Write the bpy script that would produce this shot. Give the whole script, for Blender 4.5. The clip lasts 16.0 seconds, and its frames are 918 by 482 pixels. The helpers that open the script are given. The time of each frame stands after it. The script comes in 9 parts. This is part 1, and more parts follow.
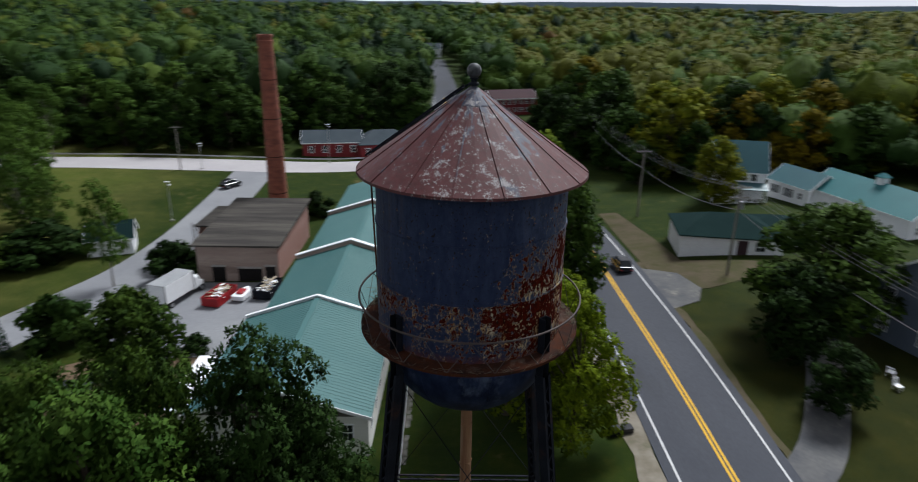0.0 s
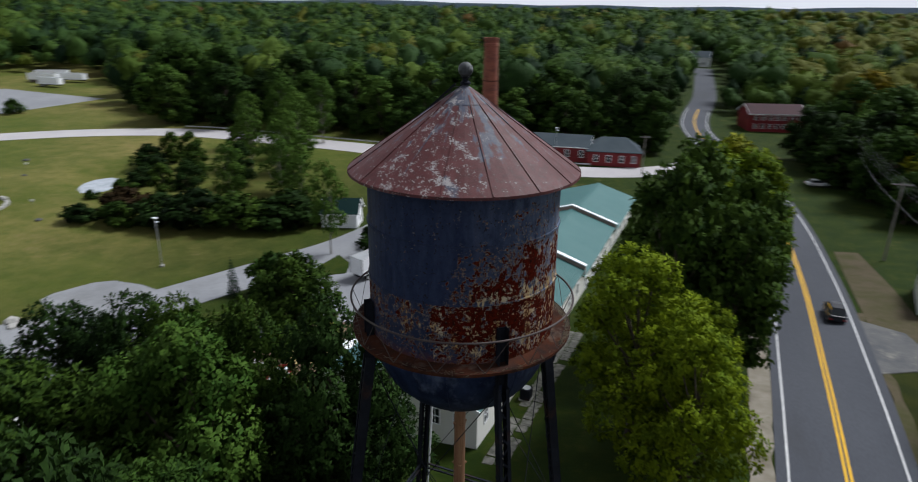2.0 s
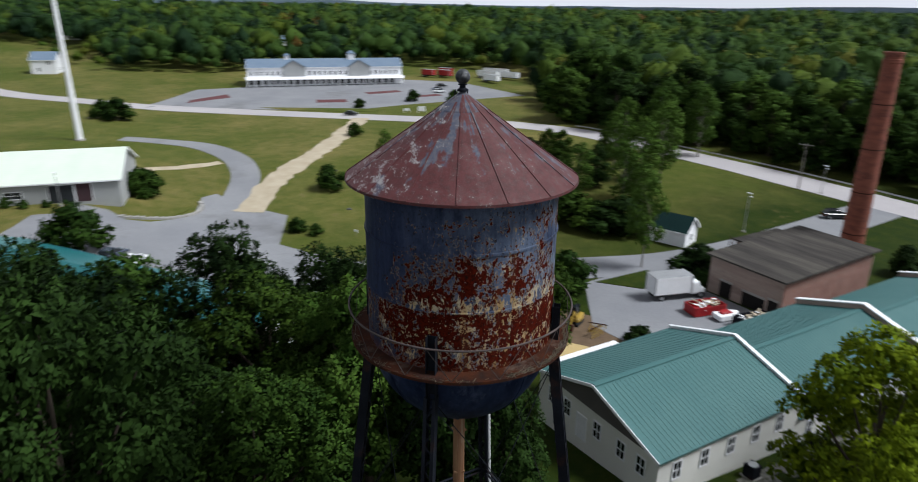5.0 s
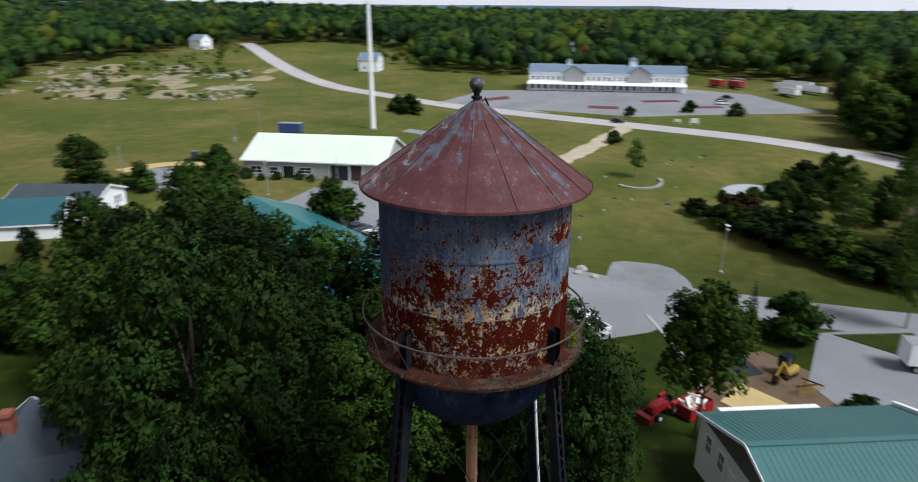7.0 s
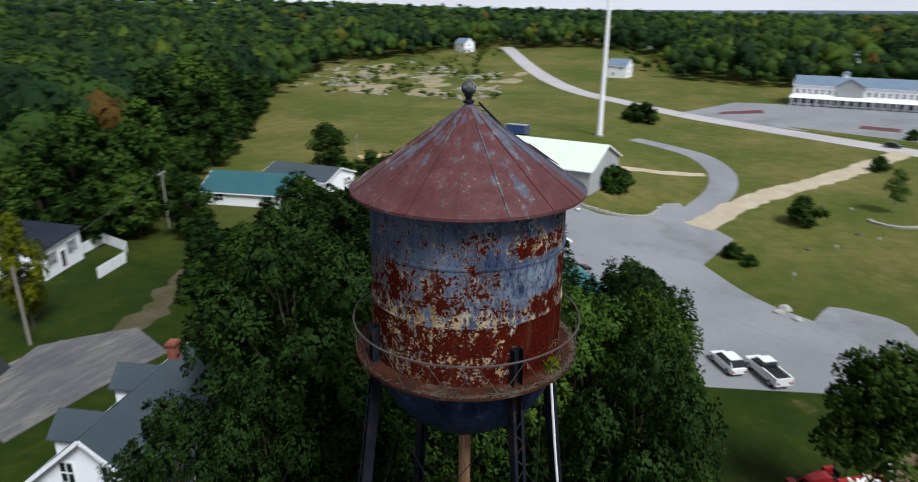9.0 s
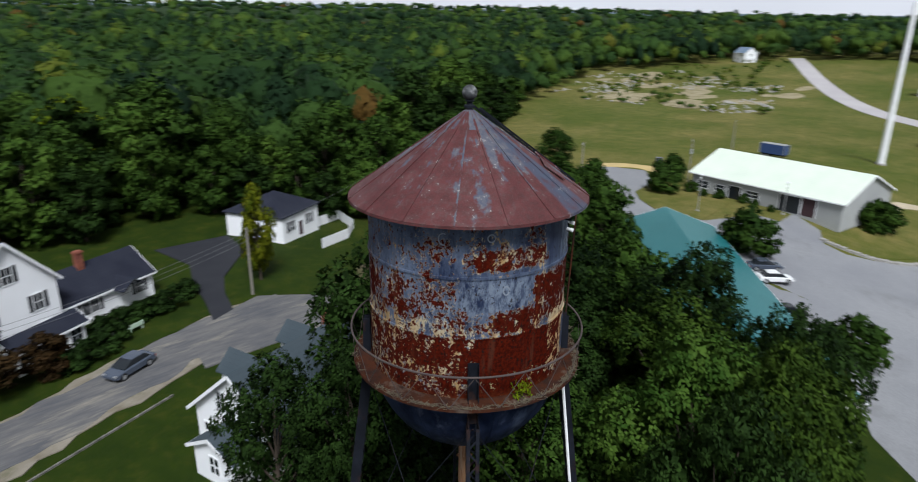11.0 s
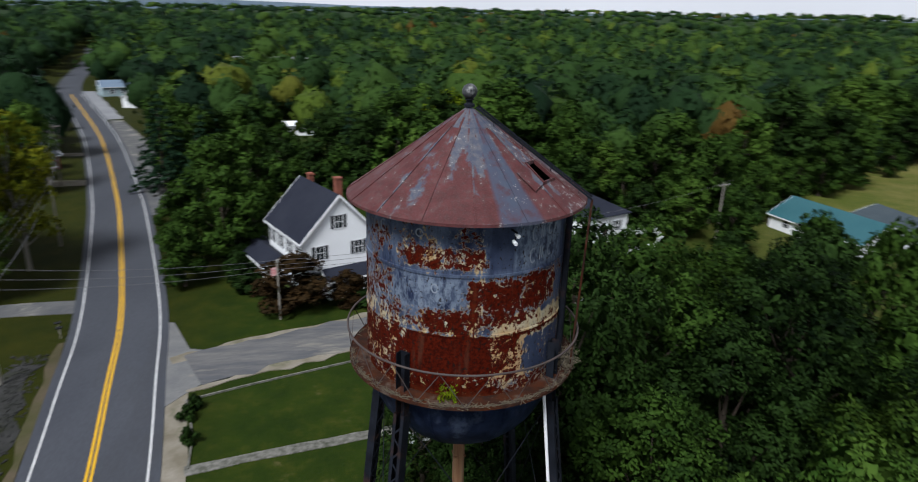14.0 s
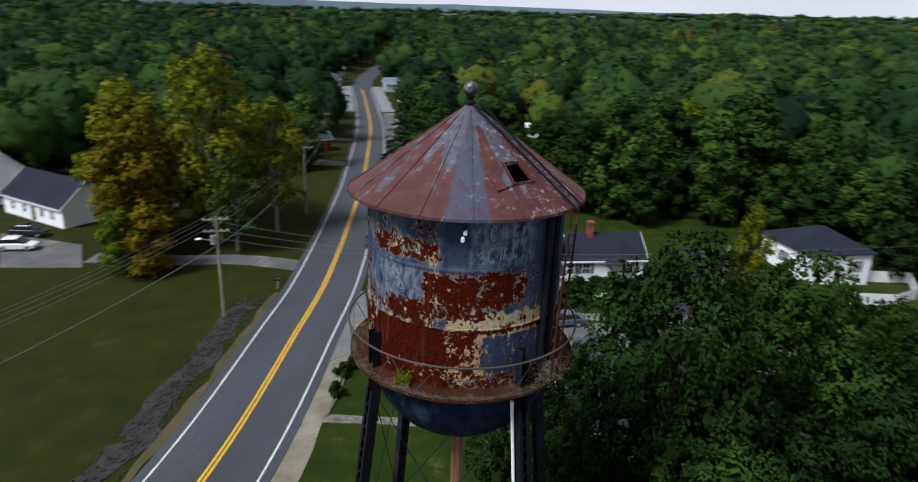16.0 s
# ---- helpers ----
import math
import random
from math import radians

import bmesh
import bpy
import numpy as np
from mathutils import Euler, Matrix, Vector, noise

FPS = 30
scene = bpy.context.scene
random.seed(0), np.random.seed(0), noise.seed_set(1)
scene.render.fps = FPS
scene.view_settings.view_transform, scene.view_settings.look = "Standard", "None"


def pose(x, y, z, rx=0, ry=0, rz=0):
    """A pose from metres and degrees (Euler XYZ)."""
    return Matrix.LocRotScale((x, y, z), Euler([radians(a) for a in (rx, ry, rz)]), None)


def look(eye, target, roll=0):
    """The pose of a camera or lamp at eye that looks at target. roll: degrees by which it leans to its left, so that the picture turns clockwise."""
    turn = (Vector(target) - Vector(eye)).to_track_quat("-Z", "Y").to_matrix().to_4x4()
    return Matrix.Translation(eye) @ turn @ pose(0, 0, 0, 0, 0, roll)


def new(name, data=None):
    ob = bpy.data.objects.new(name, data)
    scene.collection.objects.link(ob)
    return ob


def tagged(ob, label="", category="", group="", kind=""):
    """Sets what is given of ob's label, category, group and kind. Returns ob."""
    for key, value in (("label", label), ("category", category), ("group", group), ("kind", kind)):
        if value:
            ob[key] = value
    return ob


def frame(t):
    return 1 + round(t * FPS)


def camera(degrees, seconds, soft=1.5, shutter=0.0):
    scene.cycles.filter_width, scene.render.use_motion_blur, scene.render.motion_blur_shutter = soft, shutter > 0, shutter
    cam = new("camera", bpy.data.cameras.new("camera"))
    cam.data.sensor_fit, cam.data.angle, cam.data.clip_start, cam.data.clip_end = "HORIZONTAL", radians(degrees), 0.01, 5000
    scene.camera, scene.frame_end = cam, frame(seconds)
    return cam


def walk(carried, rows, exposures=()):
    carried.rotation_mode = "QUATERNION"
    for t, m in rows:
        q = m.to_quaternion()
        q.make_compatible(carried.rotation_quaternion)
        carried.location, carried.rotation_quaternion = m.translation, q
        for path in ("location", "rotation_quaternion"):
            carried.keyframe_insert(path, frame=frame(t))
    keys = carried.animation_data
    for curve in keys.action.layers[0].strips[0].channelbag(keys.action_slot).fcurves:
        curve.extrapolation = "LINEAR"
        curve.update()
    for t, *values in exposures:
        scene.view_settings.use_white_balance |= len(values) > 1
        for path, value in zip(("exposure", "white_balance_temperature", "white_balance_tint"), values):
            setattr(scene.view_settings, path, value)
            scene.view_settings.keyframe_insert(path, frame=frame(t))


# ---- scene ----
cam = camera(70.9, 16.0, soft=1.0, shutter=0.9)
PATH = [
    (0, (-0.559, -20.808, 29.967), (-0.544, -18.93, 29.28), 0.9),
    (0.5, (1.563, -20.57, 29.926), (1.374, -18.7, 29.241), 0.8),
    (1, (3.703, -20.308, 29.888), (3.325, -18.467, 29.203), 0.8),
    (1.5, (5.852, -19.885, 29.88), (5.298, -18.089, 29.197), 0.8),
    (2, (7.983, -19.142, 29.876), (7.248, -17.411, 29.194), 0.8),
    (2.5, (10.046, -18.137, 29.896), (9.13, -16.495, 29.214), 0.7),
    (3, (11.904, -16.938, 29.896), (10.817, -15.404, 29.216), 0.6),
    (3.5, (13.673, -15.48, 29.901), (12.427, -14.07, 29.222), 0.6),
    (6, (19.688, -6.375, 30.086), (17.886, -5.824, 29.416), 0.4),
    (6.5, (20.285, -4.256, 30.112), (18.431, -3.912, 29.445), 0.3),
    (7, (20.561, -2.032, 30.11), (18.68, -1.895, 29.446), 0.3),
    (7.5, (20.545, 0.133, 30.105), (18.659, 0.076, 29.442), 0.4),
    (8, (20.356, 2.179, 30.092), (18.483, 1.937, 29.433), 0.4),
    (8.5, (19.958, 4.144, 30.085), (18.115, 3.728, 29.429), 0.4),
    (9, (19.376, 6.107, 30.085), (17.581, 5.515, 29.431), 0.4),
    (11.5, (13.526, 14.503, 30.017), (12.254, 13.096, 29.383), 0.9),
    (12, (11.928, 15.798, 29.969), (10.809, 14.265, 29.34), 1.2),
    (12.5, (10.245, 16.94, 30.033), (9.287, 15.305, 29.395), 1.0),
    (13, (8.456, 17.924, 29.983), (7.667, 16.2, 29.347), 1.2),
    (13.5, (6.614, 18.782, 29.961), (6.003, 16.987, 29.324), 1.3),
    (14, (4.673, 19.423, 29.945), (4.248, 17.575, 29.31), 1.6),
    (14.5, (2.603, 19.766, 29.923), (2.372, 17.884, 29.288), 1.7),
    (15, (0.68, 19.958, 29.922), (0.629, 18.062, 29.286), 1.8),
    (15.5, (-1.427, 20.013, 29.949), (-1.276, 18.123, 29.31), 1.8),
    (16, (-3.552, 19.957, 29.954), (-3.202, 18.095, 29.313), 2.0),
]
walk(cam, [(t, look(eye, target, roll)) for t, eye, target, roll in PATH])

# ---------------------------------------------------------------- light
SUN_AZ, SUN_EL = 52.0, 53.0
world = bpy.data.worlds.new("sky")
scene.world = world
world.use_nodes = True
wt = world.node_tree
wt.nodes.clear()
sky = wt.nodes.new("ShaderNodeTexSky")
sky.sky_type, sky.sun_disc = "NISHITA", False
sky.sun_elevation, sky.sun_rotation = radians(SUN_EL), radians(90 - SUN_AZ)
sky.dust_density, sky.air_density = 4.0, 1.0
cloud = wt.nodes.new("ShaderNodeTexNoise")
cloud.inputs["Scale"].default_value, cloud.inputs["Detail"].default_value = 3.0, 4.0
cramp = wt.nodes.new("ShaderNodeMapRange")
cramp.inputs["From Min"].default_value, cramp.inputs["From Max"].default_value = 0.3, 0.7
cramp.inputs["To Min"].default_value, cramp.inputs["To Max"].default_value = 0.82, 0.95
cmix = wt.nodes.new("ShaderNodeMix")
cmix.data_type = "RGBA"
cmix.inputs["B"].default_value = (11.0, 11.7, 13.2, 1)
up = wt.nodes.new("ShaderNodeTexCoord")
up_z = wt.nodes.new("ShaderNodeSeparateXYZ")
rise = wt.nodes.new("ShaderNodeMapRange")
rise.inputs["From Max"].default_value = 0.9
rise.inputs["To Min"].default_value, rise.inputs["To Max"].default_value = 1.35, 0.50
rise.interpolation_type = "SMOOTHSTEP"
veil = wt.nodes.new("ShaderNodeMix")
veil.data_type, veil.blend_type = "RGBA", "MULTIPLY"
veil.inputs["Factor"].default_value = 1.0
bgn = wt.nodes.new("ShaderNodeBackground")
bgn.inputs["Strength"].default_value = 0.051
wout = wt.nodes.new("ShaderNodeOutputWorld")
wt.links.new(cloud.outputs["Fac"], cramp.inputs["Value"])
wt.links.new(cramp.outputs["Result"], cmix.inputs["Factor"])
wt.links.new(sky.outputs["Color"], cmix.inputs["A"])
wt.links.new(up.outputs["Generated"], up_z.inputs[0])
wt.links.new(up_z.outputs["Z"], rise.inputs["Value"])
wt.links.new(cmix.outputs["Result"], veil.inputs["A"])
wt.links.new(rise.outputs["Result"], veil.inputs["B"])
wt.links.new(veil.outputs["Result"], bgn.inputs["Color"])
wt.links.new(bgn.outputs["Background"], wout.inputs["Surface"])

sun = new("sun", bpy.data.lights.new("sun", "SUN"))
sun.data.energy, sun.data.angle, sun.data.color = 4.5, radians(20), (0.92, 0.955, 1.0)
sd = Vector((math.cos(radians(SUN_AZ)) * math.cos(radians(SUN_EL)), math.sin(radians(SUN_AZ)) * math.cos(radians(SUN_EL)), math.sin(radians(SUN_EL))))
sun.matrix_world = look(tuple(sd * 200), (0, 0, 0))
scene.view_settings.exposure = 0.10

# ---------------------------------------------------------------- materials


def material(name):
    m = bpy.data.materials.new(name)
    m.use_nodes = True
    nt = m.node_tree
    return m, nt, nt.nodes["Principled BSDF"]


def add_noise(nt, scale, detail=4.0, coord="Object", stretch=None, rough=0.6):
    tc = nt.nodes.new("ShaderNodeTexCoord")
    mp = nt.nodes.new("ShaderNodeMapping")
    if stretch:
        mp.inputs["Scale"].default_value = stretch
    nz = nt.nodes.new("ShaderNodeTexNoise")
    nz.inputs["Scale"].default_value, nz.inputs["Detail"].default_value = scale, detail
    nz.inputs["Roughness"].default_value = rough
    nt.links.new(tc.outputs[coord], mp.inputs["Vector"])
    nt.links.new(mp.outputs["Vector"], nz.inputs["Vector"])
    return nz.outputs["Fac"]


def step_of(nt, value, a, b, lo=0.0, hi=1.0):
    r = nt.nodes.new("ShaderNodeMapRange")
    r.inputs["From Min"].default_value, r.inputs["From Max"].default_value = a, b
    r.inputs["To Min"].default_value, r.inputs["To Max"].default_value = lo, hi
    nt.links.new(value, r.inputs["Value"])
    return r.outputs["Result"]


def maths(nt, op, a, b=None):
    n = nt.nodes.new("ShaderNodeMath")
    n.operation = op
    for k, v in enumerate((a, b)):
        if v is None:
            continue
        if isinstance(v, (int, float)):
            n.inputs[k].default_value = v
        else:
            nt.links.new(v, n.inputs[k])
    return n.outputs[0]


def mixed(nt, fac, a, b):
    n = nt.nodes.new("ShaderNodeMix")
    n.data_type = "RGBA"
    for key, v in (("Factor", fac), ("A", a), ("B", b)):
        if isinstance(v, (int, float)):
            n.inputs[key].default_value = v
        elif isinstance(v, tuple):
            n.inputs[key].default_value = (*v, 1) if len(v) == 3 else v
        else:
            nt.links.new(v, n.inputs[key])
    return n.outputs["Result"]


def bumped(nt, bsdf, height, strength=0.3, distance=0.02):
    b = nt.nodes.new("ShaderNodeBump")
    b.inputs["Strength"].default_value, b.inputs["Distance"].default_value = strength, distance
    nt.links.new(height, b.inputs["Height"])
    nt.links.new(b.outputs["Normal"], bsdf.inputs["Normal"])


def plain(name, c1, c2, scale=2.0, rough=0.7, metal=0.0, fine=20.0, bump=0.2, stretch=None, dirt=None, coord="Object", spec=0.3):
    """Two tones at a large scale, grain at a fine one, a little relief, and dirt in patches."""
    m, nt, b = material(name)
    big = step_of(nt, add_noise(nt, scale, 4, coord, stretch), 0.35, 0.65)
    col = mixed(nt, big, c1, c2)
    small = add_noise(nt, fine, 3, coord, stretch)
    col = mixed(nt, step_of(nt, small, 0.3, 0.7, 0.0, 0.35), col, tuple(v * 0.6 for v in c1))
    if dirt:
        patch = step_of(nt, add_noise(nt, scale * 0.6, 6, coord, stretch, 0.7), 0.55, 0.72, 0.0, 0.8)
        col = mixed(nt, patch, col, dirt)
    nt.links.new(col, b.inputs["Base Color"])
    b.inputs["Roughness"].default_value, b.inputs["Metallic"].default_value = rough, metal
    b.inputs["Specular IOR Level"].default_value = spec
    if bump:
        bumped(nt, b, small, bump, 0.02)
    return m


def leafy(name, dark, light, warm, warm_amount=0.1, scale=0.12, mass=False):
    """Leaves: a tone for each tree, one for each leaf, and some turning."""
    m, nt, b = material(name)
    geo = nt.nodes.new("ShaderNodeNewGeometry")
    info = nt.nodes.new("ShaderNodeObjectInfo")
    tree = step_of(nt, add_noise(nt, scale, 2), 0.3, 0.7)
    # lit and dim leaf clusters put into the colour by noise
    clump_light = step_of(nt, add_noise(nt, 0.65, 3, rough=0.6), 0.39, 0.61)
    tone = maths(nt, "ADD", maths(nt, "MULTIPLY", geo.outputs["Random Per Island"], 0.28), maths(nt, "ADD", maths(nt, "MULTIPLY", tree, 0.30), maths(nt, "MULTIPLY", clump_light, 0.48)))
    tone = maths(nt, "ADD", tone, maths(nt, "MULTIPLY", maths(nt, "SUBTRACT", info.outputs["Random"], 0.5), 0.3))
    col = mixed(nt, tone, dark, light)
    turn = step_of(nt, add_noise(nt, scale * 0.7, 3), 0.62, 0.74, 0.0, warm_amount * 4)
    col = mixed(nt, turn, col, warm)
    if mass:
        at = nt.nodes.new("ShaderNodeAttribute")
        at.attribute_name = "tone"
        ramp = nt.nodes.new("ShaderNodeValToRGB")
        keys = ((0.0, (0.007, 0.020, 0.010)), (0.22, (0.014, 0.036, 0.012)), (0.45, (0.030, 0.066, 0.0145)), (0.70, (0.054, 0.100, 0.016)), (0.90, (0.088, 0.128, 0.016)), (0.985, (0.104, 0.112, 0.016)), (1.0, (0.105, 0.058, 0.014)))
        while len(ramp.color_ramp.elements) < len(keys):
            ramp.color_ramp.elements.new(0.5)
        for e, (p, c) in zip(ramp.color_ramp.elements, keys):
            e.position, e.color = p, (*c, 1)
        nt.links.new(at.outputs["Fac"], ramp.inputs["Fac"])
        leaf = step_of(nt, add_noise(nt, 1.3, 5, rough=0.7), 0.36, 0.64)
        col = mixed(nt, maths(nt, "MULTIPLY", leaf, 0.36), ramp.outputs["Color"], (0.0074, 0.0178, 0.0059))
        bumped(nt, b, leaf, 0.45, 0.3)
    nt.links.new(col, b.inputs["Base Color"])
    b.inputs["Roughness"].default_value = 0.7
    b.inputs["Specular IOR Level"].default_value = 0.06
    tr = nt.nodes.new("ShaderNodeBsdfTranslucent")
    nt.links.new(col, tr.inputs["Color"])
    mx = nt.nodes.new("ShaderNodeMixShader")
    mx.inputs[0].default_value = 0.2
    out = nt.nodes["Material Output"]
    nt.links.new(b.outputs[0], mx.inputs[1])
    nt.links.new(tr.outputs[0], mx.inputs[2])
    nt.links.new(mx.outputs[0], out.inputs["Surface"])
    return m


def wall_coords(nt):
    tc = nt.nodes.new("ShaderNodeTexCoord")
    sx = nt.nodes.new("ShaderNodeSeparateXYZ")
    nt.links.new(tc.outputs["Object"], sx.inputs[0])
    return sx.outputs


def tank_paint():
    """Blue-grey paint over cream undercoat and red oxide, peeling in angular chips: most below the lower seam and on the sunny side."""
    m, nt, b = material("peeling_tank_paint")
    x, y, z = wall_coords(nt)
    az = maths(nt, "MULTIPLY", maths(nt, "ARCTAN2", y, x), 57.2958)
    n_big = add_noise(nt, 0.55, 4)
    n_mid = add_noise(nt, 3.0, 8, stretch=(1, 1, 0.85), rough=0.68)
    n_fin = add_noise(nt, 11.0, 7, stretch=(1, 1, 0.9), rough=0.72)
    n_old = add_noise(nt, 5.2, 8, stretch=(1, 1, 0.5), rough=0.7)
    column = add_noise(nt, 1.7, 4, stretch=(1, 1, 0.3))
    streak = add_noise(nt, 2.6, 6, stretch=(1, 1, 0.09))
    grain = add_noise(nt, 26.0, 4)
    n_dot = add_noise(nt, 12.0, 2, stretch=(1, 1, 0.8), rough=0.5)
    tc = nt.nodes.new("ShaderNodeTexCoord")
    cells = nt.nodes.new("ShaderNodeTexVoronoi")
    cells.inputs["Scale"].default_value = 11.0
    nt.links.new(tc.outputs["Object"], cells.inputs["Vector"])
    tones = nt.nodes.new("ShaderNodeSeparateColor")
    nt.links.new(cells.outputs["Color"], tones.inputs[0])
    chip = tones.outputs[0]

    def near_az(c, w0, w1, hi=1.0):
        return step_of(nt, maths(nt, "ABSOLUTE", maths(nt, "SUBTRACT", az, c)), w0, w1, hi, 0.0)

    def total(*terms):
        v = terms[0]
        for q in terms[1:]:
            v = maths(nt, "ADD", v, q)
        return v

    def times(a, k):
        return maths(nt, "MULTIPLY", a, k)

    field = total(times(n_mid, 0.46), times(n_fin, 0.46), times(chip, 0.08))
    sunny = near_az(45.0, 60.0, 115.0)
    shade = near_az(-125.0, 35.0, 75.0)
    wob = times(maths(nt, "SUBTRACT", n_big, 0.5), 0.7)
    zz = total(z, wob)
    low = step_of(nt, z, 21.39, 21.42, 1.0, 0.0)
    deep = step_of(nt, zz, 20.35, 20.6, 0.0, 1.0)
    middle = step_of(nt, zz, 22.9, 23.35, 1.0, 0.0)
    above_seam = times(step_of(nt, z, 21.5, 22.15, 1.0, 0.0), maths(nt, "SUBTRACT", 1.0, low))

    def sheet(a0, a1, z0, z1, soft=2.5):
        da = maths(nt, "ABSOLUTE", maths(nt, "SUBTRACT", az, (a0 + a1) / 2))
        dz = maths(nt, "ABSOLUTE", maths(nt, "SUBTRACT", z, (z0 + z1) / 2))
        fa = step_of(nt, da, (a1 - a0) / 2 - soft, (a1 - a0) / 2 + soft * 0.6, 1.0, 0.0)
        fz = step_of(nt, dz, (z1 - z0) / 2 - 0.14, (z1 - z0) / 2 + 0.10, 1.0, 0.0)
        return times(fa, fz)

    def widest(*rows):
        v = None
        for q in rows:
            w = sheet(*q)
            v = w if v is None else maths(nt, "MAXIMUM", v, w)
        return v

    sheets = widest((44, 88.6, 23.42, 24.05, 3.0), (79, 136, 22.15, 23.2), (46, 90.3, 20.25, 21.37), (52, 79, 21.5, 22.2, 6.0), (79, 101, 21.6, 22.3, 5.0))
    thin = widest((40, 62, 23.4, 24.4, 8.0), (70, 88.6, 23.9, 24.7, 3.0), (96, 118, 21.6, 22.2, 5.0), (48, 92, 19.3, 20.4), (-34, -22, 21.9, 23.1, 4.0), (-5, 6, 22.0, 23.3, 4.0), (14, 40, 23.6, 24.4, 8.0), (-62, -30, 21.5, 22.3, 6.0))
    clean = widest((89.4, 103, 23.33, 25.2, 1.0), (108, 156, 19.95, 21.25, 4.0), (103, 142, 23.4, 25.2, 2.0), (38, 77, 22.3, 23.2, 5.0))
    # how much has peeled, as a lift of the field
    amount = total(times(sunny, 0.012), times(maths(nt, "MULTIPLY", middle, maths(nt, "SUBTRACT", 1.0, shade)), 0.056), times(low, 0.068), times(maths(nt, "MULTIPLY", low, deep), 0.026), times(maths(nt, "SUBTRACT", column, 0.5), 0.16))
    amount = total(amount, times(sheets, 0.112), times(thin, 0.055), times(widest((-52, 34, 21.9, 24.4, 12.0), (0, 34, 23.4, 25.1, 10.0)), 0.040), times(widest((-88, -50, 19.9, 21.6, 8.0), (-75, -48, 21.4, 22.6, 8.0)), 0.040), times(shade, -0.020), times(clean, -0.14))
    peel = total(field, amount)
    rust_m = step_of(nt, peel, 0.606, 0.612)
    worn = total(times(n_old, 0.58), times(n_fin, 0.26), times(streak, 0.16), times(amount, 0.7), times(low, 0.05), times(above_seam, 0.06), times(shade, -0.035), times(widest((90.5, 113, 19.9, 21.4, 3.0), (92, 152, 21.25, 21.95, 5.0)), 0.12), times(widest((36, 88.6, 23.3, 24.7, 6.0), (-60, 45, 21.45, 21.95, 8.0)), 0.05), -0.03)
    cream_m = maths(nt, "MAXIMUM", step_of(nt, worn, 0.585, 0.612, 0.0, 0.9), step_of(nt, peel, 0.588, 0.606, 0.0, 0.75))
    # the coats
    blue = mixed(nt, step_of(nt, total(times(streak, 0.45), times(n_old, 0.55)), 0.36, 0.64), (0.0095, 0.0160, 0.0420), (0.029, 0.041, 0.080))
    bleach = maths(nt, "MULTIPLY", step_of(nt, total(times(n_big, 0.4), times(streak, 0.35), times(n_old, 0.25)), 0.40, 0.58), sunny)
    blue = mixed(nt, times(bleach, 0.72), blue, (0.138, 0.175, 0.245))
    pale_blue = maths(nt, "MULTIPLY", widest((34, 78, 22.1, 23.2, 8.0), (103, 140, 23.4, 25.2, 4.0), (12, 40, 21.6, 22.6, 10.0)), step_of(nt, n_old, 0.42, 0.56, 0.0, 0.6))
    blue = mixed(nt, pale_blue, blue, (0.20, 0.240, 0.300))
    navy = widest((89.4, 103, 23.33, 25.2, 1.0), (108, 156, 19.95, 21.3, 4.0))
    blue = mixed(nt, times(navy, 0.75), blue, (0.022, 0.030, 0.062))
    blue = mixed(nt, step_of(nt, grain, 0.5, 0.7, 0.0, 0.35), blue, (0.0133, 0.017, 0.0311))
    cream = mixed(nt, step_of(nt, streak, 0.42, 0.60), (0.43, 0.375, 0.255), (0.35, 0.225, 0.085))
    cream = mixed(nt, times(sheet(90, 114, 19.9, 21.5), 0.6), cream, (0.34, 0.16, 0.035))
    cream = mixed(nt, step_of(nt, grain, 0.48, 0.7, 0.0, 0.45), cream, (0.0962, 0.074, 0.0518))
    col = mixed(nt, cream_m, blue, cream)
    rust = mixed(nt, step_of(nt, n_fin, 0.38, 0.64), (0.0200, 0.0026, 0.0016), (0.072, 0.0078, 0.0030))
    rust = mixed(nt, step_of(nt, streak, 0.58, 0.75, 0.0, 0.5), rust, (0.125, 0.0280, 0.0080))
    col = mixed(nt, rust_m, col, rust)
    dots = times(step_of(nt, total(n_dot, times(maths(nt, "SUBTRACT", n_mid, 0.5), 0.35)), 0.645, 0.665), 0.85)
    col = mixed(nt, dots, col, (0.0118, 0.0074, 0.0067))
    stain = maths(nt, "MULTIPLY", step_of(nt, streak, 0.56, 0.70, 0.0, 0.5), step_of(nt, n_big, 0.35, 0.6))
    col = mixed(nt, stain, col, (0.0407, 0.0259, 0.0207))
    foot = step_of(nt, total(z, times(n_mid, 0.9)), 19.72, 20.15, 0.85, 0.0)
    col = mixed(nt, foot, col, mixed(nt, n_fin, (0.036, 0.008, 0.004), (0.130, 0.034, 0.012)))
    nt.links.new(col, b.inputs["Base Color"])
    nt.links.new(mixed(nt, rust_m, (0.55, 0.55, 0.55), (0.95, 0.95, 0.95)), b.inputs["Roughness"])
    nt.links.new(step_of(nt, rust_m, 0.0, 1.0, 0.12, 0.02), b.inputs["Specular IOR Level"])
    h = maths(nt, "SUBTRACT", times(grain, 0.25), total(times(cream_m, 0.5), times(rust_m, 0.6)))
    bumped(nt, b, h, 0.6, 0.012)
    return m


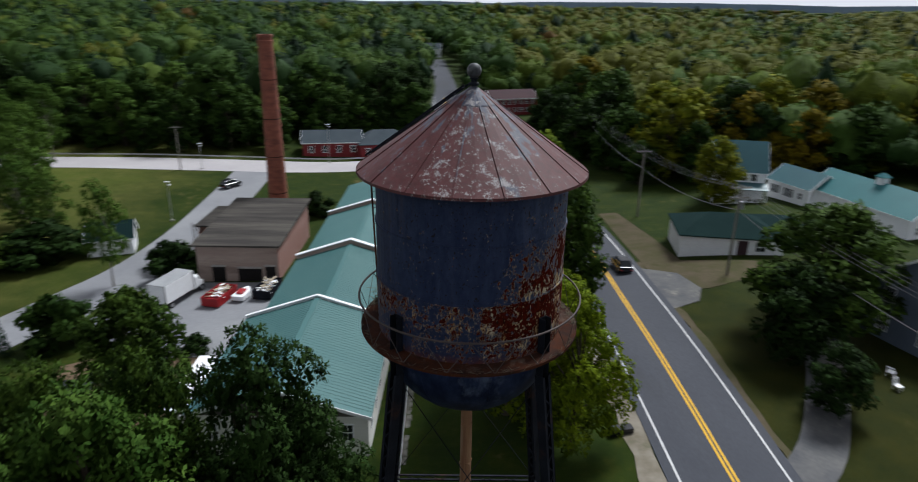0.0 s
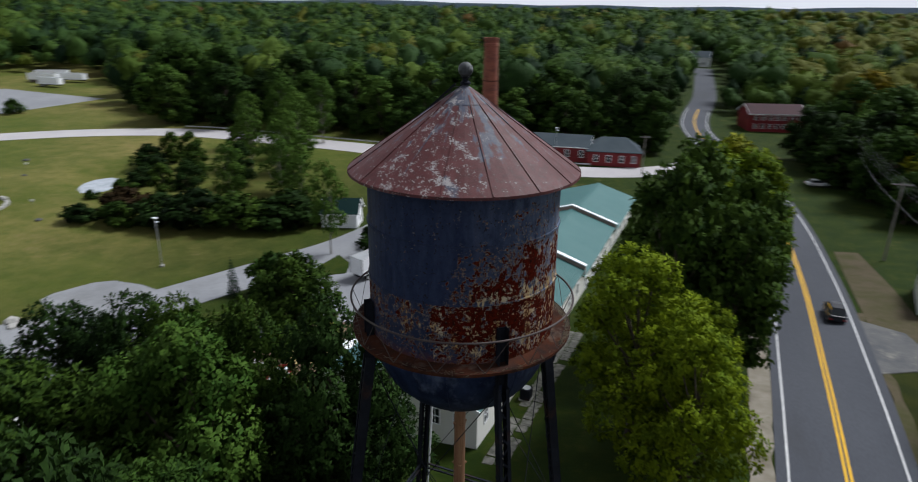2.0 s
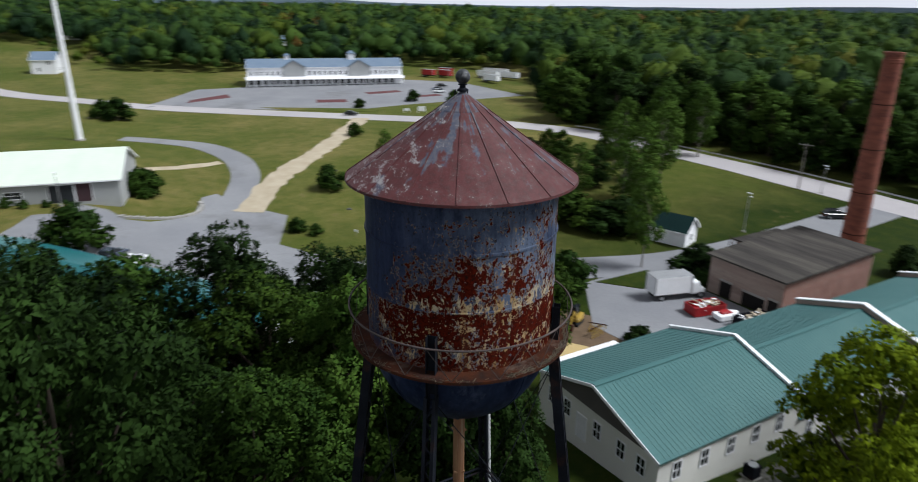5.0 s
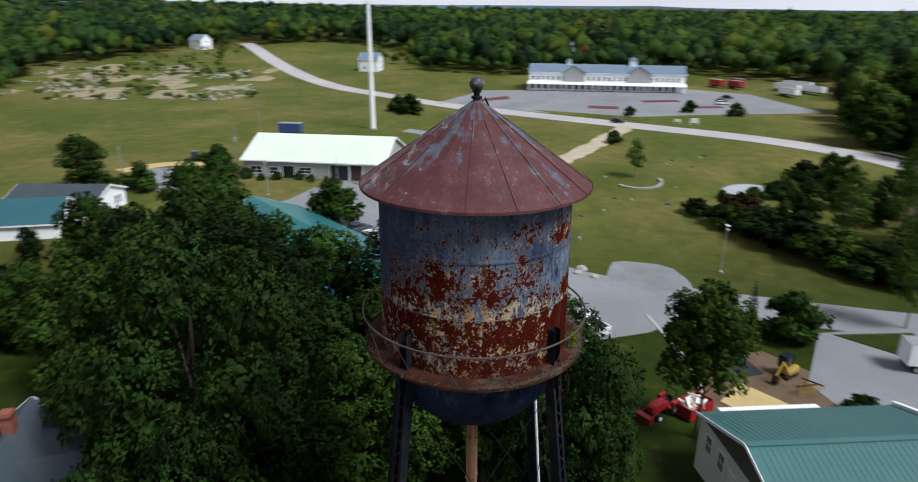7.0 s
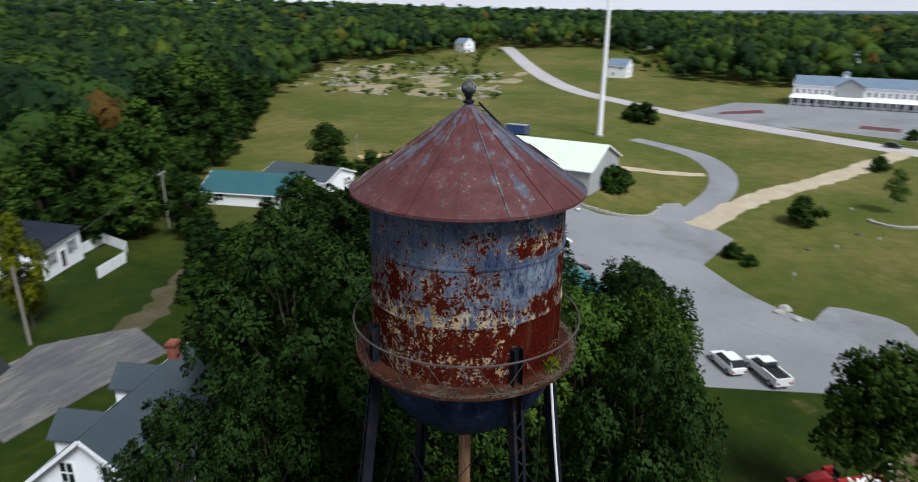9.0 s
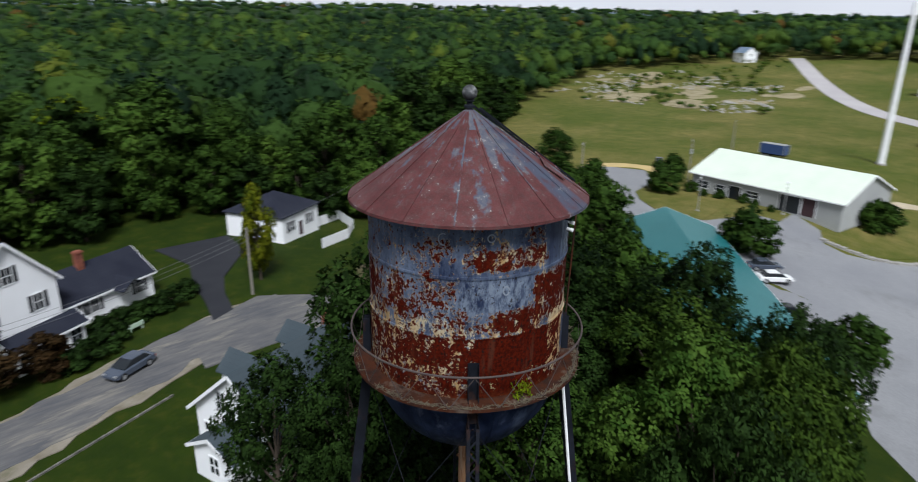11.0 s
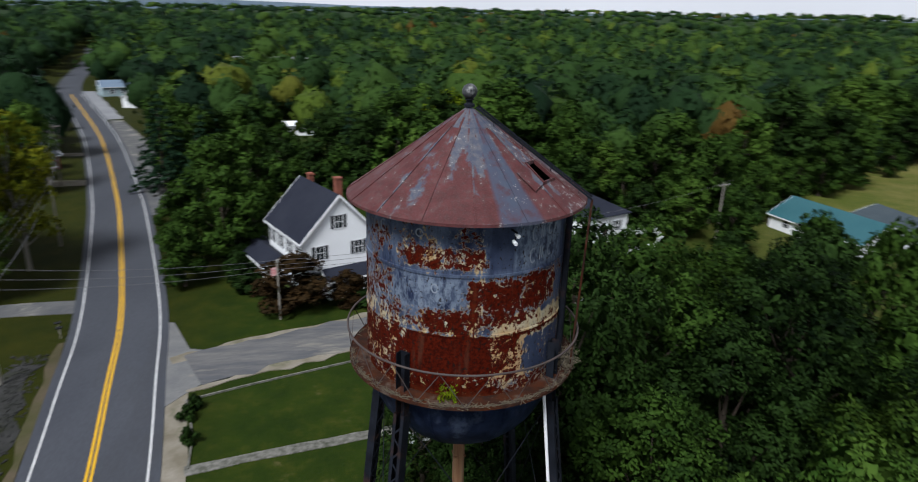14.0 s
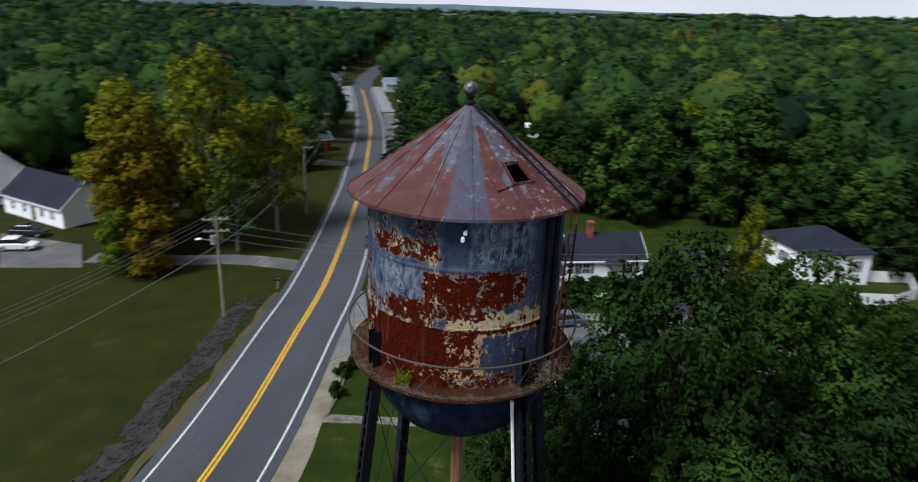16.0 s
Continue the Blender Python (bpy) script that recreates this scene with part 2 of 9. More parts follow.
def roof_paint():
    """Red oxide roof paint, worn in strips down to blue-grey, flaking to pale primer."""
    m, nt, b = material("worn_roof_paint")
    x, y, z = wall_coords(nt)
    az = maths(nt, "MULTIPLY", maths(nt, "ARCTAN2", y, x), 57.2958)
    info = nt.nodes.new("ShaderNodeObjectInfo")
    n_big = add_noise(nt, 0.5, 4)
    n_mid = add_noise(nt, 1.6, 8, rough=0.66)
    n_fin = add_noise(nt, 5.2, 8, rough=0.68)
    grain = add_noise(nt, 30.0, 4)
    # streaks run down the slope, so they vary round the cone and little along it
    rad = maths(nt, "SQRT", maths(nt, "ADD", maths(nt, "MULTIPLY", x, x), maths(nt, "MULTIPLY", y, y)))
    comb = nt.nodes.new("ShaderNodeCombineXYZ")
    nt.links.new(maths(nt, "DIVIDE", x, maths(nt, "MAXIMUM", rad, 0.2)), comb.inputs[0])
    nt.links.new(maths(nt, "DIVIDE", y, maths(nt, "MAXIMUM", rad, 0.2)), comb.inputs[1])
    nt.links.new(maths(nt, "MULTIPLY", rad, 0.10), comb.inputs[2])
    run = nt.nodes.new("ShaderNodeTexNoise")
    run.inputs["Scale"].default_value, run.inputs["Detail"].default_value = 5.0, 6.0
    nt.links.new(comb.outputs[0], run.inputs["Vector"])
    run = run.outputs["Fac"]
    red = mixed(nt, step_of(nt, n_mid, 0.32, 0.68), (0.062, 0.0150, 0.0160), (0.098, 0.0300, 0.0310))
    red = mixed(nt, step_of(nt, n_fin, 0.45, 0.62, 0.0, 0.6), red, (0.0444, 0.0192, 0.0185))
    red = mixed(nt, step_of(nt, maths(nt, "ADD", maths(nt, "MULTIPLY", n_mid, 0.5), maths(nt, "MULTIPLY", n_fin, 0.5)), 0.50, 0.60, 0.0, 0.45), red, (0.105, 0.0640, 0.0640))
    red = mixed(nt, step_of(nt, grain, 0.5, 0.7, 0.0, 0.35), red, (0.1184, 0.074, 0.0703))

    def near_az(c, w0, w1, hi=1.0):
        return step_of(nt, maths(nt, "ABSOLUTE", maths(nt, "SUBTRACT", az, c)), w0, w1, hi, 0.0)

    wear = maths(nt, "ADD", near_az(80.0, 30.0, 75.0, 0.055), near_az(-78.0, 18.0, 45.0, 0.05))
    wear = maths(nt, "ADD", wear, maths(nt, "MULTIPLY", maths(nt, "SUBTRACT", info.outputs["Random"], 0.5), 0.11))
    wear = maths(nt, "ADD", wear, step_of(nt, z, 25.0, 27.0, -0.045, 0.055))
    field = maths(nt, "ADD", maths(nt, "ADD", maths(nt, "MULTIPLY", run, 0.55), maths(nt, "MULTIPLY", n_mid, 0.45)), wear)
    grey_m = step_of(nt, field, 0.555, 0.605, 0.0, 0.9)
    grey = mixed(nt, step_of(nt, n_fin, 0.42, 0.6), (0.0518, 0.0651, 0.0962), (0.0999, 0.1036, 0.1184))
    col = mixed(nt, grey_m, red, grey)
    blue_strip = maths(nt, "MULTIPLY", near_az(101.0, 8.5, 11.0, 0.85), step_of(nt, n_mid, 0.30, 0.5))
    col = mixed(nt, blue_strip, col, (0.0459, 0.0577, 0.0888))
    lift = maths(nt, "ADD", near_az(-92.0, 22.0, 50.0, 0.048), near_az(150.0, 12.0, 35.0, 0.045))
    n_chip = add_noise(nt, 22.0, 5, rough=0.65)
    flake = maths(nt, "ADD", maths(nt, "ADD", maths(nt, "MULTIPLY", n_fin, 0.42), maths(nt, "ADD", maths(nt, "MULTIPLY", n_mid, 0.28), maths(nt, "MULTIPLY", n_chip, 0.30))), lift)
    flake_m = step_of(nt, flake, 0.588, 0.600)
    col = mixed(nt, flake_m, col, mixed(nt, grain, (0.33, 0.31, 0.31), (0.20, 0.185, 0.185)))
    nt.links.new(col, b.inputs["Base Color"])
    b.inputs["Roughness"].default_value = 0.62
    b.inputs["Specular IOR Level"].default_value = 0.22
    bumped(nt, b, maths(nt, "SUBTRACT", maths(nt, "MULTIPLY", n_fin, 0.7), maths(nt, "MULTIPLY", flake_m, 0.5)), 0.4, 0.012)
    return m


def grass_mat():
    """Mown lawn near by, drier meadow to the west, bare earth in patches."""
    m, nt, b = material("grass_ground")
    x, y, z = wall_coords(nt)
    n1 = add_noise(nt, 0.035, 5)
    n2 = add_noise(nt, 0.3, 6, rough=0.7)
    n3 = add_noise(nt, 5.0, 4, rough=0.8)
    west = step_of(nt, maths(nt, "ADD", x, maths(nt, "MULTIPLY", n1, 60.0)), -60.0, -15.0, 1.0, 0.0)
    east = step_of(nt, maths(nt, "ADD", x, maths(nt, "MULTIPLY", n2, 6.0)), 14.0, 26.0)
    n4 = add_noise(nt, 0.9, 6, rough=0.75)
    lawn = mixed(nt, step_of(nt, n2, 0.3, 0.7), (0.0068, 0.0190, 0.0010), (0.0200, 0.0365, 0.0018))
    lawn = mixed(nt, step_of(nt, maths(nt, "ADD", maths(nt, "MULTIPLY", n4, 0.6), maths(nt, "MULTIPLY", n2, 0.4)), 0.50, 0.64, 0.0, 0.7), lawn, (0.0400, 0.0450, 0.0050))
    east = maths(nt, "MULTIPLY", east, step_of(nt, y, 35.0, 60.0, 1.0, 0.0))
    lawn = mixed(nt, east, lawn, mixed(nt, step_of(nt, n2, 0.3, 0.7), (0.0085, 0.0135, 0.0006), (0.0270, 0.0265, 0.0016)))
    dry = mixed(nt, step_of(nt, n1, 0.35, 0.62), (0.0790, 0.0890, 0.0150), (0.260, 0.195, 0.074))
    dry = mixed(nt, step_of(nt, n4, 0.48, 0.66, 0.0, 0.55), dry, (0.20, 0.165, 0.075))
    col = mixed(nt, west, lawn, mixed(nt, step_of(nt, n2, 0.3, 0.7, 0.15, 0.85), (0.0600, 0.0830, 0.0110), dry))
    green = step_of(nt, add_noise(nt, 0.014, 4, stretch=(1, 1.7, 1)), 0.43, 0.57, 0.0, 0.5)
    col = mixed(nt, maths(nt, "MULTIPLY", green, west), col, mixed(nt, step_of(nt, n2, 0.35, 0.65), (0.036, 0.066, 0.006), (0.070, 0.098, 0.012)))
    bare = step_of(nt, maths(nt, "ADD", maths(nt, "MULTIPLY", n2, 0.6), maths(nt, "MULTIPLY", n1, 0.4)), 0.60, 0.68, 0.0, 0.7)
    col = mixed(nt, maths(nt, "MULTIPLY", bare, maths(nt, "SUBTRACT", 1.0, maths(nt, "MULTIPLY", east, 0.75))), col, (0.148, 0.111, 0.0555))
    col = mixed(nt, step_of(nt, n3, 0.35, 0.75, 0.0, 0.55), col, (0.0210, 0.0300, 0.0045))
    # the floor of the far woods
    away = maths(nt, "SQRT", maths(nt, "ADD", maths(nt, "MULTIPLY", x, x), maths(nt, "MULTIPLY", y, y)))
    col = mixed(nt, step_of(nt, away, 560.0, 700.0), col, (0.016, 0.034, 0.010))
    nt.links.new(col, b.inputs["Base Color"])
    b.inputs["Roughness"].default_value = 0.9
    b.inputs["Specular IOR Level"].default_value = 0.1
    bumped(nt, b, n3, 0.6, 0.08)
    return m


def brick_mat(name, c1, c2, joint):
    m, nt, b = material(name)
    tc = nt.nodes.new("ShaderNodeTexCoord")
    br = nt.nodes.new("ShaderNodeTexBrick")
    mp = nt.nodes.new("ShaderNodeMapping")
    mp.inputs["Rotation"].default_value = (radians(90), 0, 0)
    nt.links.new(tc.outputs["Object"], mp.inputs["Vector"])
    br.inputs["Scale"].default_value = 4.0
    br.inputs["Color1"].default_value, br.inputs["Color2"].default_value, br.inputs["Mortar"].default_value = (*c1, 1), (*c2, 1), (*joint, 1)
    nt.links.new(mp.outputs["Vector"], br.inputs["Vector"])
    n = add_noise(nt, 0.5, 6)
    col = mixed(nt, step_of(nt, n, 0.4, 0.7, 0.0, 0.6), br.outputs["Color"], tuple(v * 0.55 for v in c1))
    nt.links.new(col, b.inputs["Base Color"])
    b.inputs["Roughness"].default_value = 0.9
    return m


def ribbed(name, c1, c2, pitch=0.4, axis=1, rough=0.4, spec=0.4):
    """Standing-seam sheet: ribs across one axis, faded in patches."""
    m, nt, b = material(name)
    xyz = wall_coords(nt)
    n = add_noise(nt, 0.25, 5)
    col = mixed(nt, step_of(nt, n, 0.3, 0.7), c1, c2)
    f = maths(nt, "FRACT", maths(nt, "DIVIDE", xyz[axis], pitch))
    rib = step_of(nt, maths(nt, "ABSOLUTE", maths(nt, "SUBTRACT", f, 0.5)), 0.40, 0.46)
    col = mixed(nt, maths(nt, "MULTIPLY", rib, 0.10), col, tuple(v * 0.6 for v in c1))
    nt.links.new(col, b.inputs["Base Color"])
    b.inputs["Roughness"].default_value = rough
    b.inputs["Specular IOR Level"].default_value = spec
    bumped(nt, b, rib, 0.3, 0.02)
    return m


def glass_mat(name, c=(0.0148, 0.0185, 0.0222)):
    m, nt, b = material(name)
    b.inputs["Base Color"].default_value = (*c, 1)
    b.inputs["Roughness"].default_value = 0.06
    b.inputs["Specular IOR Level"].default_value = 0.45
    return m


TANK, ROOFP = tank_paint(), roof_paint()
GRASS = grass_mat()
STEEL = plain("dark_painted_steel", (0.0058, 0.0070, 0.0105), (0.0130, 0.0155, 0.0225), 1.2, 0.75, 0.0, 9.0, 0.3, dirt=(0.050, 0.022, 0.0125), spec=0.10)
BOWL = plain("blue_bowl_paint", (0.0045, 0.0085, 0.026), (0.020, 0.031, 0.068), 2.0, 0.6, 0.0, 4.5, 0.3, stretch=(1, 1, 0.6), dirt=(0.075, 0.095, 0.14), spec=0.08)
RUSTY = plain("rusty_steel", (0.060, 0.0190, 0.0090), (0.0230, 0.0140, 0.0120), 2.2, 0.85, 0.0, 11.0, 0.5, dirt=(0.115, 0.092, 0.074), spec=0.06)
STRAW = plain("dead_straw", (0.15, 0.125, 0.085), (0.085, 0.07, 0.05), 4.0, 0.95, 0.0, 20.0, 0.2)
RAILM = plain("weathered_rail", (0.074, 0.0555, 0.0518), (0.0407, 0.0311, 0.0296), 1.2, 0.7, 0.0, 12.0, 0.2)
BALLM = plain("weathered_zinc", (0.085, 0.090, 0.095), (0.022, 0.024, 0.026), 5.0, 0.55, 0.3, 18.0, 0.4, dirt=(0.33, 0.33, 0.33))
RISER = plain("weathered_timber_casing", (0.15, 0.062, 0.030), (0.24, 0.135, 0.070), 1.6, 0.85, 0.0, 9.0, 0.3, stretch=(3, 3, 0.15), dirt=(0.30, 0.25, 0.19))
WHITEP = plain("white_paint", (0.85, 0.86, 0.88), (0.78, 0.79, 0.81), 0.6, 0.6, 0.0, 6.0, 0.05)
CLAP = ribbed("white_clapboard", (0.85, 0.86, 0.88), (0.79, 0.80, 0.82), 0.14, 2, 0.6, 0.2)
CREAM = ribbed("cream_metal_siding", (0.74, 0.735, 0.69), (0.68, 0.67, 0.62), 0.3, 2, 0.6, 0.2)
BLUEP = ribbed("pale_blue_clapboard", (0.34, 0.44, 0.48), (0.29, 0.38, 0.42), 0.16, 2, 0.6, 0.2)
GREYW = ribbed("grey_siding", (0.36, 0.37, 0.37), (0.30, 0.31, 0.31), 0.25, 2, 0.6, 0.2)
BLUEW = ribbed("slate_blue_clapboard", (0.13, 0.16, 0.21), (0.074, 0.0962, 0.1258), 0.16, 2, 0.6, 0.2)
REDW = ribbed("red_clapboard", (0.24, 0.030, 0.034), (0.1332, 0.0178, 0.0207), 0.16, 2, 0.6, 0.2)
GABLEG = ribbed("grey_gable_shingle", (0.1258, 0.1147, 0.1073), (0.0962, 0.0888, 0.0851), 0.2, 2, 0.8, 0.1)
TEAL = ribbed("teal_standing_seam", (0.042, 0.122, 0.122), (0.058, 0.142, 0.138), 0.42, 1, 0.5, 0.25)
TEAL2 = ribbed("bright_teal_sheet", (0.0074, 0.1073, 0.1147), (0.0133, 0.1258, 0.1332), 0.42, 0, 0.45, 0.4)
TEAL3 = ribbed("deep_teal_sheet", (0.018, 0.082, 0.100), (0.028, 0.100, 0.115), 0.42, 0, 0.45, 0.4)
DKGREEN = ribbed("dark_green_sheet", (0.0074, 0.0207, 0.0207), (0.0111, 0.0281, 0.0266), 0.45, 0, 0.9, 0.04)
PALER = ribbed("pale_green_white_sheet", (0.62, 0.68, 0.58), (0.55, 0.62, 0.53), 0.5, 1, 0.5, 0.3)
BLUER = ribbed("blue_grey_shingle", (0.12, 0.17, 0.235), (0.15, 0.20, 0.26), 0.35, 2, 0.7, 0.2)
SHINGLE = ribbed("charcoal_shingle", (0.0133, 0.0155, 0.0259), (0.0222, 0.0252, 0.037), 0.25, 2, 0.85, 0.15)
SHINGLE2 = ribbed("grey_green_shingle", (0.0407, 0.0555, 0.0666), (0.0555, 0.0703, 0.0814), 0.25, 2, 0.85, 0.15)
MAROON = ribbed("maroon_shingle", (0.0629, 0.0333, 0.037), (0.0481, 0.0296, 0.0333), 0.3, 2, 0.85, 0.15)
TARROOF = plain("weathered_roof_felt", (0.0444, 0.0407, 0.0385), (0.0925, 0.0851, 0.074), 0.5, 0.95, 0.0, 2.6, 0.4, stretch=(0.12, 1, 1), dirt=(0.0207, 0.02, 0.02), spec=0.05)
BRICK = brick_mat("old_red_brick", (0.27, 0.125, 0.095), (0.21, 0.10, 0.08), (0.32, 0.28, 0.25))
CHIMB = plain("chimney_brick", (0.26, 0.085, 0.055), (0.148, 0.0481, 0.0333), 0.7, 0.9, 0.0, 7.0, 0.4, stretch=(1, 1, 2.5), dirt=(0.0888, 0.037, 0.0296))
BLOCK = plain("painted_block_wall", (0.34, 0.27, 0.23), (0.28, 0.21, 0.18), 0.3, 0.9, 0.0, 3.0, 0.3, stretch=(0.4, 0.4, 2.5), dirt=(0.148, 0.1036, 0.0888))
ASPHALT = plain("asphalt", (0.0450, 0.0490, 0.0610), (0.0570, 0.0615, 0.0740), 0.12, 0.85, 0.0, 6.0, 0.3, stretch=(1, 0.35, 1), dirt=(0.0385, 0.04, 0.0444))
OLDASPH = plain("old_grey_asphalt", (0.190, 0.195, 0.210), (0.235, 0.24, 0.25), 0.08, 0.9, 0.0, 4.0, 0.3, dirt=(0.111, 0.111, 0.111))
CONCROAD = plain("pale_worn_asphalt", (0.36, 0.34, 0.35), (0.42, 0.40, 0.40), 0.06, 0.9, 0.0, 3.0, 0.2)
DARKASPH = plain("fresh_dark_asphalt", (0.0163, 0.0178, 0.0237), (0.0222, 0.0237, 0.0296), 0.3, 0.8, 0.0, 8.0, 0.2)
STREET = plain("patched_street_gravel", (0.080, 0.082, 0.090), (0.140, 0.135, 0.130), 0.9, 0.95, 0.0, 4.0, 0.6, stretch=(0.22, 1, 1), dirt=(0.26, 0.235, 0.19))
MOUTH = plain("worn_apron_asphalt", (0.125, 0.126, 0.130), (0.165, 0.163, 0.160), 0.5, 0.9, 0.0, 5.0, 0.4, dirt=(0.22, 0.20, 0.17))
GRAVEL = plain("packed_gravel", (0.078, 0.080, 0.086), (0.128, 0.126, 0.122), 0.35, 0.95, 0.0, 3.0, 0.6, dirt=(0.28, 0.26, 0.22))
SAND = plain("sandy_verge", (0.24, 0.215, 0.175), (0.14, 0.120, 0.085), 0.5, 0.95, 0.0, 5.0, 0.5, dirt=(0.0629, 0.0703, 0.0259))
ROUGHP = plain("dry_rubble_ground", (0.30, 0.255, 0.165), (0.19, 0.165, 0.085), 0.25, 0.95, 0.0, 3.0, 0.6, dirt=(0.07, 0.08, 0.02))
DIRTP = plain("pale_dirt_track", (0.44, 0.38, 0.28), (0.36, 0.30, 0.21), 0.3, 0.95, 0.0, 3.0, 0.5)
DITCH = plain("dark_ditch_stone", (0.036, 0.035, 0.035), (0.017, 0.018, 0.015), 0.8, 0.85, 0.0, 6.0, 0.6, dirt=(0.026, 0.030, 0.006))
SOIL = plain("brown_soil", (0.0962, 0.0629, 0.037), (0.1406, 0.0962, 0.0592), 0.5, 0.95, 0.0, 3.0, 0.6)
YSAND = plain("yellow_sand", (0.48, 0.36, 0.16), (0.42, 0.32, 0.15), 0.6, 0.95, 0.0, 5.0, 0.5)
BLUEPAINT = plain("blue_trailer_paint", (0.03, 0.06, 0.16), (0.04, 0.075, 0.19), 0.5, 0.5, 0.0, 5.0, 0.1)
EARTH = plain("trodden_earth", (0.0925, 0.074, 0.0503), (0.0555, 0.0577, 0.0237), 0.28, 0.95, 0.0, 3.0, 0.5, dirt=(0.037, 0.0459, 0.0118), spec=0.05)
WORNCON = plain("worn_mossy_concrete", (0.18, 0.172, 0.155), (0.060, 0.062, 0.048), 2.2, 0.9, 0.0, 8.0, 0.4, dirt=(0.030, 0.034, 0.016))
CONCRETE = plain("concrete", (0.36, 0.35, 0.33), (0.28, 0.27, 0.25), 0.8, 0.9, 0.0, 8.0, 0.3, dirt=(0.148, 0.1406, 0.1258))
STONE = plain("field_stone", (0.0555, 0.0577, 0.0629), (0.0962, 0.0962, 0.1036), 2.0, 0.9, 0.0, 9.0, 0.5)
LINEW = plain("road_white", (0.62, 0.62, 0.62), (0.45, 0.45, 0.45), 1.2, 0.7, 0.0, 9.0, 0.1)
LINEY = plain("road_yellow", (0.68, 0.375, 0.010), (0.56, 0.32, 0.020), 1.2, 0.7, 0.0, 9.0, 0.1)
MULCH = plain("red_mulch", (0.0962, 0.0333, 0.037), (0.1258, 0.0444, 0.0444), 1.5, 0.95, 0.0, 5.0, 0.5)
# pale part-metal base puts extra sky reflection into the water
WATER = plain("pond_water", (0.62, 0.66, 0.70), (0.40, 0.46, 0.48), 0.3, 0.08, 0.75, 3.0, 0.02)
GLASS = glass_mat("window_glass")
SHUTTER = plain("dark_shutter", (0.0148, 0.0178, 0.0222), (0.0222, 0.0252, 0.0296), 3, 0.6, 0, 20, 0)
BARK = plain("bark", (0.0555, 0.0407, 0.0296), (0.0814, 0.0666, 0.0518), 2.0, 0.95, 0.0, 9.0, 0.6, stretch=(1, 1, 0.25))
POLEW = plain("grey_pole_timber", (0.26, 0.24, 0.21), (0.148, 0.1332, 0.1147), 1.5, 0.9, 0.0, 10.0, 0.3, stretch=(2, 2, 0.2))
WIREM = plain("cable", (0.11, 0.11, 0.115), (0.14, 0.14, 0.14), 1.0, 0.5, 0, 9, 0)
GALV = plain("galvanised_metal", (0.42, 0.43, 0.44), (0.34, 0.35, 0.36), 1.0, 0.45, 0.5, 9.0, 0.1)
TYRE = plain("rubber", (0.0111, 0.0111, 0.0118), (0.0148, 0.0148, 0.0148), 3, 0.85, 0, 20, 0)
CARWHITE = plain("white_car_paint", (0.75, 0.76, 0.77), (0.72, 0.73, 0.74), 1, 0.25, 0, 9, 0, spec=0.6)
CARSILVER = plain("silver_blue_car_paint", (0.085, 0.105, 0.145), (0.10, 0.12, 0.16), 1, 0.25, 0.4, 9, 0, spec=0.6)
CARBLACK = plain("black_car_paint", (0.0089, 0.0096, 0.0133), (0.0111, 0.0118, 0.0148), 1, 0.2, 0, 9, 0, spec=0.6)
REDM = plain("red_machine_paint", (0.36, 0.018, 0.022), (0.28, 0.016, 0.02), 1.0, 0.45, 0, 9, 0.1, dirt=(0.1184, 0.0222, 0.0185))
YELM = plain("yellow_machine_paint", (0.40, 0.26, 0.04), (0.32, 0.21, 0.04), 1.0, 0.5, 0, 9, 0.1, dirt=(0.1036, 0.0666, 0.0296))
DEBRIS = plain("scrap_timber", (0.42, 0.35, 0.25), (0.55, 0.48, 0.38), 1.5, 0.9, 0, 6, 0.3)
LEAF_DARK = leafy("leaf_dark_green", (0.0018, 0.0066, 0.0017), (0.029, 0.062, 0.0120), (0.070, 0.080, 0.009), 0.05)
# lighter leaf green, with the sun on some crowns put into it
LEAF_MID = leafy("leaf_light_green", (0.007, 0.021, 0.003), (0.064, 0.112, 0.015), (0.11, 0.120, 0.008), 0.08)
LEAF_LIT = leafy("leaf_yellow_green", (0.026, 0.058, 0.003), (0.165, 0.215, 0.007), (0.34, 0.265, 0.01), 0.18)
LEAF_WOOD = leafy("leaf_wood", (0.0055, 0.0190, 0.0036), (0.0500, 0.0990, 0.0150), (0.085, 0.085, 0.009), 0.10, 0.09)
LEAF_AMBER = leafy("leaf_amber", (0.055, 0.060, 0.004), (0.21, 0.145, 0.008), (0.36, 0.105, 0.008), 0.35)
LEAF_GOLD = leafy("leaf_golden_green", (0.050, 0.078, 0.005), (0.210, 0.205, 0.012), (0.36, 0.185, 0.010), 0.2)
LEAF_BIRCH = leafy("leaf_birch_pale", (0.026, 0.064, 0.009), (0.080, 0.138, 0.022), (0.12, 0.125, 0.016), 0.08)
LEAF_FIR = leafy("needle_green", (0.0052, 0.0178, 0.0089), (0.0148, 0.037, 0.0163), (0.0296, 0.037, 0.0148), 0.03)
LEAF_RED = leafy("leaf_dark_red", (0.0180, 0.0125, 0.0050), (0.045, 0.0240, 0.0085), (0.074, 0.0148, 0.0111), 0.2)
LEAF_MASS = leafy("leaf_woods_mixed", (0.0066, 0.0235, 0.0036), (0.0270, 0.0690, 0.0074), (0.0540, 0.0760, 0.0074), 0.06, mass=True)

# ---------------------------------------------------------------- mesh helpers


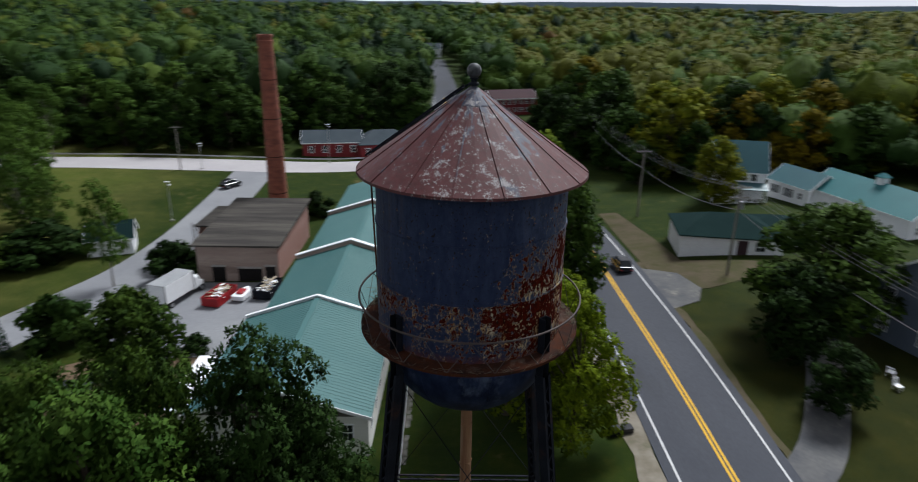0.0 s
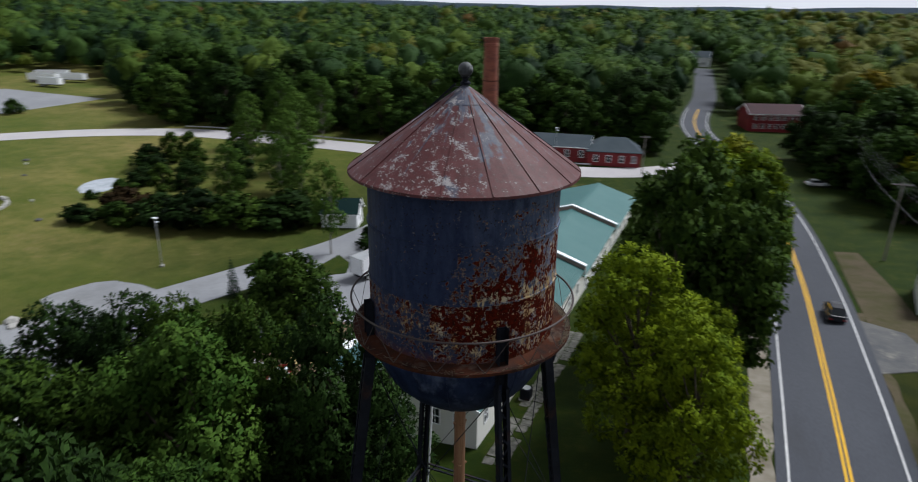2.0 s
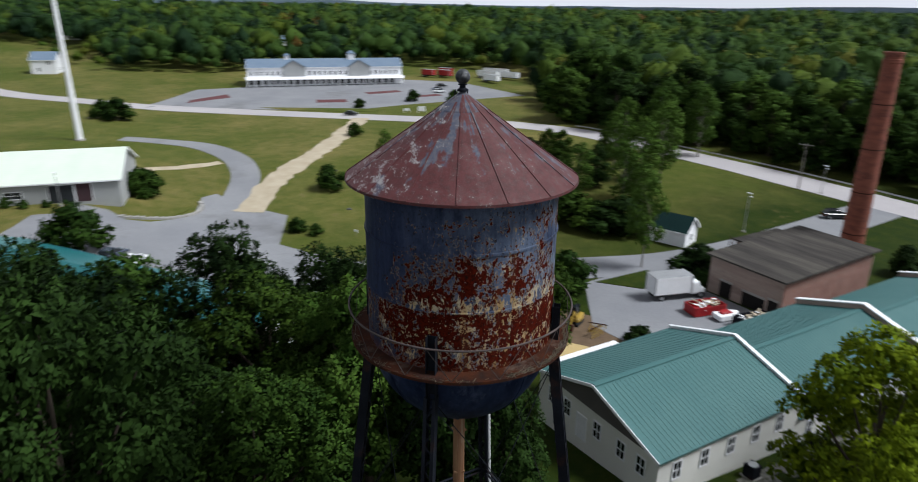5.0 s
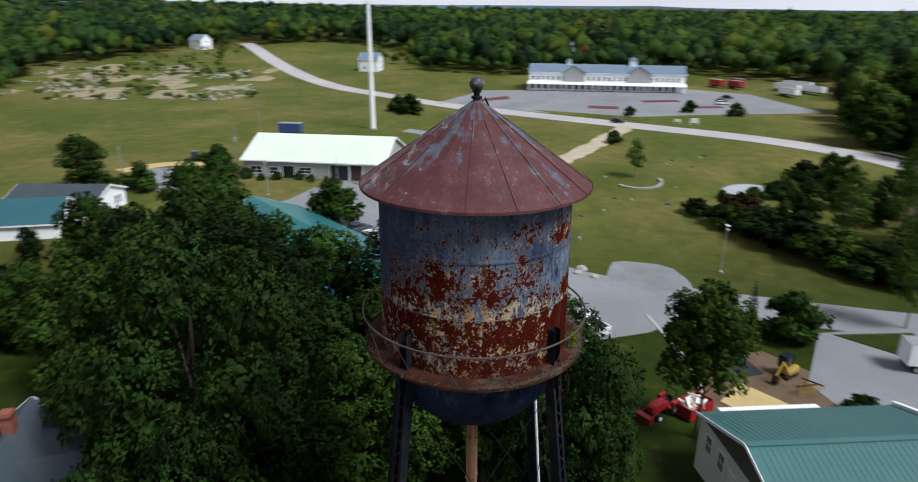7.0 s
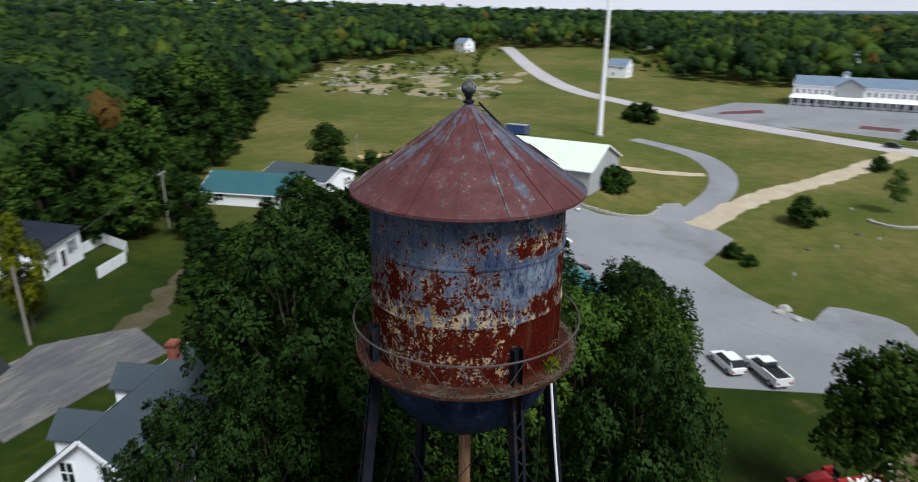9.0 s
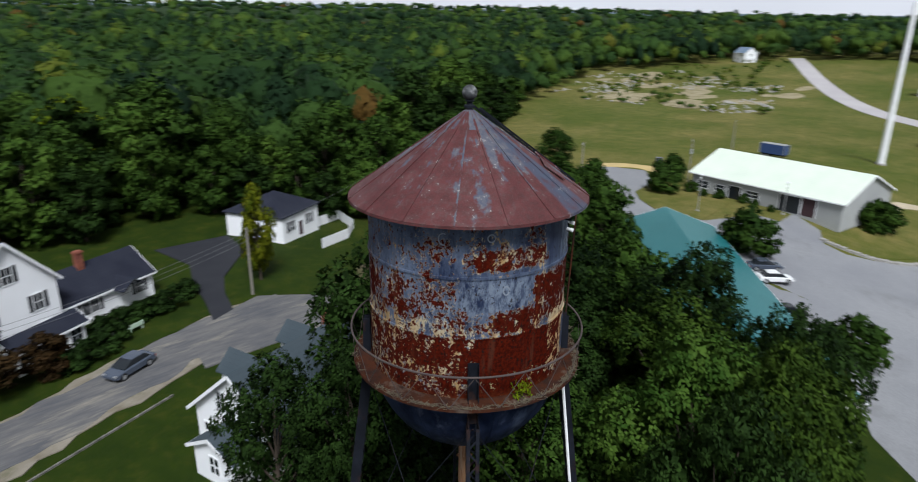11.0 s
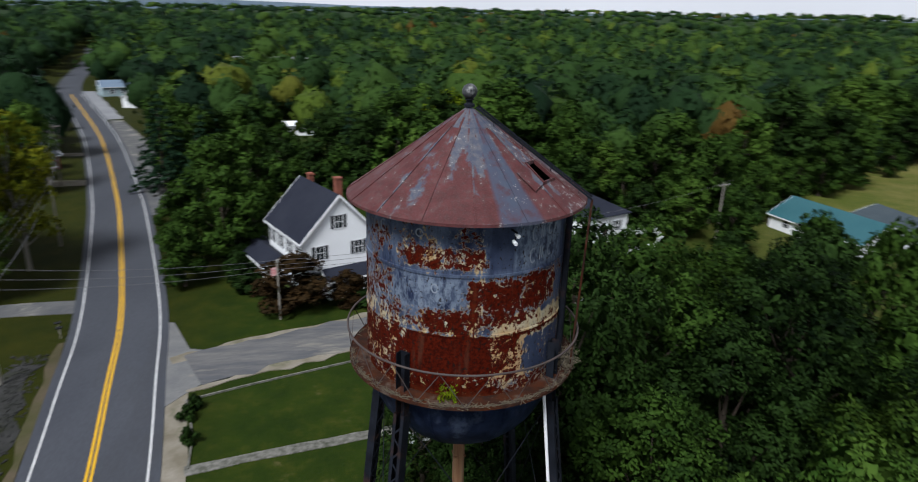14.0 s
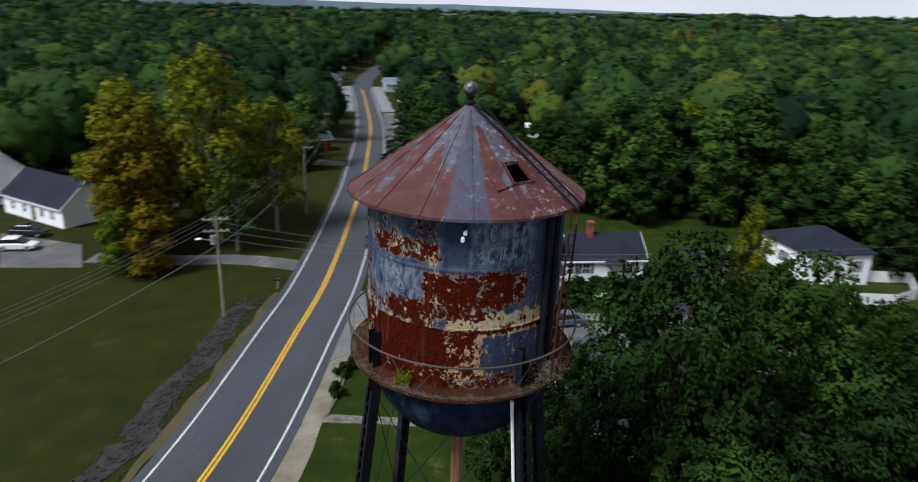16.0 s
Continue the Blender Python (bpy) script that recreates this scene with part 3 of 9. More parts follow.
def part(name, bm, mat, parent=None, label="", smooth=False):
    me = bpy.data.meshes.new(name)
    bmesh.ops.recalc_face_normals(bm, faces=bm.faces)
    bm.to_mesh(me)
    bm.free()
    me.materials.append(mat)
    if smooth:
        me.polygons.foreach_set("use_smooth", [True] * len(me.polygons))
    ob = new(name, me)
    if parent is not None:
        ob.parent = parent
    if label:
        tagged(ob, label)
    return ob


def empty(name, at=(0, 0, 0), turn=0.0):
    ob = new(name)
    ob.matrix_basis = pose(*at, 0, 0, turn)
    return ob


def box(bm, x0, x1, y0, y1, z0, z1, m=None):
    v = [bm.verts.new((x, y, z)) for x in (x0, x1) for y in (y0, y1) for z in (z0, z1)]
    if m is not None:
        for q in v:
            q.co = m @ q.co
    for f in ((0, 1, 3, 2), (4, 6, 7, 5), (0, 4, 5, 1), (2, 3, 7, 6), (0, 2, 6, 4), (1, 5, 7, 3)):
        bm.faces.new([v[i] for i in f])
    return v


def bar(bm, a, b, r, n=6, r2=None, caps=True):
    """A round bar between two points."""
    a, b = Vector(a), Vector(b)
    q = (b - a).to_track_quat("Z", "Y")
    r2 = r if r2 is None else r2
    rings = []
    for p, rr in ((a, r), (b, r2)):
        rings.append([bm.verts.new(p + q @ Vector((rr * math.cos(k * math.tau / n), rr * math.sin(k * math.tau / n), 0))) for k in range(n)])
    for k in range(n):
        bm.faces.new((rings[0][k], rings[0][(k + 1) % n], rings[1][(k + 1) % n], rings[1][k]))
    if caps:
        bm.faces.new(rings[0][::-1])
        bm.faces.new(rings[1])


def flat_bar(bm, a, b, w, t, up=(0, 0, 1)):
    """A rectangular bar between two points, w wide and t thick."""
    a, b = Vector(a), Vector(b)
    d = (b - a).normalized()
    s = d.cross(Vector(up)).normalized()
    u = s.cross(d)
    v = [bm.verts.new(p + s * (i * w / 2) + u * (j * t / 2)) for p in (a, b) for i, j in ((-1, -1), (1, -1), (1, 1), (-1, 1))]
    for k in range(4):
        bm.faces.new((v[k], v[(k + 1) % 4], v[4 + (k + 1) % 4], v[4 + k]))
    bm.faces.new(v[3::-1])
    bm.faces.new(v[4:])


def lathe(bm, profile, n=64, a0=0.0, a1=360.0):
    """Turns a profile of (radius, height) about z."""
    full = abs(a1 - a0) >= 359.9
    m = n if full else n + 1
    rings = []
    for r, z in profile:
        if r < 1e-5 and full:
            rings.append([bm.verts.new((0, 0, z))])
        else:
            rings.append([bm.verts.new((r * math.cos(radians(a0 + (a1 - a0) * k / n)), r * math.sin(radians(a0 + (a1 - a0) * k / n)), z)) for k in range(m)])
    for p, q in zip(rings, rings[1:]):
        for k in range(n):
            j = (k + 1) % m if full else k + 1
            f = [p[k % len(p)], p[j % len(p)], q[j % len(q)], q[k % len(q)]]
            f = list(dict.fromkeys(f))
            if len(f) > 2:
                bm.faces.new(f)


def torus(bm, R, z, r, n=96, k=8):
    rings = []
    for i in range(n):
        a = math.tau * i / n
        rings.append([bm.verts.new(((R + r * math.cos(b)) * math.cos(a), (R + r * math.cos(b)) * math.sin(a), z + r * math.sin(b))) for b in (math.tau * j / k for j in range(k))])
    for i in range(n):
        for j in range(k):
            bm.faces.new((rings[i][j], rings[(i + 1) % n][j], rings[(i + 1) % n][(j + 1) % k], rings[i][(j + 1) % k]))


def ball(bm, c, r, u=12, v=8, sz=1.0):
    m = Matrix.Translation(c) @ Matrix.Diagonal((r, r, r * sz, 1))
    bmesh.ops.create_uvsphere(bm, u_segments=u, v_segments=v, radius=1, matrix=m)


def mesh_from(name, verts, faces, mat):
    me = bpy.data.meshes.new(name)
    nf, k = faces.shape
    me.vertices.add(len(verts))
    me.vertices.foreach_set("co", np.ascontiguousarray(verts, dtype=np.float32).ravel())
    me.loops.add(nf * k)
    me.loops.foreach_set("vertex_index", np.ascontiguousarray(faces, dtype=np.int32).ravel())
    me.polygons.add(nf)
    me.polygons.foreach_set("loop_start", np.arange(0, nf * k, k, dtype=np.int32))
    me.update(calc_edges=True)
    me.materials.append(mat)
    return me


# ---------------------------------------------------------------- terrain
# The land falls from the main road towards the north-west, then rises to wooded hills all round.
_s = np.arange(-500.0, 700.0, 1.0)
_z = np.interp(_s, [-400, -8, 0, 10, 25, 41, 60, 90, 110, 143, 230, 320, 420], [0.4, 0.3, -0.2, -1.4, -3.1, -4.3, -4.8, -5.6, -5.2, -3.2, -1.5, 0.5, 2.0])
_k = np.exp(-0.5 * (np.arange(-12, 13) / 4.0) ** 2)
_z = np.convolve(np.pad(_z, 12, mode="edge"), _k / _k.sum(), mode="valid")


POND_Z = -4.5


def ground_np(x, y):
    s = np.clip(-x + 0.6 * y, -499, 698)
    r = np.hypot(x, y) + 1e-6
    u = np.clip((r - 230) / 520, 0, 1)
    roll = 2.5 * np.sin(x * 0.011 + 1.3) * np.sin(y * 0.009 + 0.4) + 1.5 * np.sin(x * 0.023 + y * 0.017)
    pu, pv = -0.57 * (x + 107.5) + 0.82 * (y - 68), 0.82 * (x + 107.5) + 0.57 * (y - 68)
    pond = 2.2 * np.exp(-((pu / 9.0) ** 2 + (pv / 5.2) ** 2))
    far = np.clip((r - 600) / 1400, 0, 1)
    low = np.interp(s, _s, _z)
    south = np.clip((14 - y) / 34.0, 0, 1) * np.clip((-30 - x) / 40.0, 0, 1)
    low = low + np.maximum(0, -low - 0.5) * south * south * (3 - 2 * south)  # the fall fades out towards the south
    return low - pond + far * far * (3 - 2 * far) * (14.0 - 12.0 * y / r + 20.0 * np.maximum(0, -(0.616 * x + 0.788 * y) / r) ** 4) + u * u * (3 - 2 * u) * (16.0 - 4.5 * y / r - 1.5 * x / r + roll)


def gz(x, y):
    return float(ground_np(np.array([x]), np.array([y]))[0])


def axis_steps():
    near = list(np.arange(-150, 151, 2.5))
    mid = list(np.arange(160, 420, 10)) + list(np.arange(420, 1000, 40)) + list(np.arange(1000, 2400, 100)) + [2500, 3000, 4000, 4900]
    return np.array([-v for v in mid[::-1]] + near + mid)


ax = axis_steps()
gx, gy = np.meshgrid(ax, ax, indexing="ij")
gv = np.stack([gx, gy, ground_np(gx, gy)], -1).reshape(-1, 3)
nn = len(ax)
idx = np.arange(nn * nn).reshape(nn, nn)
gf = np.stack([idx[:-1, :-1], idx[1:, :-1], idx[1:, 1:], idx[:-1, 1:]], -1).reshape(-1, 4)
gme = mesh_from("ground", gv, gf, GRASS)
gme.polygons.foreach_set("use_smooth", [True] * len(gme.polygons))
ground = tagged(new("ground", gme), "green and dry grass over gently falling land", "ground", kind="structure")


def smooth_line(pts, step=2.0):
    """A Catmull-Rom line through plan points, in even steps."""
    p = [Vector((*q, 0)) for q in pts]
    p = [p[0] * 2 - p[1]] + p + [p[-1] * 2 - p[-2]]
    out = []
    for k in range(1, len(p) - 2):
        a, b, c, d = p[k - 1:k + 3]
        n = max(2, int((c - b).length / step))
        for i in range(n):
            t = i / n
            out.append(0.5 * ((2 * b) + (c - a) * t + (2 * a - 5 * b + 4 * c - d) * t * t + (3 * b - a - 3 * c + d) * t ** 3))
    out.append(p[-2])
    return out


def strip(name, line, off0, off1, mat, lift, parent=None, label="", category="", wob=0.0, skirt=0.35):
    """A band along a line between two side offsets (left is plus), lying on the land with a real edge."""
    bm = bmesh.new()
    rows = []
    rng = random.Random(len(line) + int(off0 * 10))
    n = max(1, int(abs(off1 - off0) / 2.5))
    for k, p in enumerate(line):
        d = (line[min(k + 1, len(line) - 1)] - line[max(k - 1, 0)]).normalized()
        s = Vector((-d.y, d.x, 0))
        o0, o1 = off0 + rng.uniform(-wob, wob), off1 + rng.uniform(-wob, wob)
        q = [p + s * (o0 + (o1 - o0) * i / n) for i in range(n + 1)]
        z = [gz(v.x, v.y) for v in q]
        row = [bm.verts.new((q[0].x, q[0].y, z[0] - skirt))] + [bm.verts.new((v.x, v.y, h + lift)) for v, h in zip(q, z)] + [bm.verts.new((q[-1].x, q[-1].y, z[-1] - skirt))]
        rows.append(row)
    for a, b in zip(rows, rows[1:]):
        for k in range(len(a) - 1):
            bm.faces.new((a[k], a[k + 1], b[k + 1], b[k]))
    ob = part(name, bm, mat, parent)
    if parent is None:
        tagged(ob, label, category, kind="structure")
    elif label:
        tagged(ob, label)
    return ob


def patch(name, poly, mat, lift, label="", category="", cell=4.0, parent=None):
    """A surfaced area with a plan outline, lying on the land."""
    bm = bmesh.new()
    bm.faces.new([bm.verts.new((x, y, 0)) for x, y in poly])
    for axis in (0, 1):
        lo, hi = min(p[axis] for p in poly), max(p[axis] for p in poly)
        for k in range(1, int((hi - lo) / cell) + 1):
            co = [0, 0, 0]
            co[axis] = lo + k * cell
            no = [0, 0, 0]
            no[axis] = 1
            bmesh.ops.bisect_plane(bm, geom=bm.verts[:] + bm.edges[:] + bm.faces[:], plane_co=co, plane_no=no)
    for v in bm.verts:
        v.co.z = gz(v.co.x, v.co.y) + lift
    edge = [e for e in bm.edges if e.is_boundary]
    ext = bmesh.ops.extrude_edge_only(bm, edges=edge)
    for v in ext["geom"]:
        if isinstance(v, bmesh.types.BMVert):
            v.co.z -= 0.4
    ob = part(name, bm, mat, parent)
    if parent is None:
        tagged(ob, label, category, kind="structure")
    return ob


MAIN = [(-12.5, 366), (-10.5, 340), (-5, 262), (-4, 200), (6, 162), (13.4, 130), (17.4, 100), (18.8, 69), (18.75, 40.7), (18.6, 25), (18.5, 12), (18.8, -2), (19.8, -16), (22.5, -33), (25.6, -50), (34.5, -85), (40.0, -104), (47.0, -127), (57.0, -158), (69.0, -191), (88.5, -242), (99.0, -270), (107.5, -301), (114.8, -337), (126, -400), (140, -450)]
main_line = smooth_line(MAIN, 2.5)
strip("road", main_line, -4.5, 4.5, ASPHALT, 0.09, None, "grey two-lane asphalt road with painted lines", "road")
near_line = [p for p in main_line if -260 < p.y < 230]
strip("edge_line", near_line, 3.62, 3.78, LINEW, 0.098, None, "worn white edge line painted along the road", "road marking", skirt=0.0)
strip("edge_line", near_line, -3.78, -3.62, LINEW, 0.098, None, "worn white edge line painted along the road", "road marking", skirt=0.0)
strip("centre_line", near_line, 0.06, 0.26, LINEY, 0.098, None, "yellow centre line painted on the road", "road marking", skirt=0.0)
strip("centre_line", near_line, -0.26, -0.06, LINEY, 0.098, None, "yellow centre line painted on the road", "road marking", skirt=0.0)
cross_line = smooth_line([(-465, -118), (-365, -79), (-280, -40), (-245, -15), (-220, 10), (-197, 36), (-173, 65), (-150, 92), (-131, 106), (-117, 111), (-95, 114), (-71, 117), (-50, 120.5), (-24, 125), (-6, 135), (4, 152)], 3)
strip("road", cross_line, -4.6, 4.6, CONCROAD, 0.08, None, "pale worn asphalt road curving past the meadow", "road")
side_line = smooth_line([(-44.5, 118), (-43.7, 100), (-43.2, 78), (-44.6, 62), (-48.5, 50), (-53, 38), (-58, 26), (-66, 16), (-80, 8)], 2.5)
strip("road", side_line, -4.2, 4.2, OLDASPH, 0.07, None, "worn grey access road past the old mill", "road")
patch("pavement", [(-41.5, 12), (-45, 25), (-50, 33), (-58, 36), (-61.5, 36.6), (-66, 36.2), (-68, 34.5), (-69.5, 30), (-69.2, 28), (-66, 26.4), (-62.5, 25), (-62, 22), (-67, 13), (-78, 12), (-94, 18), (-104, 12), (-112, 9), (-110, 6), (-100.3, 3.4), (-95, -0.7), (-92.6, -4.6), (-93.4, -8.0), (-99, -10), (-103.5, -15.5), (-96.8, -15.6), (-97.5, -20.5), (-92, -22.6), (-88, -24.6), (-86.6, -29), (-88.2, -33.6), (-92.8, -39), (-97.7, -42.4), (-108, -43.5), (-116.5, -49.8), (-114.1, -59.0), (-105.7, -54.7), (-93.6, -46.4), (-84, -42), (-76, -33), (-70, -24), (-68, -11), (-58, 3), (-46, 8)][::-1], OLDASPH, 0.06, "worn grey asphalt car park", "car park", 3.5)
patch("pavement", [(-21, 38), (-33, 37), (-44, 45), (-46, 62), (-37, 57.5), (-21, 57)][::-1], OLDASPH, 0.085, "grey asphalt yard behind the mill", "yard", 4.0)
patch("pavement", [(-257, 28), (-221, 4), (-187, 66), (-189, 86), (-188, 136), (-232, 132), (-250, 112)], OLDASPH, 0.05, "wide grey car park before the long white shop building", "car park", 8.0)
street_line = smooth_line([(17.2, -34.2), (9, -37.5), (-0.5, -40.6), (-12, -44), (-20, -45)], 1.5)
strip("verge", street_line, 2.5, 3.5, SAND, 0.085, None, "sandy edge of the gravel street", "verge", 0.5)
strip("verge", street_line, -3.9, -2.5, SAND, 0.085, None, "sandy edge of the gravel street", "verge", 0.55)
patch("pavement", [(18.6, -27.2), (15.9, -31.0), (14.0, -33.4), (14.6, -38.0), (17.0, -39.0), (19.4, -45.0), (21.0, -45.5), (19.6, -36.0)][::-1], MOUTH, 0.078, "pale asphalt mouth of the side street", "apron", 2.0)
strip("road", smooth_line([(16.0, -34.6), (9, -37.5), (-0.5, -40.6), (-12, -44), (-22, -45)], 1.5), -3.0, 3.0, STREET, 0.10, None, "patched grey gravel side street", "street", 0.5)
patch("pavement", [(-8, -38), (-24, -37.5), (-27, -44), (-20, -49), (-10, -46)], STREET, 0.115, "broken grey gravel parking area", "parking area")
patch("driveway", [(-13.3, -46.5), (-16.2, -47.6), (-17.9, -52.5), (-20.3, -57.0), (-27.2, -64.0), (-28.9, -71.4), (-18.8, -72.6), (-19.4, -64), (-16.6, -57.4), (-15.2, -52)][::-1], DARKASPH, 0.13, "fresh black asphalt driveway beside the farmhouse", "driveway", 1.5)
strip("driveway", smooth_line([(22.4, 13.5), (26.2, 17.6), (30.0, 24.0), (33.5, 31.0), (36.5, 38.0)], 1.5), -1.6, 1.6, GRAVEL, 0.07, None, "narrow grey driveway", "driveway")
strip("driveway", smooth_line([(26, -50.5), (33, -50.8), (38.9, -50.5), (45, -48.3), (56, -46)], 2), -1.7, 1.7, GRAVEL, 0.07, None, "narrow dark grey driveway to the white houses", "driveway")
patch("driveway", [(54.5, -42.8), (63.5, -40.1), (74.2, -50.8), (60.5, -49.8)][::-1], GRAVEL, 0.085, "dark grey parking lot between the white houses", "parking lot", 3.0)
strip("road", smooth_line([(-98, 9), (-109.6, 12.9), (-123, 17.1), (-138.1, 17.6), (-153.9, 13), (-162.1, 4.5), (-166, -4)], 2), -3.0, 3.0, OLDASPH, 0.065, None, "curving grey loop road in the meadow", "road")
strip("path", smooth_line([(-99, 12), (-116, 22), (-135, 37.6), (-158, 54), (-172, 63)], 2), -2.6, 2.6, DIRTP, 0.11, None, "pale sandy track across the meadow", "track", 0.6)
strip("path", smooth_line([(-124, -4.5), (-130.3, -3.3), (-132.6, 5), (-134.4, 14.1)], 2), -1.5, 1.5, DIRTP, 0.07, None, "pale sandy strip beside the office lawn", "track", 0.4)
strip("path", smooth_line([(-113, -62), (-117.5, -57), (-119.5, -51.5), (-118, -46.5)], 2), -2.0, 2.0, YSAND, 0.075, None, "pale sandy edge of the car park", "track", 0.5)
strip("verge", [p for p in main_line if -33 < p.y < 60], -6.2, -4.5, SAND, 0.05, None, "sandy gravel verge beside the road", "verge", 0.25)
strip("verge", [p for p in main_line if -46 < p.y < 60], 4.5, 5.2, EARTH, 0.05, None, "sandy gravel verge beside the road", "verge", 0.3)
patch("ground_patch", [(24, 47), (29, 47), (36, 50), (38, 55), (29, 57), (28.5, 68), (27, 84), (24, 84)], EARTH, 0.05, "bare sandy ground beside the white building", "ground")
patch("ground_patch", [(-30, 24), (-38, 28), (-40, 36), (-33, 40), (-24, 38), (-23, 29)], SOIL, 0.05, "brown soil around the digger", "ground")
patch("ground_patch", [(-25.5, 29.5), (-30, 26.5), (-33.5, 30), (-29, 33)], YSAND, 0.12, "spread of yellow sand", "sand")
patch("ground_patch", [(-34, 29), (-38, 28.5), (-39, 33), (-35, 33.5)], DARKASPH, 0.12, "patch of dark fine gravel", "gravel")
for p in ([(-213, 62), (-207, 60), (-203, 70), (-209, 72)], [(-222, 84), (-217, 84), (-217, 98), (-222, 98)], [(-240, 36), (-232, 22), (-226, 20), (-232, 36)], [(-206, 96), (-202, 96), (-202, 108), (-206, 108)]):
    patch("flower_bed", p, MULCH, 0.09, "planting bed with reddish mulch in the car park", "bed")
patch("pavement", [(22.4, 41.5), (26.5, 43.5), (28.0, 47.0), (27.0, 52.5), (22.6, 56.0)], GRAVEL, 0.075, "grey paved mouth of the store yard", "forecourt", 3.0)
strip("path", smooth_line([(-24, -44), (-31, -46), (-39, -49.5), (-47, -53)], 1.5), -1.6, 1.6, EARTH, 0.06, None, "worn earth track leaving the parking area", "track", 0.7)
patch("ground_patch", [(63.5, -191), (60, -191), (46.8, -158), (35.8, -127), (29.0, -104), (26.5, -86), (30.5, -86), (36, -104), (43, -127), (53, -158)], GRAVEL, 0.05, "grey gravel shoulder beside the main road", "ground", 3.0)
strip("pavement", [p for p in main_line if -268 < p.y < -190], -9.0, 8.5, OLDASPH, 0.035, None, "broad grey apron before the roadside shops", "forecourt", 0.4)
patch("driveway", [(44.8, -111.5), (53.5, -112.0), (52.5, -106.5), (43.6, -107.5)], SAND, 0.06, "short pale gravel drive off the main road", "driveway", 3.0)
patch("driveway", [(54.2, -139.5), (63.5, -139.5), (63.0, -135.5), (53.0, -135.8)], SAND, 0.06, "short pale gravel drive off the main road", "driveway", 3.0)

# ---------------------------------------------------------------- water tower
RT, Z0, Z1 = 3.2, 19.4, 24.98
RE, ZE, ZA = 3.78, 24.97, 27.62
tower = tagged(empty("water_tower"), "rusty water tower with peeling blue paint and red cone roof", "water tower")


def plate(a0, a1, z0, z1, r, th=0.02, n=9):
    bm = bmesh.new()
    lathe(bm, [(r - th, z0), (r, z0), (r, z1), (r - th, z1)], n, a0, a1)
    return bm


for k, (z0, z1, r, off) in enumerate(((19.36, 21.44, RT + 0.012, 0.0), (21.40, 23.30, RT, 33.3), (23.27, Z1 + 0.02, RT - 0.012, 43.2))):
    for i in range(8):
        a = 0.5 + off + 45 * i
        part("shell_plate", plate(a, a + 45, z0, z1, r), TANK, tower)
        s = part("lap_strap", plate(a - 0.9, a + 0.9, z0 + 0.02, z1 - 0.02, r + 0.012, 0.03, 1), TANK, tower)
for z in (21.42, 23.285):
    bm = bmesh.new()
    lathe(bm, [(RT + 0.012, z - 0.055), (RT + 0.03, z - 0.05), (RT + 0.03, z + 0.03), (RT - 0.01, z + 0.035)], 96)
    part("seam_band", bm, TANK, tower)
    # one row of rivets on each band
    bm = bmesh.new()
    for i in range(180):
        a = math.tau * i / 180
        c = Vector(((RT + 0.03) * math.cos(a), (RT + 0.03) * math.sin(a), z - 0.01))
        o, s = Vector((math.cos(a), math.sin(a), 0)), Vector((-math.sin(a), math.cos(a), 0))
        tip = bm.verts.new(c + o * 0.018)
        ring = [bm.verts.new(c + (s * math.cos(b) + Vector((0, 0, math.sin(b)))) * 0.02) for b in (0, 1.57, 3.14, 4.71)]
        for j in range(4):
            bm.faces.new((ring[j], ring[(j + 1) % 4], tip))
    tagged(part("rivet_strip", bm, TANK, tower), kind="stuff")

bm = bmesh.new()
lathe(bm, [(RT * math.cos(radians(u)), Z0 + 0.02 - 3.25 * math.sin(radians(u))) for u in range(0, 91, 6)], 72)
bowl = part("bowl", bm, BOWL, tower, "round blue painted tank bottom", smooth=True)
for i in range(8):
    bm = bmesh.new()
    pts = [((RT * math.cos(radians(u)) + 0.008), Z0 + 0.01 - 3.25 * math.sin(radians(u))) for u in range(0, 80, 8)]
    a = math.tau * (i + 0.3) / 8
    for (r0, za), (r1, zb) in zip(pts, pts[1:]):
        flat_bar(bm, (r0 * math.cos(a), r0 * math.sin(a), za), (r1 * math.cos(a), r1 * math.sin(a), zb), 0.10, 0.016, (math.cos(a), math.sin(a), 0.01))
    part("bowl_seam", bm, BOWL, tower)


def cone_z(r):
    return ZA - (ZA - ZE) * r / RE


def cone_pt(r, a, lift=0.0):
    return Vector((r * math.cos(radians(a)), r * math.sin(radians(a)), cone_z(r) + lift))


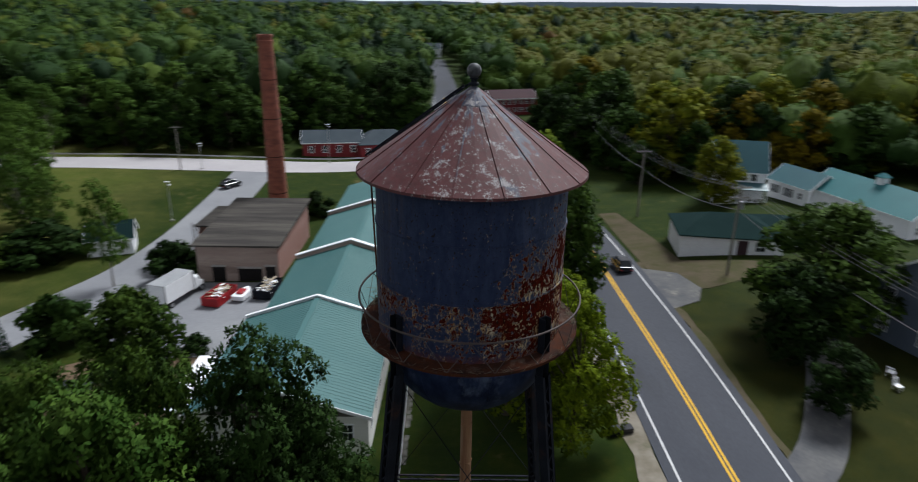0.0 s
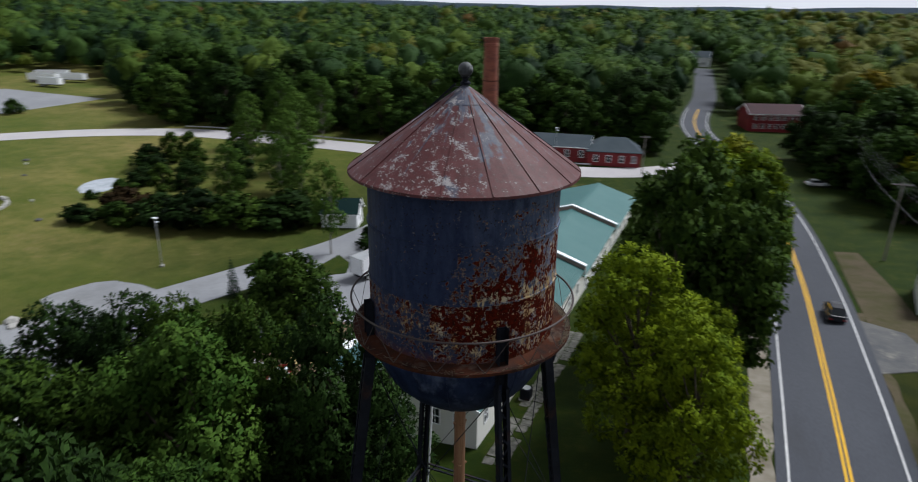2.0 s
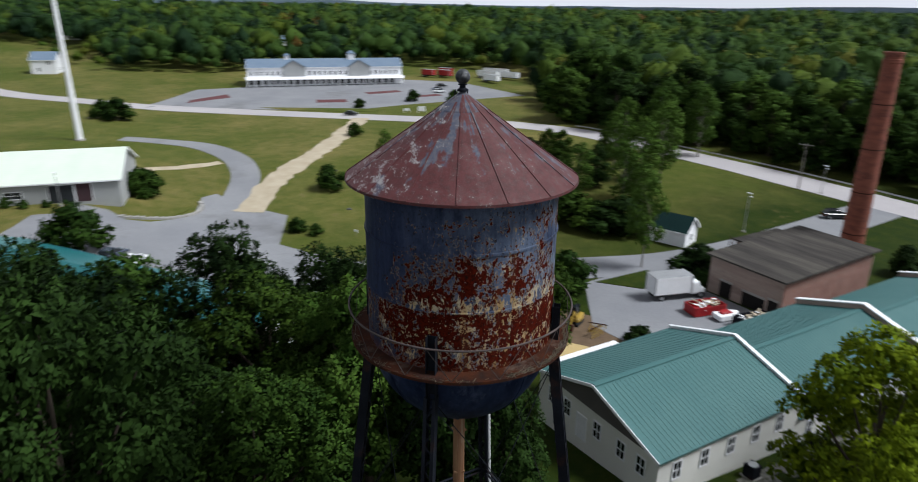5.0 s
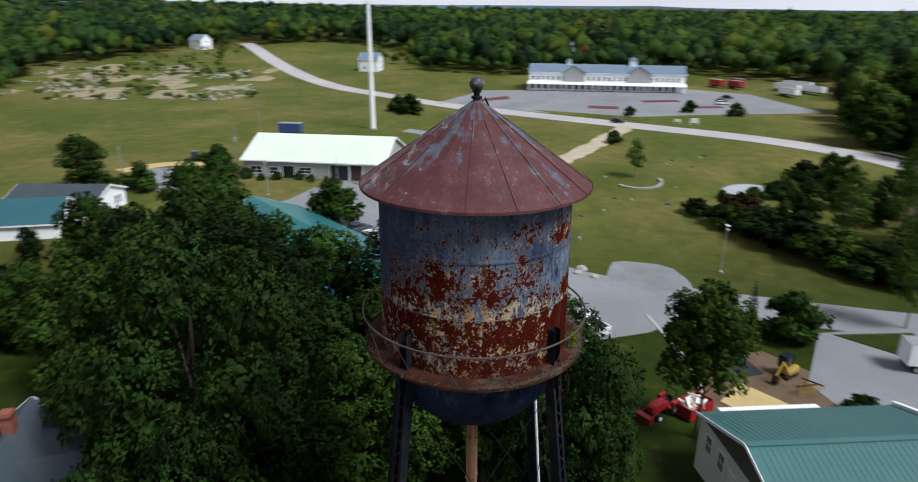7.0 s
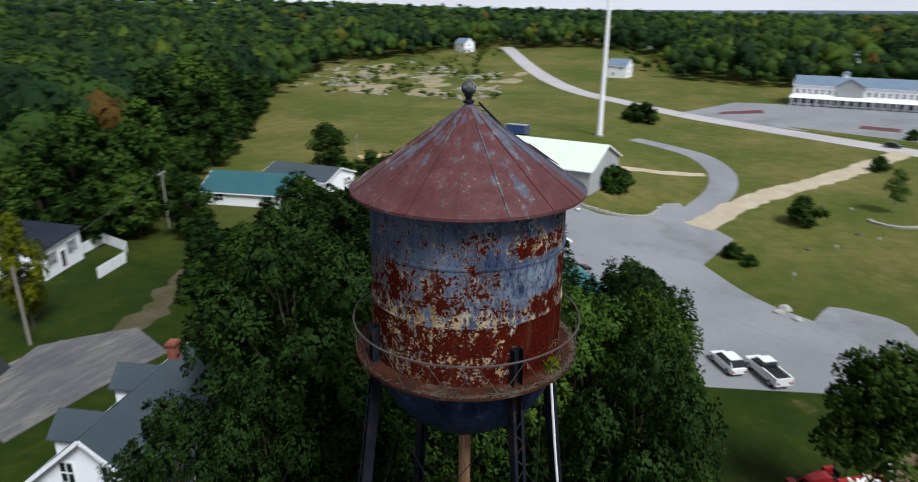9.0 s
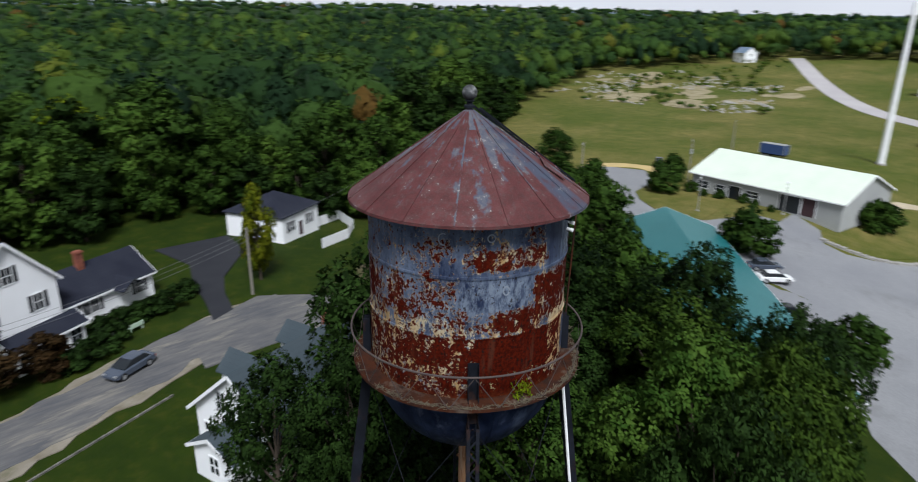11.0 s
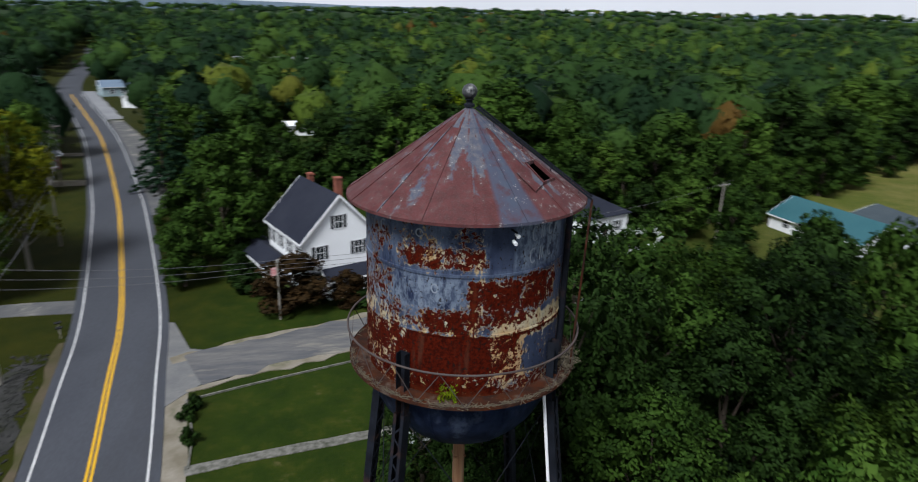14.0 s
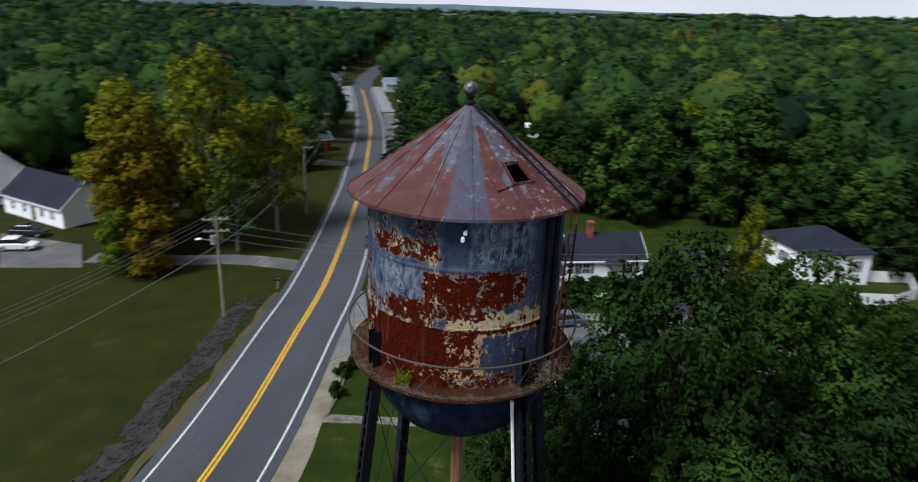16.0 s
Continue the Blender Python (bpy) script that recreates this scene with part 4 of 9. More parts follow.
PAN = 22.5
for i in range(16):
    a0 = 125.5 + PAN * i
    bm = bmesh.new()
    rs = [0.46, 1.2, 2.16, 2.82, 3.4, RE]
    az = [a0, a0 + 2.5, a0 + 10, a0 + 17.5, a0 + PAN]
    g = {}
    for top in (1, 0):
        for r in rs:
            for a in az:
                g[top, r, a] = bm.verts.new(cone_pt(r, a, 0.0 if top else -0.035))
    for m in range(len(rs) - 1):
        for n in range(len(az) - 1):
            if i == 0 and m == 2 and n in (1, 2):
                continue
            for top in (1, 0):
                bm.faces.new([g[top, rs[m + p], az[n + q]] for p, q in ((0, 0), (1, 0), (1, 1), (0, 1))])
    for n in range(len(az) - 1):
        bm.faces.new((g[1, RE, az[n]], g[1, RE, az[n + 1]], g[0, RE, az[n + 1]], g[0, RE, az[n]]))
    part("roof_panel", bm, ROOFP, tower)
    bm = bmesh.new()
    for r0, r1 in zip(rs, rs[1:]):
        flat_bar(bm, cone_pt(r0, a0, 0.012), cone_pt(r1, a0, 0.012), 0.05, 0.03)
    part("roof_seam", bm, ROOFP, tower)
bm = bmesh.new()
lathe(bm, [(0.82, cone_z(0.82) + 0.008), (0.80, cone_z(0.80) + 0.02), (0.10, cone_z(0.10) + 0.02), (0.10, ZA + 0.08)], 32)
part("roof_cap", bm, ROOFP, tower)
bm = bmesh.new()
lathe(bm, [(RE + 0.01, ZE + 0.01), (RE + 0.015, ZE - 0.075), (RE - 0.01, ZE - 0.075), (RE - 0.03, ZE - 0.03)], 96)
part("eave_rim", bm, ROOFP, tower)
bm = bmesh.new()
lathe(bm, [(RE - 0.03, ZE - 0.05), (RT - 0.05, ZE - 0.02)], 96)
part("eave_soffit", bm, STEEL, tower)
bm = bmesh.new()
lathe(bm, [(0.17, ZA - 0.02), (0.17, ZA + 0.05), (0.10, ZA + 0.08), (0.09, ZA + 0.16), (0.15, ZA + 0.18), (0.15, ZA + 0.21), (0.0, ZA + 0.22)], 20)
part("finial_neck", bm, STEEL, tower)
bm = bmesh.new()
ball(bm, (0, 0, 28.05), 0.235, 20, 12)
part("finial_ball", bm, BALLM, tower, "weathered metal finial ball", smooth=True)
# roof hatch: raised lip round the opening, and the lid lying open beside it
hatch = part("hatch_lip", bmesh.new(), ROOFP, tower)
bm = bmesh.new()
for (r0, aa), (r1, ab) in (((2.16, 128), (2.82, 128)), ((2.16, 143), (2.82, 143)), ((2.16, 128), (2.16, 143)), ((2.82, 128), (2.82, 143))):
    flat_bar(bm, cone_pt(r0, aa, 0.04), cone_pt(r1, ab, 0.04), 0.05, 0.10)
bmesh.ops.recalc_face_normals(bm, faces=bm.faces)
bm.to_mesh(hatch.data)
bm.free()
hatch.data.materials.clear()
hatch.data.materials.append(ROOFP)
bm = bmesh.new()
q = [cone_pt(r, a, l) for l in (0.05, 0.08) for r, a in ((2.40, 112.5), (3.02, 116.5), (2.86, 127.0), (2.20, 126.5))]
v = [bm.verts.new(c) for c in q]
for f in ((3, 2, 1, 0), (4, 5, 6, 7), (0, 1, 5, 4), (1, 2, 6, 5), (2, 3, 7, 6), (3, 0, 4, 7)):
    bm.faces.new([v[j] for j in f])
part("hatch_lid", bm, ROOFP, tower, "open square hatch lid lying on the roof")

# roof ladder, and the upright ladder below it
LA = 157.0
side = Vector((-math.sin(radians(LA)), math.cos(radians(LA)), 0))
ladder = part("roof_ladder", bmesh.new(), STEEL, tower)
bm = bmesh.new()
for s in (-0.2, 0.2):
    flat_bar(bm, cone_pt(0.25, LA, 0.16) + side * s, cone_pt(RE + 0.15, LA, 0.13) + side * s, 0.03, 0.06)
    for r in (0.8, 1.7, 2.6, 3.5):
        bar(bm, cone_pt(r, LA, 0.0) + side * s, cone_pt(r, LA, 0.14) + side * s, 0.012, 4)
for k in range(13):
    r = 0.4 + k * 0.285
    bar(bm, cone_pt(r, LA, 0.15) - side * 0.2, cone_pt(r, LA, 0.15) + side * 0.2, 0.013, 5)
bm.to_mesh(ladder.data)
bm.free()
ladder.data.materials.clear()
ladder.data.materials.append(STEEL)
bm = bmesh.new()
LB = 153.0
rad = Vector((math.cos(radians(LB)), math.sin(radians(LB)), 0))
side = Vector((-rad.y, rad.x, 0))
for s in (-0.2, 0.2):
    flat_bar(bm, rad * 3.93 + side * s + Vector((0, 0, 25.0)), rad * 3.72 + side * s + Vector((0, 0, 19.45)), 0.03, 0.06, rad)
for k in range(18):
    z = 19.7 + 0.3 * k
    c = rad * (3.72 + 0.21 * (z - 19.45) / 5.55) + Vector((0, 0, z))
    bar(bm, c - side * 0.2, c + side * 0.2, 0.012, 5)
part("side_ladder", bm, RUSTY, tower)
# two dark upright bars forming the dark strip near the ladder
bm = bmesh.new()
for a in (149.0, 156.5):
    rr = Vector((math.cos(radians(a)), math.sin(radians(a)), 0))
    bar(bm, rr * 3.31 + Vector((0, 0, 24.9)), rr * 3.31 + Vector((0, 0, 19.5)), 0.09, 10)
part("dark_uprights", bm, STEEL, tower, "pair of dark vertical bars on the tank side")
lampb = empty("floodlight")
lampb.parent = tower
la = Vector((math.cos(radians(100)), math.sin(radians(100)), 0))
ls = Vector((-la.y, la.x, 0))
bm = bmesh.new()
bar(bm, la * 3.2 + Vector((0, 0, 24.62)), la * 3.55 + Vector((0, 0, 24.62)), 0.025, 6)
bar(bm, la * 3.45 + Vector((0, 0, 24.35)), la * 3.45 + Vector((0, 0, 24.65)), 0.02, 6)
part("bracket", bm, STEEL, lampb)
for dz, ds in ((24.56, 0.04), (24.36, -0.03)):
    bm = bmesh.new()
    c = la * 3.45 + ls * ds + Vector((0, 0, dz))
    bar(bm, c - ls * 0.02 - la * 0.02, c + la * 0.17 - ls * 0.03 + Vector((0, 0, -0.03)), 0.045, 10, 0.058)
    part("lamp_head", bm, WHITEP, lampb, "small white lamp head", smooth=False)

# walkway, rail and its lacing
walkway = part("walkway", bmesh.new(), RUSTY, tower, "rusty steel walkway round the tank")
bm = bmesh.new()
lathe(bm, [(RT - 0.02, Z0 + 0.04), (3.79, Z0 + 0.01), (3.805, Z0 + 0.035), (3.825, Z0 + 0.035), (3.825, Z0 - 0.065), (3.79, Z0 - 0.065), (3.77, Z0 - 0.03), (RT, Z0)], 96)
bmesh.ops.recalc_face_normals(bm, faces=bm.faces)
bm.to_mesh(walkway.data)
bm.free()
walkway.data.materials.clear()
walkway.data.materials.append(RUSTY)
bm = bmesh.new()
torus(bm, 3.86, 20.52, 0.035)
part("handrail", bm, RAILM, tower, "single round pipe handrail", smooth=True)
for i in range(16):
    a = math.tau * (i + 0.5) / 16
    b = a + math.tau / 32
    c = a - math.tau / 32
    for d in (b, c):
        bm = bmesh.new()
        flat_bar(bm, (3.80 * math.cos(a), 3.80 * math.sin(a), Z0 + 0.02), (3.86 * math.cos(d), 3.86 * math.sin(d), 20.5), 0.024, 0.01, (math.cos(a), math.sin(a), 0))
        part("rail_strut", bm, RAILM, tower)

# legs: two channels and lacing, leaning out to their feet


def leg_r(z):
    return 3.40 + (18.4 - min(z, 18.4)) * 0.137


for k in range(4):
    a = radians(45 + 90 * k)
    rad, tan = Vector((math.cos(a), math.sin(a), 0)), Vector((-math.sin(a), math.cos(a), 0))
    leg = empty("leg")
    leg.parent = tower
    zf = gz(*(rad * 6.0).xy) + 0.3
    for s in (-0.19, 0.19):
        bm = bmesh.new()
        p0, p1 = rad * leg_r(18.6) + Vector((0, 0, 18.6)), rad * leg_r(zf) + Vector((0, 0, zf))
        flat_bar(bm, p0 + tan * s, p1 + tan * s, 0.014, 0.34, rad)
        for e in (-0.16, 0.16):
            w = tan * (s - math.copysign(0.05, s)) + rad * e
            flat_bar(bm, p0 + w, p1 + w, 0.11, 0.014, rad)
        part("channel", bm, STEEL, leg)
    bm = bmesh.new()
    z, flip = 18.3, 1
    while z > zf + 0.5:
        z2 = z - 0.42
        for e in (-0.175, 0.175):
            flat_bar(bm, rad * (leg_r(z) + e) + tan * 0.18 * flip + Vector((0, 0, z)), rad * (leg_r(z2) + e) - tan * 0.18 * flip + Vector((0, 0, z2)), 0.06, 0.012, rad)
        z, flip = z2, -flip
    part("lacing", bm, STEEL, leg)
    bm = bmesh.new()
    for s in (-0.15, 0.15):
        flat_bar(bm, rad * 3.36 + tan * s + Vector((0, 0, 20.65)), rad * 3.40 + tan * s + Vector((0, 0, 18.5)), 0.016, 0.24, rad)
    flat_bar(bm, rad * 3.25 + Vector((0, 0, 20.65)), rad * 3.27 + Vector((0, 0, 18.6)), 0.34, 0.02, rad)
    part("post_bracket", bm, STEEL, leg)
    bm = bmesh.new()
    box(bm, -0.5, 0.5, -0.5, 0.5, -1.0, 0.0, Matrix.Translation(rad * leg_r(zf) + Vector((0, 0, zf))))
    part("footing", bm, CONCRETE, leg, "concrete footing block")
    for zt, zb in ((18.5, 9.6), (9.6, 0.3)):
        for d in (1, -1):
            b = a + d * math.pi / 2
            rb = Vector((math.cos(b), math.sin(b), 0))
            bm = bmesh.new()
            bar(bm, rad * leg_r(zt) + Vector((0, 0, zt)), rb * leg_r(zb) + Vector((0, 0, zb)), 0.016, 5)
            part("tie_rod", bm, STEEL, tower)
    b = a + math.pi / 2
    rb = Vector((math.cos(b), math.sin(b), 0))
    bm = bmesh.new()
    for dz in (-0.12, 0.12):
        flat_bar(bm, rad * leg_r(9.6) + Vector((0, 0, 9.6 + dz)), rb * leg_r(9.6) + Vector((0, 0, 9.6 + dz)), 0.09, 0.05)
    m = 12
    p, q = rad * leg_r(9.6), rb * leg_r(9.6)
    for j in range(m):
        s = 1 if j % 2 else -1
        flat_bar(bm, p.lerp(q, j / m) + Vector((0, 0, 9.6 + 0.12 * s)), p.lerp(q, (j + 1) / m) + Vector((0, 0, 9.6 - 0.12 * s)), 0.03, 0.012)
    part("strut", bm, STEEL, tower)
a = radians(135)
rad, tan = Vector((math.cos(a), math.sin(a), 0)), Vector((-math.sin(a), math.cos(a), 0))
bm = bmesh.new()
pts = [rad * (leg_r(z) - 0.1) - tan * 0.30 + Vector((0, 0, z)) for z in (18.9, 14, 9, 4, 0)]
for p, q in zip(pts, pts[1:]):
    bar(bm, p, q, 0.055, 8)
part("conduit", bm, WHITEP, tower, "white plastic conduit running down one leg")
bm = bmesh.new()
bar(bm, (0, 0, 16.5), (0, 0, -0.6), 0.21, 20, 0.26)
for k in range(9):
    box(bm, -0.26, 0.26, -0.26, 0.26, 0, 0.06, Matrix.Translation((0, 0, 0.2 + k * 1.85)) @ Matrix.Rotation(k * 0.4, 4, "Z") @ Matrix.Diagonal((0.8, 0.8, 1, 1)))
part("riser_pipe", bm, RISER, tower, "timber-cased riser pipe under the bowl")

# low pipe ring at the foot
ring = tagged(empty("ring_rail", (0, 0, 0)), "low pale pipe rail round the riser foot", "railing")
bm = bmesh.new()
torus(bm, 2.7, gz(0, 0) + 0.9, 0.04, 64, 6)
part("rail", bm, GALV, ring)
for k in range(8):
    a = math.tau * k / 8
    bm = bmesh.new()
    x, y = 2.7 * math.cos(a), 2.7 * math.sin(a)
    bar(bm, (x, y, gz(x, y) - 0.2), (x, y, gz(0, 0) + 0.9), 0.035, 6)
    part("post", bm, GALV, ring)

# faded pale chalk strokes on the shell
CHALK = plain("faded_chalk", (0.24, 0.27, 0.31), (0.17, 0.20, 0.25), 3.0, 0.9, 0.0, 14.0, 0.1)


def chalk(points):
    """A thin painted stroke, one unbroken ribbon through points given as (degrees round the tank, height)."""
    flat = [Vector((RT * radians(a), z)) for a, z in points]
    bm = bmesh.new()
    rings = []
    for k, q in enumerate(flat):
        run = (flat[min(k + 1, len(flat) - 1)] - flat[max(k - 1, 0)]).normalized()
        off = Vector((-run.y, run.x)) * 0.018
        ring = []
        for side, r in ((-1, RT + 0.004), (-1, RT + 0.014), (1, RT + 0.014), (1, RT + 0.004)):
            e = q + off * side
            ring.append(bm.verts.new((r * math.cos(e.x / RT), r * math.sin(e.x / RT), e.y)))
        rings.append(ring)
    for a, b in zip(rings, rings[1:]):
        for k in range(4):
            bm.faces.new((a[k], a[(k + 1) % 4], b[(k + 1) % 4], b[k]))
    bm.faces.new(rings[0][::-1])
    bm.faces.new(rings[-1])
    bmesh.ops.recalc_face_normals(bm, faces=bm.faces)
    part("chalk_stroke", bm, CHALK, tower, "faded pale chalk stroke")


chalk([(28.9 + 2.4 * math.cos(radians(k)), 24.41 + 0.17 * math.sin(radians(k))) for k in range(60, 310, 25)])
chalk([(52.9 + 1.9 * math.cos(radians(k)), 24.45 + 0.11 * math.sin(radians(k))) for k in range(0, 345, 24)])
chalk([(61.5 + 1.6 * math.cos(radians(k)), 22.85 + 0.13 * math.sin(radians(k))) for k in range(0, 345, 24)])
for n, (a0, z0, w, h) in enumerate(((113.0, 24.18, 4.0, 0.42), (119.5, 24.22, 3.2, 0.38), (125.5, 24.26, 3.0, 0.32), (131.0, 24.30, 2.5, 0.26), (112.0, 23.52, 4.2, 0.44), (119.0, 23.56, 3.6, 0.42), (125.5, 23.62, 3.2, 0.36))):
    if n % 2:
        chalk([(a0 + w * 0.1 * k / 4, z0 + h * k / 4) for k in range(5)])
        chalk([(a0 + w * (0.45 + 0.1 * k / 4), z0 + h * (0.1 + 0.8 * k / 4)) for k in range(5)])
    else:
        chalk([(a0 + w * 0.5 + w * 0.45 * math.cos(radians(k)), z0 + h * 0.5 + h * 0.5 * math.sin(radians(k))) for k in range(50, 330, 24)])

# weed and sticks on the walkway
rng = random.Random(5)
bm = bmesh.new()
for k in range(170):
    a = radians(70 + max(-4, min(4, rng.gauss(0, 2.6))))
    r = 3.5 + rng.uniform(-0.15, 0.15)
    c = Vector((r * math.cos(a), r * math.sin(a), Z0 + 0.02 + rng.uniform(0, 0.45)))
    d = Vector((rng.uniform(-1, 1), rng.uniform(-1, 1), rng.uniform(0.2, 1.4))).normalized() * rng.uniform(0.08, 0.17)
    s = d.cross(Vector((rng.uniform(-1, 1), rng.uniform(-1, 1), 0.3))).normalized() * 0.022
    bm.faces.new([bm.verts.new(p) for p in (c, c + d * 0.5 + s, c + d, c + d * 0.5 - s)])
tagged(part("weed", bm, LEAF_LIT), "green weed growing on the rusty walkway", "weed")
bm = bmesh.new()
for k in range(150):
    a = radians(152 + rng.gauss(0, 5.0))
    r = 3.55 + rng.gauss(0, 0.12)
    c = Vector((r * math.cos(a), r * math.sin(a), Z0 + 0.06 + abs(rng.gauss(0, 0.2))))
    d = Vector((rng.gauss(0, 1), rng.gauss(0, 1), rng.gauss(0, 0.35))).normalized() * rng.uniform(0.15, 0.4)
    bar(bm, c - d, c + d, 0.009, 3, caps=False)
tagged(part("stick_nest", bm, STRAW), "old nest of grey sticks on the walkway", "nest")
bm = bmesh.new()
for k in range(620):
    a = radians(rng.uniform(-10, 165) if k % 3 else rng.uniform(-200, 160))
    r = 3.72 + rng.gauss(0, 0.05)
    c = Vector((r * math.cos(a), r * math.sin(a), Z0 + 0.02 + abs(rng.gauss(0, 0.02))))
    d = Vector((-math.sin(a), math.cos(a), 0)).lerp(Vector((rng.gauss(0, 1), rng.gauss(0, 1), 0.1)), 0.4).normalized() * rng.uniform(0.05, 0.16)
    bar(bm, c - d, c + d, 0.008, 3, caps=False)
tagged(part("litter", bm, STRAW), "dry grass and twigs along the walkway rim", "litter", kind="stuff")

# ---------------------------------------------------------------- buildings


def face_frame(face, L, W):
    """Origin, across and out for the four faces of a block L by W."""
    return {"S": (Vector((0, -W / 2, 0)), Vector((1, 0, 0)), Vector((0, -1, 0))), "N": (Vector((0, W / 2, 0)), Vector((-1, 0, 0)), Vector((0, 1, 0))),
            "E": (Vector((L / 2, 0, 0)), Vector((0, 1, 0)), Vector((1, 0, 0))), "W": (Vector((-L / 2, 0, 0)), Vector((0, -1, 0)), Vector((-1, 0, 0)))}[face]


def slab(bm, o, u, n, c, z, w, h, d0, d1):
    """A block on a wall: centred at c along u, from z up, between depths d0 and d1 along n."""
    v = [bm.verts.new(o + u * (c + i * w / 2) + n * d + Vector((0, 0, z + j * h))) for d in (d0, d1) for i, j in ((-1, 0), (1, 0), (1, 1), (-1, 1))]
    for k in range(4):
        bm.faces.new((v[k], v[(k + 1) % 4], v[4 + (k + 1) % 4], v[4 + k]))
    bm.faces.new(v[3::-1])
    bm.faces.new(v[4:])


def window(parent, L, W, face, c, z, w=0.9, h=1.4, shutters=False, trim=None):
    o, u, n = face_frame(face, L, W)
    t = 0.10
    bm = bmesh.new()
    xs = (c - w / 2 - t, c - w / 2, c - 0.02, c + 0.02, c + w / 2, c + w / 2 + t)
    zs = (z - t, z, z + h / 2 - 0.025, z + h / 2 + 0.025, z + h, z + h + t)
    g = {(i, j, d): bm.verts.new(o + u * xs[i] + n * (0.06 if d else -0.05) + Vector((0, 0, zs[j]))) for i in range(6) for j in range(6) for d in (0, 1)}
    solid = {(i, j) for i in range(5) for j in range(5) if not (i in (1, 3) and j in (1, 3))}
    for i, j in solid:
        for d in (0, 1):
            bm.faces.new([g[i + p, j + q, d] for p, q in ((0, 0), (1, 0), (1, 1), (0, 1))])
        for (di, dj), (p, q) in (((-1, 0), ((0, 0), (0, 1))), ((1, 0), ((1, 0), (1, 1))), ((0, -1), ((0, 0), (1, 0))), ((0, 1), ((0, 1), (1, 1)))):
            if (i + di, j + dj) not in solid:
                bm.faces.new((g[i + p[0], j + p[1], 0], g[i + q[0], j + q[1], 0], g[i + q[0], j + q[1], 1], g[i + p[0], j + p[1], 1]))
    win = part("window", bm, trim or WHITEP, parent)
    bm = bmesh.new()
    slab(bm, o, u, n, c, z - 0.01, w + 0.02, h + 0.02, -0.04, 0.02)
    part("pane", bm, GLASS, win)
    if shutters:
        for s in (-1, 1):
            bm = bmesh.new()
            slab(bm, o, u, n, c + s * (w / 2 + t + 0.2), z - 0.03, 0.36, h + 0.06, -0.02, 0.05)
            part("shutter", bm, SHUTTER, win)
    return win


def door(parent, L, W, face, c, z, w, h, mat, name="door", trim=None):
    o, u, n = face_frame(face, L, W)
    bm = bmesh.new()
    for s in (-1, 1):
        slab(bm, o, u, n, c + s * (w / 2 + 0.06), z, 0.12, h + 0.12, -0.05, 0.07)
    slab(bm, o, u, n, c, z + h, w, 0.12, -0.05, 0.07)
    fr = part(name, bm, trim or WHITEP, parent)
    bm = bmesh.new()
    slab(bm, o, u, n, c, z, w, h, -0.05, 0.03)
    part("door_leaf", bm, mat, fr)


def gable_block(bm, L, W, h, rise, base=-1.2):
    s = [(-W / 2, base), (W / 2, base), (W / 2, h), (0, h + rise), (-W / 2, h)]
    a = [bm.verts.new((-L / 2, y, z)) for y, z in s]
    b = [bm.verts.new((L / 2, y, z)) for y, z in s]
    for k in range(5):
        bm.faces.new((a[k], a[(k + 1) % 5], b[(k + 1) % 5], b[k]))
    bm.faces.new(a[::-1])
    bm.faces.new(b)


def gable_roof(bm, L, W, h, rise, over=0.35, th=0.14, lift=0.03):
    for s in (-1, 1):
        k = rise / (W / 2)
        y1, z1 = s * (W / 2 + over), h - over * k
        v = [bm.verts.new((x, y, z + lift + t)) for t in (0, th) for x, y, z in ((-L / 2 - over, 0, h + rise), (L / 2 + over, 0, h + rise), (L / 2 + over, y1, z1), (-L / 2 - over, y1, z1))]
        for f in ((3, 2, 1, 0), (4, 5, 6, 7), (0, 1, 5, 4), (1, 2, 6, 5), (2, 3, 7, 6), (3, 0, 4, 7)):
            bm.faces.new([v[i] for i in f])


def hip_roof(bm, L, W, h, rise, over=0.4, th=0.15, end=None):
    end = W / 2 if end is None else end
    lo = [(-L / 2 - over, -W / 2 - over), (L / 2 + over, -W / 2 - over), (L / 2 + over, W / 2 + over), (-L / 2 - over, W / 2 + over)]
    e = [bm.verts.new((x, y, h)) for x, y in lo]
    f = [bm.verts.new((x, y, h + th)) for x, y in lo]
    r = [bm.verts.new((-L / 2 + end, 0, h + th + rise)), bm.verts.new((L / 2 - end, 0, h + th + rise))]
    bm.faces.new(e[::-1])
    for k in range(4):
        bm.faces.new((e[k], e[(k + 1) % 4], f[(k + 1) % 4], f[k]))
    bm.faces.new((f[0], f[1], r[1], r[0]))
    bm.faces.new((f[2], f[3], r[0], r[1]))
    bm.faces.new((f[1], f[2], r[1]))
    bm.faces.new((f[3], f[0], r[0]))


